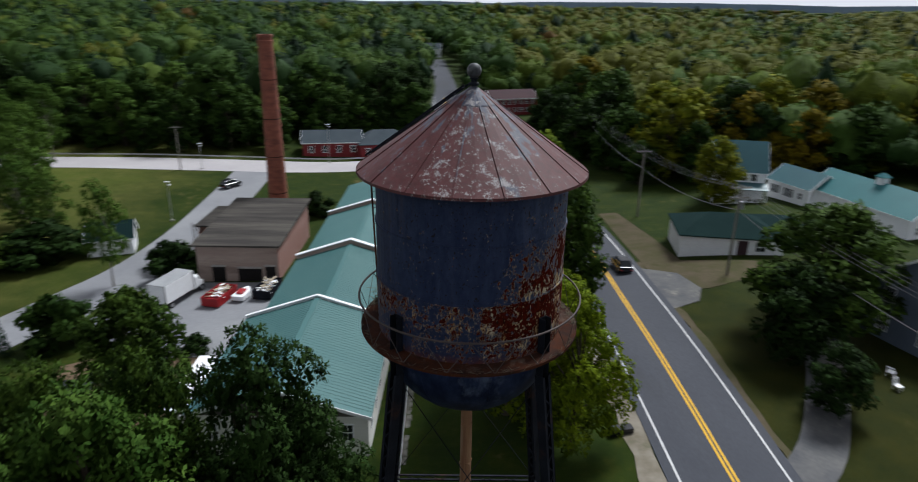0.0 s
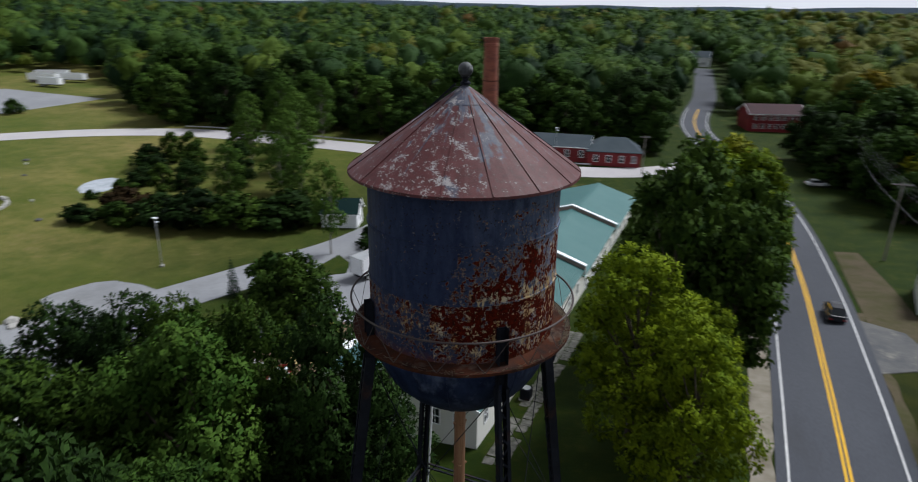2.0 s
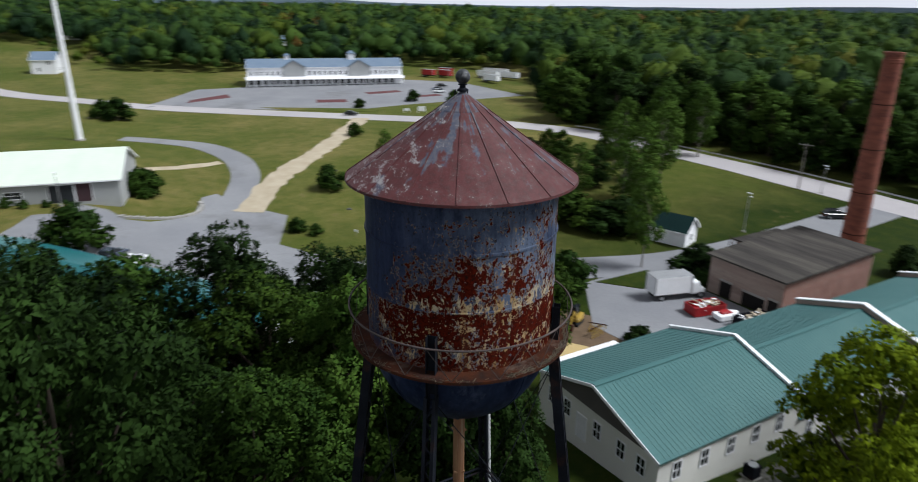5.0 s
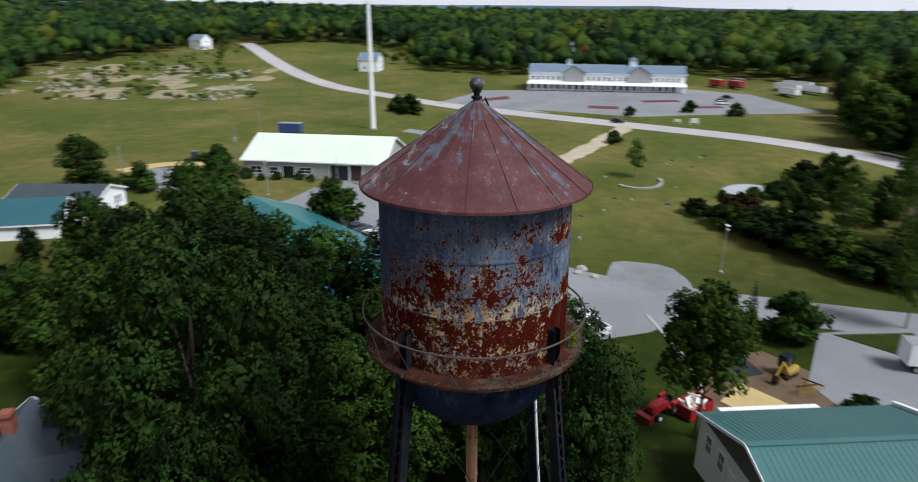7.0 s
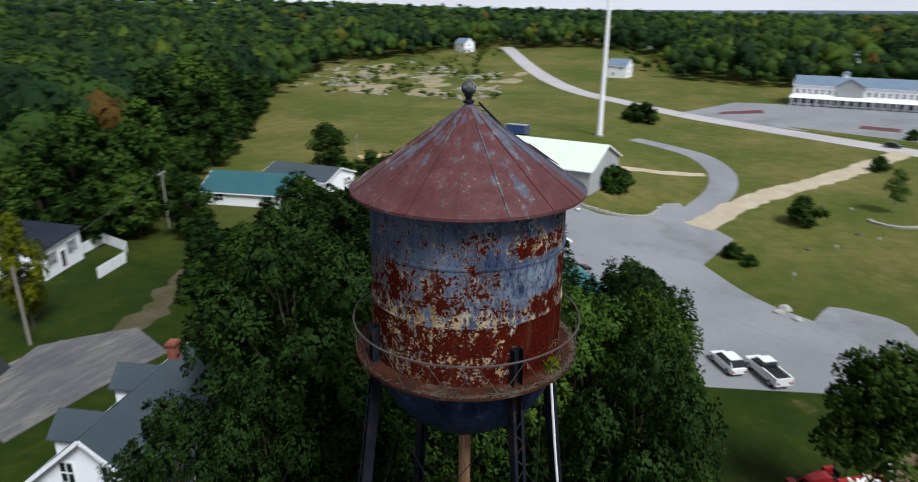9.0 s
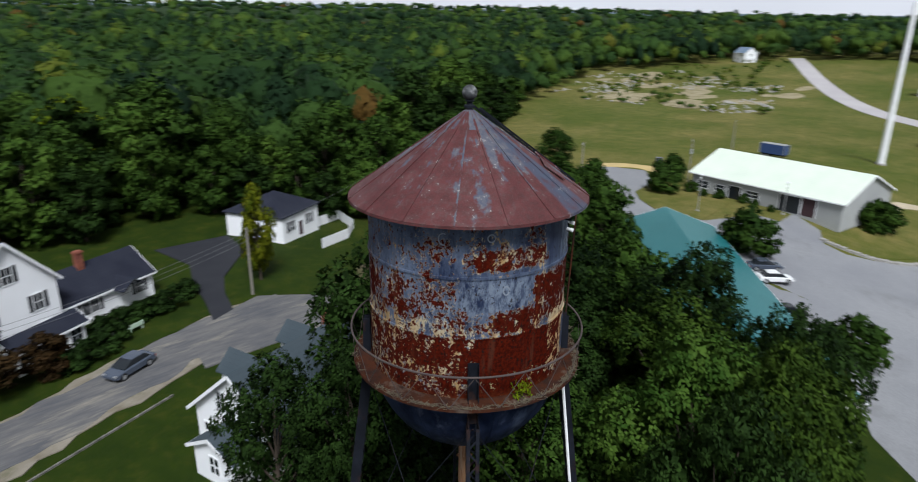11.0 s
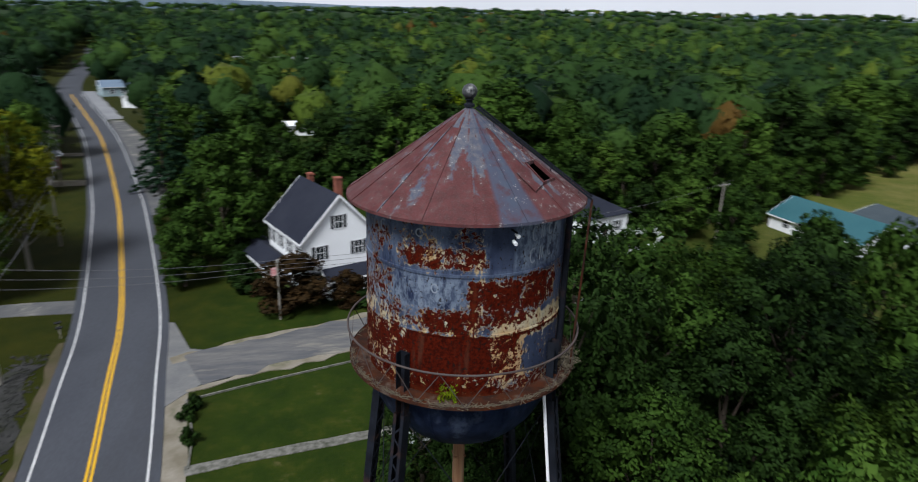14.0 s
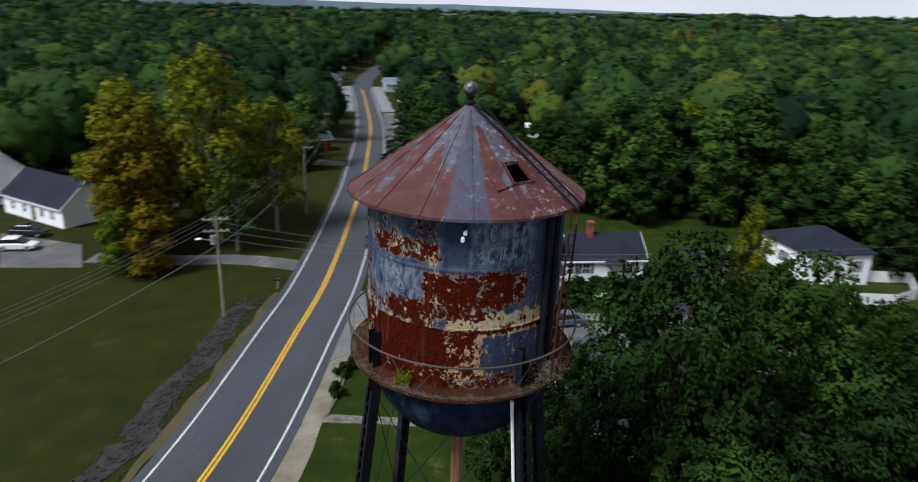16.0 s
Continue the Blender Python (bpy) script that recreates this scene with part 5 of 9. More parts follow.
def house(name, label, cat, at, turn, L, W, h, rise, wall, roof, windows=(), doors=(), hip=False, chimney=None, over=0.35, trim=None, group="", end=None):
    """A block with a pitched roof; windows as (face, along, sill, width, height, shutters), doors as (face, along, width, height, material)."""
    x, y = at[:2]
    z = at[2] if len(at) > 2 else gz(x, y)
    ob = tagged(empty(name, (x, y, z), turn), label, cat, group)
    bm = bmesh.new()
    if hip:
        box(bm, -L / 2, L / 2, -W / 2, W / 2, -1.2, h + 0.02)
    else:
        gable_block(bm, L, W, h, rise)
    part("wall", bm, wall, ob)
    bm = bmesh.new()
    (hip_roof(bm, L, W, h, rise, over, end=end) if hip else gable_roof(bm, L, W, h, rise, over))
    part("roof", bm, roof, ob)
    if not hip:
        bm = bmesh.new()
        k = rise / (W / 2)
        for s in (-1, 1):
            for e in (-1, 1):
                xx = e * (L / 2 + over + 0.02)
                flat_bar(bm, (xx, s * (W / 2 + over), h - over * k + 0.05), (xx, 0, h + rise + 0.05), 0.05, 0.24)
            flat_bar(bm, (-L / 2 - over, s * (W / 2 + over + 0.02), h - over * k + 0.05), (L / 2 + over, s * (W / 2 + over + 0.02), h - over * k + 0.05), 0.05, 0.2)
        part("trim", bm, trim or WHITEP, ob)
    for f, c, zz, w, hh, sh in windows:
        window(ob, L, W, f, c, zz, w, hh, sh)
    for f, c, w, hh, m in doors:
        door(ob, L, W, f, c, 0.15, w, hh, m)
    if chimney:
        cx, cy, ch = chimney
        bm = bmesh.new()
        zt = h + rise * (1 - abs(cy) / (W / 2)) - 0.4
        box(bm, cx - 0.35, cx + 0.35, cy - 0.3, cy + 0.3, zt, zt + ch)
        box(bm, cx - 0.42, cx + 0.42, cy - 0.37, cy + 0.37, zt + ch - 0.25, zt + ch - 0.08)
        part("chimney", bm, CHIMB, ob, "red brick chimney")
    return ob


# mill: four stepped ranges with fire walls between them
mill = tagged(empty("mill_building"), "long low mill building in four stepped ranges with teal metal roofs", "mill")
MX, MW = -13.55, 13.5
ranges = ((19.7, 35.4, 1.15, 2.2), (35.4, 55.6, -0.75, 2.15), (55.6, 77.0, -1.75, 2.05), (77.0, 97.5, -2.45, 2.0))
for k, (y0, y1, he, rise) in enumerate(ranges):
    rg = empty("range")
    rg.matrix_basis = pose(MX, (y0 + y1) / 2, 0, 0, 0, 90)
    rg.parent = mill
    L = y1 - y0 - 0.02
    bm = bmesh.new()
    gable_block(bm, L, MW, he, rise, -6.2 if k else -5.0)
    part("wall", bm, CREAM, rg, "cream metal-sided wall")
    bm = bmesh.new()
    gable_roof(bm, L - (0.0 if k == 0 else 0.5), MW, he, rise, 0.3 if k == 0 else 0.22, 0.12)
    part("roof", bm, TEAL if k else TEAL, rg, "teal standing-seam metal roof")
    bm = bmesh.new()
    flat_bar(bm, (-L / 2 - 0.2, 0, he + rise + 0.17), (L / 2, 0, he + rise + 0.17), 0.5, 0.05)
    part("ridge_cap", bm, TEAL, rg)
    if k < 2:
        over, slope = (0.3 if k == 0 else 0.22), rise / (MW / 2)
        bm = bmesh.new()
        flat_bar(bm, (0, 0.26, he + rise + 0.165 - 0.26 * slope), (0, MW / 2 + over - 0.03, he + 0.165 - (over - 0.03) * slope), 0.022, 0.016)
        seam = part("seam", bm, TEAL, rg)
        q0, q1 = -L / 2 + 0.1, L / 2 - 0.4
        mid = (y0 + y1) / 2
        xs = [j * 0.42 - mid for j in range(int((mid + q0) / 0.42) + 1, int((mid + q1) / 0.42) + 1)]
        seam.matrix_basis = pose(xs[0], 0, 0)
        for x in xs:
            for turn in (0, 180):
                if (x, turn) == (xs[0], 0):
                    continue
                s = new("seam", seam.data)
                s.matrix_basis = pose(x, 0, 0, 0, 0, turn)
                s.parent = rg
    zs = he - 2.1
    for j in range(5):
        c = -L / 2 + 1.9 + j * (L - 3.2) / 4.4
        for f, sg in (("S", 1), ("N", -1)):
            window(rg, L, MW, f, c * sg, zs, 0.75, 1.35)
    if k == 0:
        for c in (-5.0, -3.0, 0.6, 3.2, 5.2):
            window(rg, L, MW, "W", c, zs, 0.75, 1.35)
        door(rg, L, MW, "W", -1.2, zs - 1.2, 1.0, 2.1, WHITEP)
        bm = bmesh.new()
        v = [bm.verts.new((-L / 2 - 0.06, y, z)) for y, z in ((-MW / 2 + 0.3, he + 0.02), (MW / 2 - 0.3, he + 0.02), (0, he + rise - 0.1))]
        w = [bm.verts.new((-L / 2 + 0.05, y, z)) for y, z in ((-MW / 2 + 0.3, he + 0.02), (MW / 2 - 0.3, he + 0.02), (0, he + rise - 0.1))]
        bm.faces.new(v)
        bm.faces.new(w)
        for j in range(3):
            bm.faces.new((v[j], v[(j + 1) % 3], w[(j + 1) % 3], w[j]))
        part("gable_panel", bm, GABLEG, rg, "grey shingled gable end")
        bm = bmesh.new()
        for s in (-1, 1):
            flat_bar(bm, (-L / 2 - 0.34, s * (MW / 2 + 0.3), he + 0.02), (-L / 2 - 0.34, 0, he + rise + 0.1), 0.06, 0.26)
        part("barge_board", bm, WHITEP, rg)
    if k < 3:
        t = 0.55 if k else 0.25
        fw = empty("fire_wall")
        fw.matrix_basis = pose(0, 0, 0)
        fw.parent = rg
        bm = bmesh.new()
        up = 0.35 if k == 0 else 0.7
        s = [(-MW / 2 - 0.25, he - 0.6), (MW / 2 + 0.25, he - 0.6), (MW / 2 + 0.25, he + up - 0.1), (0, he + rise + up), (-MW / 2 - 0.25, he + up - 0.1)]
        a = [bm.verts.new((L / 2 - t / 2, y, z)) for y, z in s]
        b = [bm.verts.new((L / 2 + t / 2, y, z)) for y, z in s]
        for j in range(5):
            bm.faces.new((a[j], a[(j + 1) % 5], b[(j + 1) % 5], b[j]))
        bm.faces.new(a[::-1])
        bm.faces.new(b)
        part("parapet", bm, BLOCK if k else WHITEP, fw)
        bm = bmesh.new()
        for s in (-1, 1):
            flat_bar(bm, (L / 2, s * (MW / 2 + 0.35), he + up - 0.08), (L / 2, 0, he + rise + up + 0.04), t + 0.12, 0.10)
        part("coping", bm, WHITEP, fw, "white metal coping")
lean = tagged(empty("lean_to"), "white flat-roofed lean-to beside the mill wall", "lean-to")
bm = bmesh.new()
box(bm, -23.6, -20.4, 23.2, 31.2, -5, -0.95)
part("wall", bm, CREAM, lean)
bm = bmesh.new()
box(bm, -23.9, -20.35, 22.9, 31.5, -0.95, -0.75)
part("roof", bm, WHITEP, lean)

# boiler house and stack
bh = tagged(empty("boiler_house"), "old brick boiler house with a patched felt roof and dark openings", "boiler house")
zb = gz(-29, 62) - 0.5
bm = bmesh.new()
box(bm, -34.3, -23.7, 57.9, 76.2, zb - 1, 0.05)
part("wall", bm, BLOCK, bh, "weathered pinkish masonry wall")
bm = bmesh.new()
box(bm, -37.0, -34.31, 66.2, 75.0, zb - 1, -0.15)
part("wing", bm, BRICK, bh)
bm = bmesh.new()
v = [bm.verts.new(p) for p in ((-34.8, 57.4, 0.06), (-23.2, 57.4, 0.06), (-23.2, 76.7, 0.85), (-34.8, 76.7, 0.85), (-34.8, 57.4, 0.28), (-23.2, 57.4, 0.28), (-23.2, 76.7, 1.1), (-34.8, 76.7, 1.1))]
for f in ((3, 2, 1, 0), (4, 5, 6, 7), (0, 1, 5, 4), (1, 2, 6, 5), (2, 3, 7, 6), (3, 0, 4, 7)):
    bm.faces.new([v[i] for i in f])
part("roof", bm, TARROOF, bh, "grey patched felt roof")
bm = bmesh.new()
box(bm, -34.3, -23.7, 58.2, 76.2, 0.05, 0.3)
part("eaves_course", bm, BRICK, bh)
bm = bmesh.new()
box(bm, -37.4, -34.81, 65.8, 75.4, -0.14, 0.1)
part("wing_roof", bm, TARROOF, bh)
bm = bmesh.new()
box(bm, -23.72, -23.64, 58.0, 76.0, zb - 1, 0.0)
part("brick_facing", bm, BRICK, bh, "bare red brick side wall")
# unlit insides of the doorways, painted as near-black panels on the wall
dark = plain("dark_inside_panel", (0.008, 0.007, 0.007), (0.012, 0.011, 0.01), 2, 0.95, 0, 9, 0)
for x0, x1, z0, z1 in ((-32.4, -30.7, zb + 0.4, zb + 2.6), (-29.0, -25.9, zb + 0.2, zb + 2.4), (-25.4, -24.1, zb + 0.7, zb + 2.7)):
    bm = bmesh.new()
    box(bm, x0, x1, 57.86, 57.95, z0, z1)
    op = part("opening", bm, dark, bh, "near-black panel as the dark inside of a doorway")
    bm = bmesh.new()
    box(bm, x0 - 0.1, x1 + 0.1, 57.8, 57.93, z1, z1 + 0.25)
    part("lintel", bm, CONCRETE, op)
for k in range(3):
    bm = bmesh.new()
    x = -37.6 + 0.35 * k
    bar(bm, (x, 65.5, -3.5), (x, 65.5, 0.6 - 0.2 * k), 0.06, 6)
    part("vent_pipe", bm, RUSTY, bh)
stack = tagged(empty("chimney_stack", (-29.6, 81.5, gz(-29.6, 81.5))), "tall round red brick factory chimney", "chimney")
hs = 25.4 - gz(-29.6, 81.5)
bm = bmesh.new()
lathe(bm, [(1.65, -1), (1.65, 0.5), (1.62, 1.0), (1.10, hs - 1.4), (1.16, hs - 1.3), (1.16, hs - 0.9), (1.10, hs - 0.8), (1.12, hs - 0.35), (1.2, hs - 0.3), (1.2, hs), (0.85, hs), (0.85, hs - 2.0)], 32)
part("shaft", bm, CHIMB, stack)
for z in (6, 12, 18, 24):
    bm = bmesh.new()
    r = 1.62 - 0.52 * z / hs + 0.015
    lathe(bm, [(r, z), (r + 0.02, z), (r + 0.02, z + 0.12), (r, z + 0.12)], 32)
    part("iron_band", bm, RUSTY, stack)

# long office building with pale roof
house("office_building", "long low grey building with pale sheet roof and dark bays", "office building", (-112.85, -19.7, -0.65), 77.6, 28.3, 17.5, 3.64, 3.54, GREYW, PALER,
      [("S", -11.6, 1.0, 2.3, 1.3, False), ("S", -8.0, 1.0, 1.9, 1.2, False), ("S", -1.5, 1.2, 2.5, 1.1, False)],
      [("S", -5.0, 2.4, 2.4, GLASS), ("S", 5.4, 3.7, 2.9, SHUTTER), ("S", 8.7, 2.4, 3.0, MAROON)], over=0.5)

# long white shop building with porch, gables and cupolas
shop = house("shop_building", "long white two-storey shop building with a blue-grey roof and porch", "shop building", (-255.5, 80.0, gz(-246, 76) - 0.3), 75, 63.0, 15.0, 7.6, 2.9, CLAP, BLUER,
             [("S", -30 + 2.1 * k, 4.6, 1.0, 1.5, False) for k in range(29) if k not in (7, 8, 9, 19, 20, 21)] + [("S", -30 + 2.6 * k, 1.0, 1.6, 1.7, False) for k in range(23)] + [("W", c, 4.6, 1.0, 1.5, False) for c in (-4, 0, 4)])
bm = bmesh.new()
v = [bm.verts.new(p) for p in ((-32, -7.5, 4.1), (32, -7.5, 4.1), (32, -11.0, 3.2), (-32, -11.0, 3.2), (-32, -7.5, 3.9), (32, -7.5, 3.9), (32, -11.0, 3.0), (-32, -11.0, 3.0))]
for f in ((3, 2, 1, 0), (4, 5, 6, 7), (0, 1, 5, 4), (1, 2, 6, 5), (2, 3, 7, 6), (3, 0, 4, 7)):
    bm.faces.new([v[i] for i in f])
part("porch_roof", bm, WHITEP, shop)
for k in range(22):
    bm = bmesh.new()
    x = -31.5 + 3.0 * k
    box(bm, x - 0.12, x + 0.12, -10.9, -10.66, -0.6, 3.0)
    part("porch_post", bm, WHITEP, shop)
for x in (-13.0, 13.5):
    g = empty("cross_gable")
    g.matrix_basis = pose(x, -5.2, 0, 0, 0, 90)
    g.parent = shop
    bm = bmesh.new()
    gable_block(bm, 5.6, 9.0, 7.8, 2.6, 4.2)
    part("wall", bm, GREYW, g, "grey shingled gable wall")
    bm = bmesh.new()
    gable_roof(bm, 5.6, 9.0, 7.8, 2.6, 0.3)
    part("roof", bm, BLUER, g)
    cu = empty("cupola")
    cu.matrix_basis = pose(x - 2.5, 0.0, 10.6)
    cu.parent = shop
    s = 1.0 if x < 0 else 1.5
    bm = bmesh.new()
    box(bm, -s, s, -s, s, -1.5, 1.3 * s)
    part("wall", bm, WHITEP, cu)
    bm = bmesh.new()
    hip_roof(bm, 2 * s, 2 * s, 1.3 * s, 0.9 * s, 0.25, 0.1)
    part("roof", bm, BLUER, cu)

# farmhouse, its ell and porch
T = 23.0
farm = house("farmhouse", "white two-storey farmhouse with a charcoal gable roof and dark shutters", "house", (4.4, -56.6), T + 90, 10.4, 9.0, 6.55, 4.65, CLAP, SHINGLE,
             [("E", -2.4, 4.0, 0.95, 1.55, True), ("E", 2.4, 4.0, 0.95, 1.55, True), ("E", 0.0, 7.4, 0.95, 1.5, True), ("E", -2.6, 1.0, 0.95, 1.6, True), ("E", 2.6, 1.0, 0.95, 1.6, True)] + [("S", c, 4.0, 0.9, 1.5, True) for c in (-4, -1.4, 1.4, 4)] + [("S", c, 1.0, 0.9, 1.5, True) for c in (-4, 4)],
             chimney=(-4.3, 0.8, 1.9), over=0.4)
ell = house("farmhouse_ell", "low white ell of the farmhouse with shuttered windows", "house", (-6.2, -59.2), T - 4, 10.8, 6.2, 2.85, 2.35, CLAP, SHINGLE,
            [("N", c, 1.0, 0.95, 1.4, True) for c in (-4.0, -2.0, 3.6)] + [("W", c, 1.0, 0.9, 1.3, True) for c in (-1.5, 1.5)], [("N", 1.6, 1.0, 2.1, WHITEP)], chimney=(1.0, 0.4, 2.4))
bm = bmesh.new()
gable_roof(bm, 2.6, 2.6, 2.3, 0.9, 0.2)
pr = part("porch_roof", bm, SHINGLE, ell)
pr.matrix_basis = pose(-1.6, 3.5, 0.3, 0, 0, 90)
bm = bmesh.new()
box(bm, 2.0, 2.8, 1.0, 1.7, 8.6, 12.4)
box(bm, 1.93, 2.87, 0.93, 1.77, 12.4, 12.6)
part("chimney", bm, CHIMB, farm, "slim brick chimney behind the ridge")
house("front_porch", "lean white sun porch with a dark roof", "porch", (1.0, -50.8), T, 7.0, 2.6, 2.4, 0.8, CLAP, SHINGLE, [("N", c, 0.7, 1.2, 1.3, False) for c in (-2.6, -0.9, 0.8, 2.5)])
side_porch = house("side_porch", "low white side porch with a dark roof", "porch", (11.2, -58.6), T + 90, 10.5, 3.6, 2.6, 0.9, CLAP, SHINGLE, [("S", c, 0.6, 1.2, 1.5, False) for c in (-3, -1, 1, 3)])

# storey-and-a-half house by the gravel street
cape = house("cape_house", "white storey-and-a-half house with a grey roof and gabled dormers", "house", (-9.4, -24.9), 10, 12.3, 9.0, 3.5, 3.75, CLAP, SHINGLE2,
             [("E", -1.5, 4.0, 0.85, 1.4, False), ("E", 1.2, 4.0, 0.85, 1.4, False), ("E", -3.2, 0.9, 0.9, 1.4, False), ("E", -1.9, 0.9, 0.9, 1.4, False), ("E", 2.8, 0.9, 0.9, 1.4, False), ("S", -4, 0.9, 0.9, 1.4, False), ("S", 4, 0.9, 0.9, 1.4, False), ("S", 1.2, 0.9, 0.9, 1.4, False)],
             [("E", 0.6, 1.0, 2.1, WHITEP)], chimney=(-3.2, 0.0, 1.7), over=0.45)
for x, s in ((-2.9, -1), (2.9, -1), (-1.0, 1)):
    d = empty("dormer")
    d.matrix_basis = pose(x, s * 2.5, 0, 0, 0, 90)
    d.parent = cape
    bm = bmesh.new()
    gable_block(bm, 3.0, 2.3, 5.5, 1.1, 3.8)
    part("wall", bm, CLAP, d)
    bm = bmesh.new()
    gable_roof(bm, 3.0, 2.3, 5.5, 1.1, 0.28, 0.1)
    part("roof", bm, SHINGLE2, d)
    window(d, 3.0, 2.3, "W" if s < 0 else "E", 0.0, 4.35, 0.8, 1.05)
entry = house("entry_porch", "small gabled entry porch with a grey roof", "porch", (-2.2, -23.2), 9, 2.4, 4.2, 2.5, 1.1, CLAP, SHINGLE2, [("E", 0, 0.8, 0.9, 1.3, False)])

# low white house with a fenced yard
house("bungalow", "low white house with a charcoal hip roof and shuttered windows", "house", (-35.1, -69.0), 22, 9.0, 9.6, 3.7, 2.3, CLAP, SHINGLE,
      [("N", -2.6, 1.3, 1.0, 1.5, True), ("N", 2.2, 1.3, 1.0, 1.5, True), ("W", -2, 1.3, 1.0, 1.4, True), ("W", 2, 1.3, 1.0, 1.4, True), ("E", 0, 1.3, 1.0, 1.4, True)], [("N", -0.2, 1.0, 2.1, MAROON)], hip=True, end=3.9)
# house with bright teal roof, and its grey neighbour
house("teal_roof_house", "low white house with a bright teal metal roof", "house", (-74.2, -61.7), 97, 17.0, 9.3, 2.3, 2.5, CLAP, TEAL3, [("E", -2, 0.8, 1.2, 1.2, False), ("S", -5, 0.8, 1.2, 1.2, False), ("S", 4, 0.8, 1.2, 1.2, False)], [("E", -2.9, 1.4, 2.0, GABLEG)])
house("white_garage", "long white garage with a grey roof", "garage", (-84.3, -58.0), 86, 14.0, 9.6, 2.8, 1.65, CLAP, SHINGLE2, [("E", 1.6, 0.9, 0.8, 1.3, False), ("E", 2.8, 0.9, 0.8, 1.3, False)])
# long building with teal roof among the trees
house("workshop", "long workshop with a bright teal sheet roof behind the trees", "workshop", (-56.6, -12.6), 35.4, 48.0, 14.3, 3.4, 2.65, CREAM, TEAL2, [("N", c, 1.2, 1.0, 1.2, False) for c in (-16, -10, -4, 4, 10, 16)])
# small shed
house("shed", "small white shed with a dark green roof", "shed", (-51.8, 70.2), 20, 6.0, 4.6, 2.6, 1.9, WHITEP, DKGREEN, [("E", 0, 0.8, 0.8, 1.0, False)])
# white building with dark green roof east of the road
house("white_store", "low white store with a dark green hip roof", "store", (36.2, 62.0), -9, 12.9, 8.8, 2.5, 2.0, WHITEP, DKGREEN, [("S", 3.6, 0.9, 1.2, 1.2, False)], [("S", 1.4, 1.3, 2.1, MAROON)], hip=True, end=4.2)
house("store_wing", "rear wing of the white store with a dark green roof", "store", (43.4, 63.4), -9, 7.0, 6.4, 2.2, 1.2, WHITEP, DKGREEN, [("S", 0, 0.9, 1.0, 1.1, False)], hip=True, end=2.6)
house("store_lean_to", "small white lean-to behind the store", "lean-to", (33.0, 67.8), -9, 2.6, 2.4, 2.4, 0.5, WHITEP, DKGREEN)
barn = house("barn", "white barn with a teal metal roof and small cupola", "barn", (63.6, 73.0), -74.0, 18.6, 8.6, 2.9, 2.6, CLAP, TEAL2, [("E", -2.6, 0.6, 0.8, 1.0, False), ("E", -1.0, 0.6, 0.8, 1.0, False), ("E", 1.4, 0.6, 0.8, 1.0, False), ("S", -3, 0.8, 0.8, 1.0, False)])
bm = bmesh.new()
box(bm, -0.6, 0.6, -0.6, 0.6, 4.6, 6.4)
cup = part("cupola", bm, WHITEP, barn)
bm = bmesh.new()
hip_roof(bm, 1.2, 1.2, 6.4, 0.7, 0.2, 0.08)
part("cupola_roof", bm, TEAL2, cup)
house("barn_link", "white link building with a teal roof and shuttered windows", "house", (57.6, 83.4), -70, 8.4, 6.4, 2.9, 2.1, CLAP, TEAL3, [("S", -2.6, 0.8, 0.9, 1.3, True), ("S", 0.2, 0.8, 0.9, 1.3, True), ("S", 2.6, 1.0, 0.7, 0.9, False)])
villa = house("teal_roof_villa", "tall white house with a steep teal roof and latticed porch", "house", (48.4, 88.6), -12, 8.2, 7.0, 5.3, 4.3, CLAP, TEAL3, [("S", 0.6, 3.6, 0.9, 1.2, False), ("S", 2.2, 3.6, 0.9, 1.2, False), ("S", -2.0, 3.6, 0.9, 1.2, False), ("E", 0, 3.6, 0.9, 1.2, False), ("S", -1, 0.6, 0.9, 1.5, False)])
bm = bmesh.new()
v = [bm.verts.new(p) for p in ((-4.3, -3.5, 3.2), (4.3, -3.5, 3.2), (4.3, -6.1, 2.55), (-4.3, -6.1, 2.55), (-4.3, -3.5, 3.32), (4.3, -3.5, 3.32), (4.3, -6.1, 2.67), (-4.3, -6.1, 2.67))]
for f in ((3, 2, 1, 0), (4, 5, 6, 7), (0, 1, 5, 4), (1, 2, 6, 5), (2, 3, 7, 6), (3, 0, 4, 7)):
    bm.faces.new([v[i] for i in f])
part("porch_roof", bm, TEAL3, villa)
bm = bmesh.new()
box(bm, -4.2, 4.2, -6.0, -3.51, -1.2, 0.35)
part("porch_floor", bm, WHITEP, villa)
for x in (-4.0, -2.0, 0.0, 2.0, 4.0):
    bm = bmesh.new()
    box(bm, x - 0.08, x + 0.08, -5.98, -5.82, 0.35, 2.6)
    part("porch_post", bm, WHITEP, villa)
bm = bmesh.new()
for z in (0.5, 1.25):
    box(bm, -3.9, 3.9, -5.93, -5.87, z, z + 0.08)
part("porch_rail", bm, WHITEP, villa)
for k in range(24):
    bm = bmesh.new()
    box(bm, -3.85 + 0.33 * k, -3.77 + 0.33 * k, -5.92, -5.88, 0.58, 1.25)
    part("baluster", bm, WHITEP, villa)
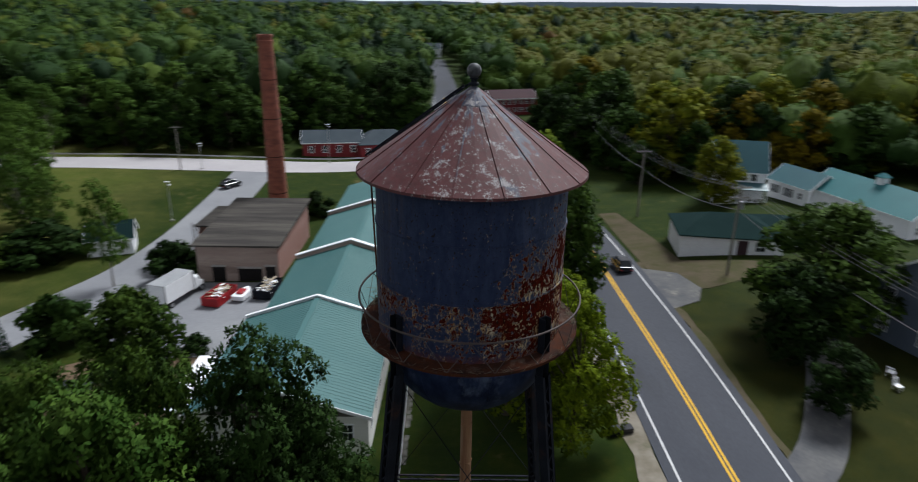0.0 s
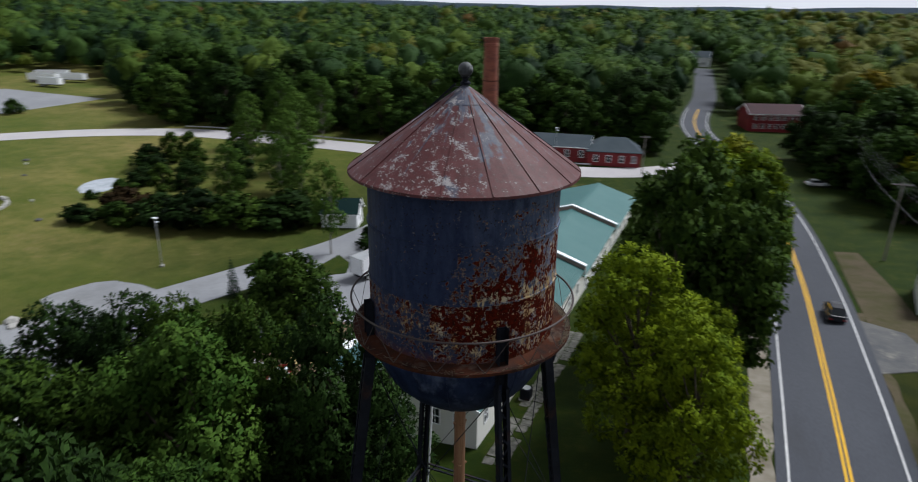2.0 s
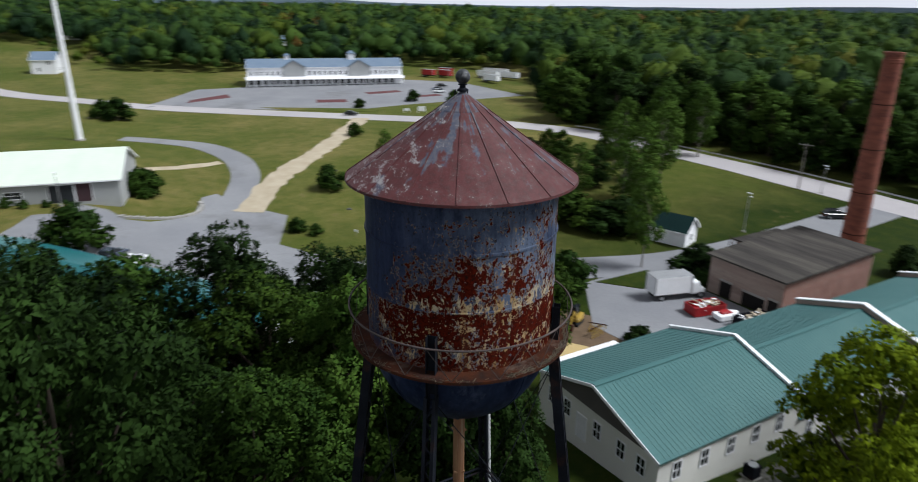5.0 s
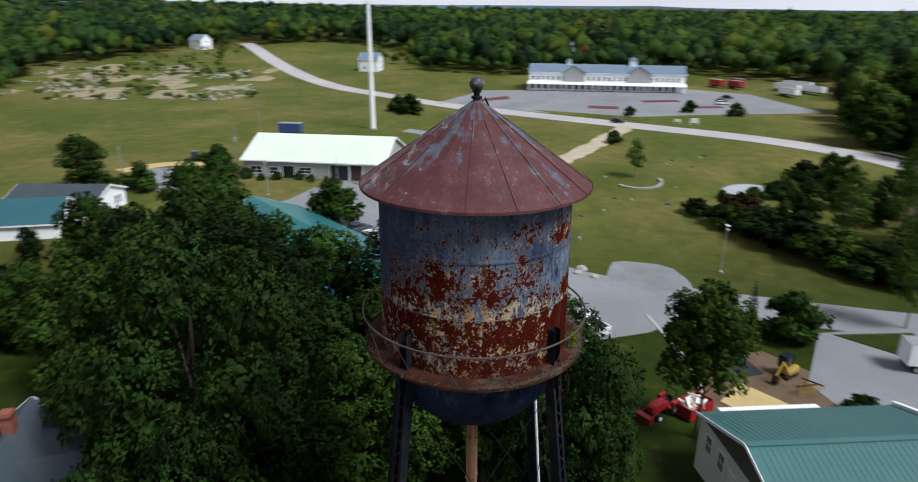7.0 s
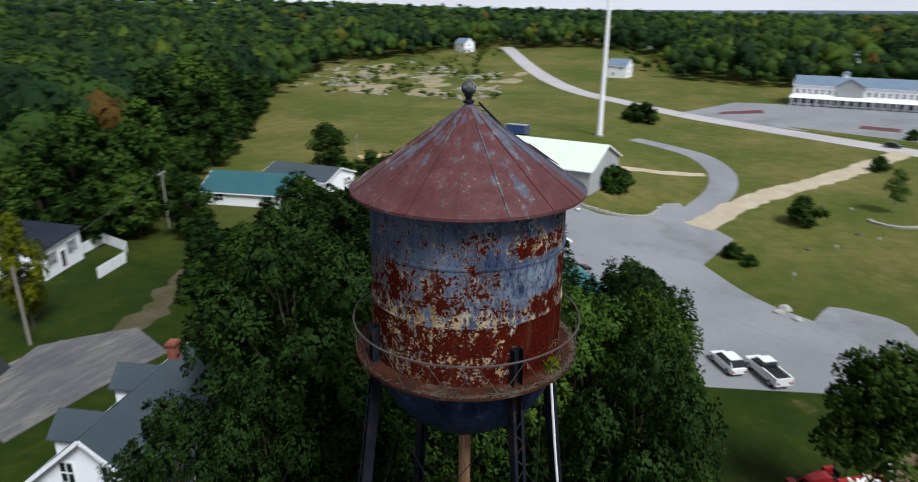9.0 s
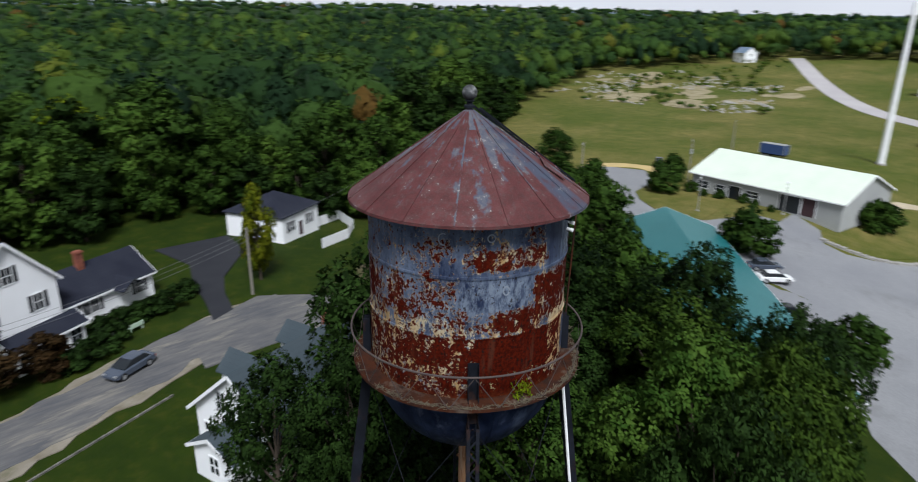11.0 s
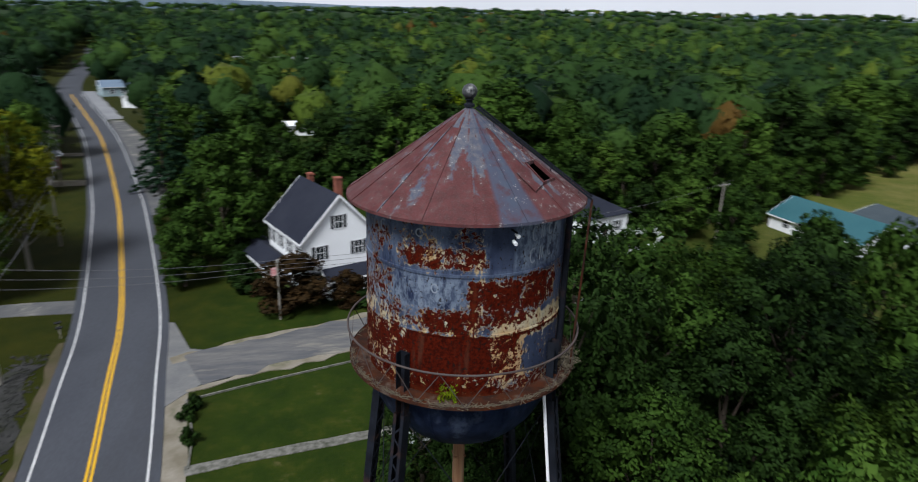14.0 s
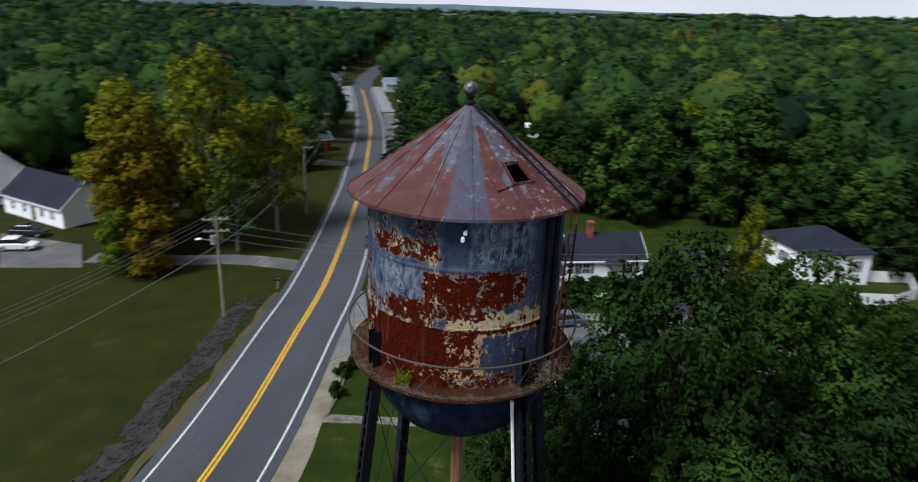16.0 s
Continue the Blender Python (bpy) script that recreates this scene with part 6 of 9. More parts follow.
house("blue_house", "slate-blue clapboard house with white windows", "house", (46.5, 34.5), 20, 11.0, 9.0, 5.8, 3.0, BLUEW, SHINGLE, [("W", -2, 1.0, 0.9, 1.5, False), ("W", 2, 1.0, 0.9, 1.5, False), ("W", -2, 3.9, 0.9, 1.4, False), ("W", 2, 3.9, 0.9, 1.4, False), ("S", -3, 1.0, 0.9, 1.5, False), ("S", 0, 3.9, 0.9, 1.4, False)])
# red buildings north
house("red_schoolhouse", "long red clapboard building with a grey roof and white windows", "building", (-31.0, 137.5), 10, 14.0, 8.0, 3.4, 2.2, REDW, SHINGLE2, [("S", c, 1.0, 1.0, 1.5, False) for c in (-5, -1.8, 1.6, 5)])
house("red_annex", "red clapboard annex with a charcoal hip roof", "building", (-18.5, 138.5), 14, 12.5, 9.0, 3.3, 2.8, REDW, SHINGLE2, [("S", c, 1.0, 1.0, 1.5, False) for c in (-4.2, -1.2, 1.8, 4.6)], hip=True, end=3.5)
house("red_inn", "two-storey red building with a maroon roof and white windows", "building", (18.0, 208.0), 20, 17.0, 10.0, 5.4, 2.4, REDW, MAROON, [("S", -6.5 + 2.2 * k, z, 0.9, 1.3, False) for k in range(7) for z in (1.0, 3.6)])
# white houses south-east
house("white_cape", "low white house with a charcoal roof and brick step", "house", (73.5, -61.0), -18, 15.0, 8.0, 3.0, 3.2, CLAP, SHINGLE, [("S", c, 1.0, 0.9, 1.2, False) for c in (-5, -2, 4)] + [("N", c, 1.0, 0.9, 1.2, False) for c in (-5, -2, 2.5, 5)], [("N", 0.3, 1.0, 2.1, MAROON)])
house("white_cottage", "small white gabled cottage", "house", (63.5, -66.5), 68, 8.0, 6.5, 3.2, 2.8, CLAP, SHINGLE2, [("E", 0, 0.9, 0.9, 1.3, False)])
house("grey_gambrel", "steep dark-roofed house beside white one", "house", (90.0, -64.0), -18, 9.0, 10.0, 4.5, 4.5, CLAP, SHINGLE, [("W", 0, 1.0, 0.9, 1.3, False)])
house("roadside_house", "small dark red roadside house", "house", (59.0, -121.0), 62, 7.0, 6.0, 3.0, 2.6, REDW, SHINGLE2, [("W", 0, 1.0, 0.9, 1.2, False), ("N", 0, 1.0, 0.9, 1.2, False)])
for (x, y, t, l, w, h, wall, roof, lab) in ((79, -259, 25, 11, 9, 3.4, BLUEP, BLUER, "pale blue gabled shop by the road"), (62, -225, 70, 10, 8, 3.6, WHITEP, SHINGLE, "white house with a dark roof beside the far road"), (108, -247, 70, 12, 9, 4.4, GREYW, SHINGLE2, "pale grey shop beside the far road"), (89, -203, 68, 9, 7, 3.2, GREYW, SHINGLE2, "low grey roadside house"), (127, -300, 70, 14, 9, 4, BLUEP, SHINGLE2, "pale blue shop far down the road")):
    house("roadside_shop", lab, "shop", (x, y), t, l, w, h, 2.2, wall, roof, [("E", 0, 1, 1.4, 1.4, False), ("N", -2, 1, 1.4, 1.4, False), ("N", 2, 1, 1.4, 1.4, False)])
house("mobile_home", "white mobile home among the trees", "mobile home", (5.5, -163.0), 5, 14.0, 4.0, 2.8, 0.8, WHITEP, WHITEP, [("N", c, 1.0, 0.9, 1.0, False) for c in (-5, -2, 2, 5)])
house("blue_shed", "small pale blue shed at the wood's edge", "shed", (-4.0, -119.0), 10, 6.0, 4.5, 2.6, 1.4, BLUEW, SHINGLE2)
house("far_hall", "broad far-off building with a pale roof above the woods", "building", (22.0, -303.0), 5, 34.0, 16.0, 9.0, 3.2, WHITEP, GALV, [("N", c, 1.5, 1.2, 1.6, False) for c in (-12, -6, 0, 6, 12)])
for x, y, t in ((-424, -137, 60), (-330, -23, 75), (-386, 98, 80), (-470, -10, 60)):
    house("far_house", "white far-off farmhouse on the rise", "house", (x, y), t, 10.0, 9.0, 5.8, 3.2, WHITEP, BLUER, [("E", -2, 1, 0.9, 1.5, False), ("E", 2, 1, 0.9, 1.5, False), ("E", 0, 3.8, 0.9, 1.5, False), ("S", -2, 1, 0.9, 1.5, False), ("S", 2, 3.8, 0.9, 1.5, False)], group="houses on the rise")
house("north_house", "white house at the end of the straight road", "house", (-15.0, 377.0), 0, 10.0, 8.0, 5.0, 3.0, WHITEP, SHINGLE2, [("S", -2, 1, 1, 1.5, False), ("S", 2, 1, 1, 1.5, False)])

# ---------------------------------------------------------------- trees


def unit(v):
    return v / np.maximum(np.linalg.norm(v, axis=-1, keepdims=True), 1e-9)


def leaf_quads(rng, pos, out, length, width, droop=0.25):
    """Pointed leaf blades at pos, facing roughly along out."""
    n = len(pos)
    nrm = unit(out + rng.normal(0, 0.55, (n, 3)) + np.array([0, 0, 0.45]))
    along = unit(np.cross(nrm, rng.normal(0, 1, (n, 3))) - np.array([0, 0, droop]))
    side = unit(np.cross(nrm, along))
    L = length * rng.uniform(0.7, 1.3, (n, 1))
    W = width * rng.uniform(0.7, 1.3, (n, 1))
    v = np.stack([pos - along * L / 2, pos + side * W / 2 + nrm * W * 0.12, pos + along * L / 2, pos - side * W / 2 + nrm * W * 0.12], 1)
    return v.reshape(-1, 3), np.arange(4 * n).reshape(n, 4)


def leaf_blades(rng, pos, along, nrm, length, width):
    """Pointed leaf blades at pos that run along one way and face another, a little folded."""
    n = len(pos)
    side = unit(np.cross(nrm, along))
    up = np.cross(along, side)
    L = length * rng.uniform(0.7, 1.3, (n, 1))
    W = width * rng.uniform(0.7, 1.3, (n, 1))
    v = np.stack([pos - along * L / 2, pos + side * W / 2 + up * W * 0.15, pos + along * L / 2, pos - side * W / 2 + up * W * 0.15], 1)
    return v.reshape(-1, 3), np.arange(4 * n).reshape(n, 4)


def lobes_of(rng, height, radius, count, low=0.28):
    """Centres and sizes of the masses that make a crown: a ragged dome, the largest masses at half height."""
    c = []
    for k in range(count):
        f = low + (1 - low) * (k + 0.5) / count
        q = (f - low) / (1 - low)
        reach = radius * math.sin(math.pi * min(1, (0.16 + 0.74 * q))) ** 0.7
        a = k * 2.4 + rng.uniform(-0.5, 0.5)
        d = reach * rng.uniform(0.42, 0.80) if k < count - 2 else reach * 0.25
        c.append((d * math.cos(a), d * math.sin(a), height * f * 0.92, radius * rng.uniform(0.27, 0.46) * (1.08 - 0.3 * q)))
    return np.array(c)


def ico(level, keep=-2.0):
    """Points and faces of a round ball of triangles, open below keep."""
    bm = bmesh.new()
    bmesh.ops.create_icosphere(bm, subdivisions=level, radius=1.0)
    bmesh.ops.delete(bm, geom=[v for v in bm.verts if v.co.z < keep], context="VERTS")
    bm.verts.index_update()
    v = np.array([tuple(p.co) for p in bm.verts])
    f = np.array([[p.index for p in q.verts] for q in bm.faces])
    bm.free()
    return v, f


def leaf_mesh(name, verts, tris, normals, mat):
    """A mesh of leaves that take the light as the soft mass that they make up."""
    a, b, c = (verts[tris[:, k]] for k in range(3))
    turned = (np.cross(b - a, c - a) * normals[tris[:, 0]]).sum(-1) < 0
    tris = np.where(turned[:, None], tris[:, ::-1], tris)
    me = mesh_from(name, verts, tris, mat)
    at = me.attributes.new("custom_normal", "FLOAT_VECTOR", "POINT")
    at.data.foreach_set("vector", np.ascontiguousarray(normals, dtype=np.float32).ravel())
    me.update()
    return me


def crown_mesh(seed, height, radius, lobes, tufts, leaves, length, width, mat, low=0.28, fill=70, tuft=0.085, name="crown"):
    """A crown of separate leafy tufts set over rounded masses, with gaps between them and closer foliage inside."""
    rng = np.random.default_rng(seed)
    lb = lobes_of(rng, height, radius, lobes, low)
    w = lb[:, 3] ** 2
    share = np.maximum(6, (1.9 * tufts * w / w.sum()).astype(int))
    C, D = [], []
    for i, (x, y, z, r) in enumerate(lb):
        k = np.arange(share[i]) + 0.5
        cz, a = 1 - 2 * k / share[i], k * 2.39996 + rng.uniform(0, 6.28)
        d = unit(np.stack([np.sqrt(1 - cz * cz) * np.cos(a), np.sqrt(1 - cz * cz) * np.sin(a), cz], -1) + rng.normal(0, 0.13, (share[i], 3)))
        p = np.array([x, y, z]) + d * r * rng.uniform(0.80, 1.10, (share[i], 1)) * np.array([1, 1, 0.85])
        gap = np.linalg.norm(p[:, None] - lb[None, :, :3], axis=-1) / lb[None, :, 3]
        gap[:, i] = 9
        keep = (gap.min(1) > 0.78) & (d[:, 2] > -0.45)
        C.append(p[keep]), D.append(d[keep])
    sc, d = np.concatenate(C), np.concatenate(D)
    n = len(sc)
    up = np.array([0, 0, 1.0])
    axis = unit(d + 0.45 * up + rng.normal(0, 0.18, (n, 3)))
    size = radius * tuft * rng.uniform(0.7, 1.4, (n, 1, 1))
    wv = unit(rng.normal(0, 1, (n, leaves, 3)))
    dot = (wv * axis[:, None]).sum(-1, keepdims=True)
    wv = unit(np.where(dot < -0.15, wv - 2 * dot * axis[:, None], wv))
    reach = np.sqrt(rng.uniform(0.10, 1.0, (n, leaves, 1)))
    lp = (sc[:, None] + wv * size * reach).reshape(-1, 3)
    wf, df, af = wv.reshape(-1, 3), np.repeat(d, leaves, 0), np.repeat(axis, leaves, 0)
    along = unit(wf - 0.40 * up + rng.normal(0, 0.30, wf.shape))
    face = unit(af * 0.9 + wf * 0.5 + rng.normal(0, 0.32, wf.shape))
    v, f = leaf_blades(rng, lp, along, face, length, width)
    nrm = unit(wf * 0.75 + df * 0.55 + 0.15 * up + rng.normal(0, 0.22, wf.shape))
    # the closer foliage inside each mass
    m = fill * len(lb)
    inner = unit(rng.normal(0, 1, (m, 3)))
    q = np.repeat(lb[:, :3], fill, 0) + inner * np.repeat(lb[:, 3:4], fill, 0) * rng.uniform(0.25, 0.80, (m, 1)) * np.array([1, 1, 0.85])
    v2, f2 = leaf_blades(rng, q, unit(rng.normal(0, 1, (m, 3))), unit(inner + rng.normal(0, 0.5, (m, 3))), length * 2.0, width * 2.4)
    V, F = np.concatenate([v, v2]), np.concatenate([f, f2 + len(v)])
    N = np.concatenate([np.repeat(nrm, 4, 0), np.repeat(inner, 4, 0)])
    return leaf_mesh(name, V, np.concatenate([F[:, [0, 1, 2]], F[:, [0, 2, 3]]]), N, mat), lb


def trunk_mesh(seed, height, lb, r, mat, forks=None):
    rng = random.Random(seed)
    bm = bmesh.new()
    pts = [Vector((0, 0, -0.6))]
    for k in range(1, 6):
        pts.append(Vector((rng.uniform(-0.15, 0.15) * k, rng.uniform(-0.15, 0.15) * k, height * 0.78 * k / 5)))
    for k, (a, b) in enumerate(zip(pts, pts[1:])):
        bar(bm, a, b, r * (1 - 0.17 * k) * (1.3 if k == 0 else 1), 8, r * (1 - 0.17 * (k + 1)), caps=False)
    for x, y, z, s in lb:
        f = min(0.95, max(0.2, (z / height) * 0.75))
        p = pts[min(4, int(f * 5))].lerp(pts[min(5, int(f * 5) + 1)], f * 5 % 1)
        q = Vector((x, y, z))
        m = p.lerp(q, 0.55) + Vector((0, 0, -0.05 * (q - p).length))
        bar(bm, p, m, r * 0.38, 5, r * 0.24, caps=False)
        bar(bm, m, q, r * 0.24, 5, r * 0.08, caps=False)
    me = bpy.data.meshes.new("trunk")
    bm.to_mesh(me)
    bm.free()
    me.materials.append(mat)
    return me


def fir_mesh(seed, height, radius, mat, tiers=15, leaf=0.5):
    """Tiers of drooping boughs, each a spray of needles about its own line, with gaps between."""
    rng = np.random.default_rng(seed)
    P, O = [], []
    for k in range(tiers):
        f = k / (tiers - 1)
        R = radius * ((1 - f) ** 0.9) + 0.2
        boughs = max(5, int(10 * (1 - f * 0.5)))
        for j in range(boughs):
            a = j * math.tau / boughs + k * 1.1 + rng.normal(0, 0.12)
            n = max(4, int(26 * R / radius))
            reach = R * rng.uniform(0.78, 1.12)
            r = reach * np.sqrt(rng.uniform(0.02, 1, n))
            w = rng.normal(0, 0.10, n) * reach * (1.1 - r / reach)
            z = height * (0.10 + 0.87 * f) - 0.30 * r + 0.02 * r * r + rng.normal(0, 0.08, n)
            P.append(np.stack([r * np.cos(a) - w * np.sin(a), r * np.sin(a) + w * np.cos(a), z], -1))
            O.append(np.stack([np.full(n, np.cos(a) * 0.5), np.full(n, np.sin(a) * 0.5), np.ones(n)], -1))
    v, f = leaf_quads(rng, np.concatenate(P), np.concatenate(O), leaf * 1.5, leaf * 0.6, 0.5)
    return mesh_from("crown", v, f, mat)


KIND = {}


def kind_of(key):
    """Trunk and crown of one kind of tree, built once."""
    if key in KIND:
        return KIND[key]
    form, variant, leaf = key
    mat = {"dark": LEAF_DARK, "fresh": LEAF_MID, "lit": LEAF_LIT, "wood": LEAF_WOOD, "amber": LEAF_AMBER, "gold": LEAF_GOLD, "birch": LEAF_BIRCH, "fir": LEAF_FIR, "red": LEAF_RED}[leaf]
    s = 31 * variant + len(form) * 7 + len(leaf)
    if form == "near":
        cr, lb = crown_mesh(s, 14.0, 5.2, 17 + variant % 3, 430, 34, 0.27, 0.155, mat, 0.20, 90, 0.092)
        KIND[key] = trunk_mesh(s, 14.0, lb, 0.30, BARK), cr
    elif form == "big":
        cr, lb = crown_mesh(s, 14.0, 5.2, 17 + variant % 3, 360, 15, 0.46, 0.28, mat, 0.16, 60, 0.10)
        KIND[key] = trunk_mesh(s, 14.0, lb, 0.30, BARK), cr
    elif form == "mid":
        cr, lb = crown_mesh(s, 13.0, 4.6, 14, 230, 11, 0.58, 0.36, mat, 0.10, 45, 0.115)
        KIND[key] = trunk_mesh(s, 13.0, lb, 0.26, BARK), cr
    elif form == "slim":
        cr, lb = crown_mesh(s, 9.0, 2.9, 11, 150, 16, 0.28, 0.17, mat, 0.30, 20, 0.13)
        KIND[key] = trunk_mesh(s, 9.0, lb, 0.13, POLEW), cr
    elif form == "round":
        cr, lb = crown_mesh(s, 14.0, 4.2, 19, 420, 24, 0.33, 0.19, mat, 0.50, 60, 0.10)
        KIND[key] = trunk_mesh(s, 14.0, lb, 0.16, BARK), cr
    elif form == "airy":
        cr, lb = crown_mesh(s, 14.0, 3.7, 16, 250, 20, 0.34, 0.20, mat, 0.24, 10, 0.115)
        KIND[key] = trunk_mesh(s, 14.0, lb, 0.20, POLEW), cr
    elif form == "fir":
        KIND[key] = trunk_mesh(s, 14.0, np.zeros((0, 4)), 0.22, BARK), fir_mesh(s, 14.0, 3.2, mat)
    else:
        cr, lb = crown_mesh(s, 2.2, 1.5, 9, 90, 12, 0.26, 0.17, mat, 0.12, 30, 0.15)
        KIND[key] = trunk_mesh(s, 2.2, lb, 0.05, BARK), cr
    return KIND[key]


TREE_WORDS = {"dark": "dark green", "fresh": "light green", "lit": "yellow-green", "wood": "mid green", "amber": "amber and green", "gold": "golden-green", "birch": "pale green", "fir": "blue-green", "red": "dark red"}


def tree(form, leaf, x, y, top, wide=1.0, variant=0, label="", turn=None):
    """A tree whose tip stands at the height top above its foot."""
    if form == "near" and math.hypot(x, y) > 34:
        form = "big"
    tm, cm = kind_of((form, variant, leaf))
    full = {"near": 14.0, "big": 14.0, "mid": 13.0, "slim": 9.0, "round": 14.0, "airy": 14.0, "fir": 14.0, "bush": 2.2}[form]
    name = {"near": "broadleaf_tree", "big": "broadleaf_tree", "mid": "broadleaf_tree", "slim": "young_tree", "round": "broadleaf_tree", "airy": "broadleaf_tree", "fir": "conifer", "bush": "bush"}[form]
    words = {"near": "broadleaf tree with a full ragged crown", "big": "tall broadleaf tree with a full crown", "mid": "broadleaf tree at the edge of the grass", "slim": "slender young tree standing in grass", "round": "round-headed tree on a thin trunk", "airy": "slender tree with thin open foliage", "fir": "conifer with drooping boughs", "bush": "rounded leafy bush on the grass"}[form]
    ob = tagged(empty(name), label or f"{TREE_WORDS[leaf]} {words}", "bush" if form == "bush" else "tree", "bushes" if form == "bush" else "trees round the tower" if form == "near" else "trees")
    k = top / full
    t = (x * 37.1 + y * 53.7) % 360 if turn is None else turn
    ob.matrix_basis = Matrix.Translation((x, y, gz(x, y) - 0.1)) @ Matrix.Rotation(radians(t), 4, "Z") @ Matrix.Diagonal((k * wide, k * wide, k, 1))
    for nm, me in (("trunk", tm), ("crown", cm)):
        o = new(nm, me)
        o.parent = ob
    return ob


def inside(poly, x, y):
    hit = False
    for (x0, y0), (x1, y1) in zip(poly, poly[1:] + poly[:1]):
        if (y0 > y) != (y1 > y) and x < x0 + (y - y0) * (x1 - x0) / (y1 - y0):
            hit = not hit
    return hit


# the grove west of the tower
rng = random.Random(11)
# the lighter leaf kinds here partly carry sunlight on the crowns
for x, y, h, w, leaf in ((-8.6, 7.0, 12.6, 0.8, "dark"), (-16.5, 2.5, 17.2, 0.9, "birch"), (-12.0, -5.5, 14.0, 1.0, "wood"), (-24.5, -2.0, 15.5, 1.05, "fresh"), (-20.0, -10.5, 15.0, 1.0, "dark"), (-29.0, 4.5, 15.8, 0.9, "dark"),
                         (-9.5, -14.0, 20.4, 0.80, "dark"), (-1.3, -15.2, 12.6, 0.78, "dark"), (-17.0, -18.5, 18.6, 0.9, "wood"), (-27.5, -15.0, 18.6, 0.95, "dark"), (-24.5, -23.5, 15.0, 1.0, "fresh"), (-33.5, -10.5, 16.0, 0.88, "wood"),
                         (-34.5, -22.0, 18.0, 0.9, "dark"), (-31.5, -31.0, 12.0, 1.0, "wood"), (-43.0, -16.5, 13.8, 0.85, "wood"), (-44.5, -24.5, 17.4, 0.6, "wood"), (-52.0, -24.0, 14.8, 0.95, "wood"), (-60.0, -30.5, 14.0, 0.8, "wood"), (-41.5, -30.0, 15.0, 0.9, "dark"), (-20.5, 6.0, 17.0, 0.70, "fresh"),
                         (-49.0, -37.0, 13.7, 0.9, "wood"), (-40.0, -40.0, 9.3, 0.95, "wood"), (-57.0, -43.0, 7.7, 0.9, "wood"), (-62.0, -52.0, 4.8, 0.95, "dark"),
                         (-29.5, -3.5, 17.9, 0.85, "dark"), (-5.5, -8.5, 10.5, 0.8, "dark"), (-4.5, -12.5, 13.5, 0.7, "dark"), (-10.4, 6.0, 17.2, 0.66, "dark"), (-24.5, 5.0, 16.4, 0.75, "dark"), (-15.5, 5.9, 17.0, 0.6, "fresh")):
    tree("near", leaf, x, y, h, w, rng.randrange(4))
for x, y, h in ((14.0, -57.5, 3.0), (14.2, -60.5, 3.4), (13.4, -54.5, 2.8), (12.6, -51.8, 2.6), (14.0, -63.5, 3.6)):
    tree("bush", "dark", x, y, h, 1.1, rng.randrange(2), "dark leafy bush beside the farmhouse porch")
# brush and young trees beside the earth track
for x, y, h in ((-36.5, -44.5, 3.6), (-39.0, -46.0, 4.2), (-42.0, -47.0, 3.8), (-45.0, -49.0, 4.6), (-40.5, -43.0, 5.0), (-44.0, -45.0, 5.2), (-48.0, -51.0, 4.2), (-51.0, -54.5, 4.6), (-48.0, -47.0, 5.5)):
    tree("bush", "wood" if h < 4.5 else "dark", x, y, h, 0.95, rng.randrange(2))
# trees between the mill and the road
tree("near", "lit", 3.9, 24.0, 16.2, 0.95, 1, "broad yellow-green maple turning at the tips")
tree("near", "lit", 8.2, 18.3, 12.8, 0.9, 2, "yellow-green maple beside the road")
tree("near", "lit", 7.4, 26.5, 12.0, 0.85, 0)
for x, y, h in ((3.0, 38.0, 20.5), (8.3, 37.0, 16.5), (3.8, 47.0, 21.5), (9.0, 50.5, 17.5), (4.5, 58.0, 19.0), (9.5, 65.0, 17.5), (4.5, 72.0, 17.5), (9.4, 76.0, 16.5), (7.0, 84.0, 16.8), (6.0, 95.0, 15.5)):
    tree("near" if y < 52 else "mid", "fresh" if y < 55 else "lit" if y < 80 else "gold" if y < 90 else "fresh", x + 1.8, y, h, 0.72 if y < 60 else 0.9, rng.randrange(4))
# east of the road
tree("near", "fresh", 34.6, 35.4, 13.4, 1.5, 0, "large rounded dark tree beside the driveway")
tree("near", "dark", 30.0, 30.5, 9.0, 1.2, 1)
tree("near", "dark", 29.5, 22.0, 6.0, 1.2, 3)
tree("near", "gold", 43.0, 83.0, 11.5, 1.0, 1, "rounded tree turning gold before the teal-roofed house")
tree("airy", "gold", 44.5, -57.0, 27.0, 0.85, 3, "tall thin-topped tree turning gold")
tree("near", "amber", 51.0, -49.5, 17.5, 0.95, 2, "broad tree turning amber beside the white houses")
tree("mid", "amber", 45.5, -43.5, 8.5, 1.1, 1, "low tree turning orange behind the pole")
tree("near", "lit", 48.5, -42.5, 8.0, 1.0, 0)
tree("airy", "fresh", 40.0, -53.5, 14.0, 1.0, 1)
tree("airy", "gold", 39.0, -63.0, 20.0, 0.9, 1)
tree("near", "gold", 56.5, -56.0, 21.0, 0.85, 2)
tree("near", "wood", 48.0, -66.0, 19.0, 0.9, 0)
tree("mid", "amber", 53.0, -68.0, 16.0, 1.0, 1)
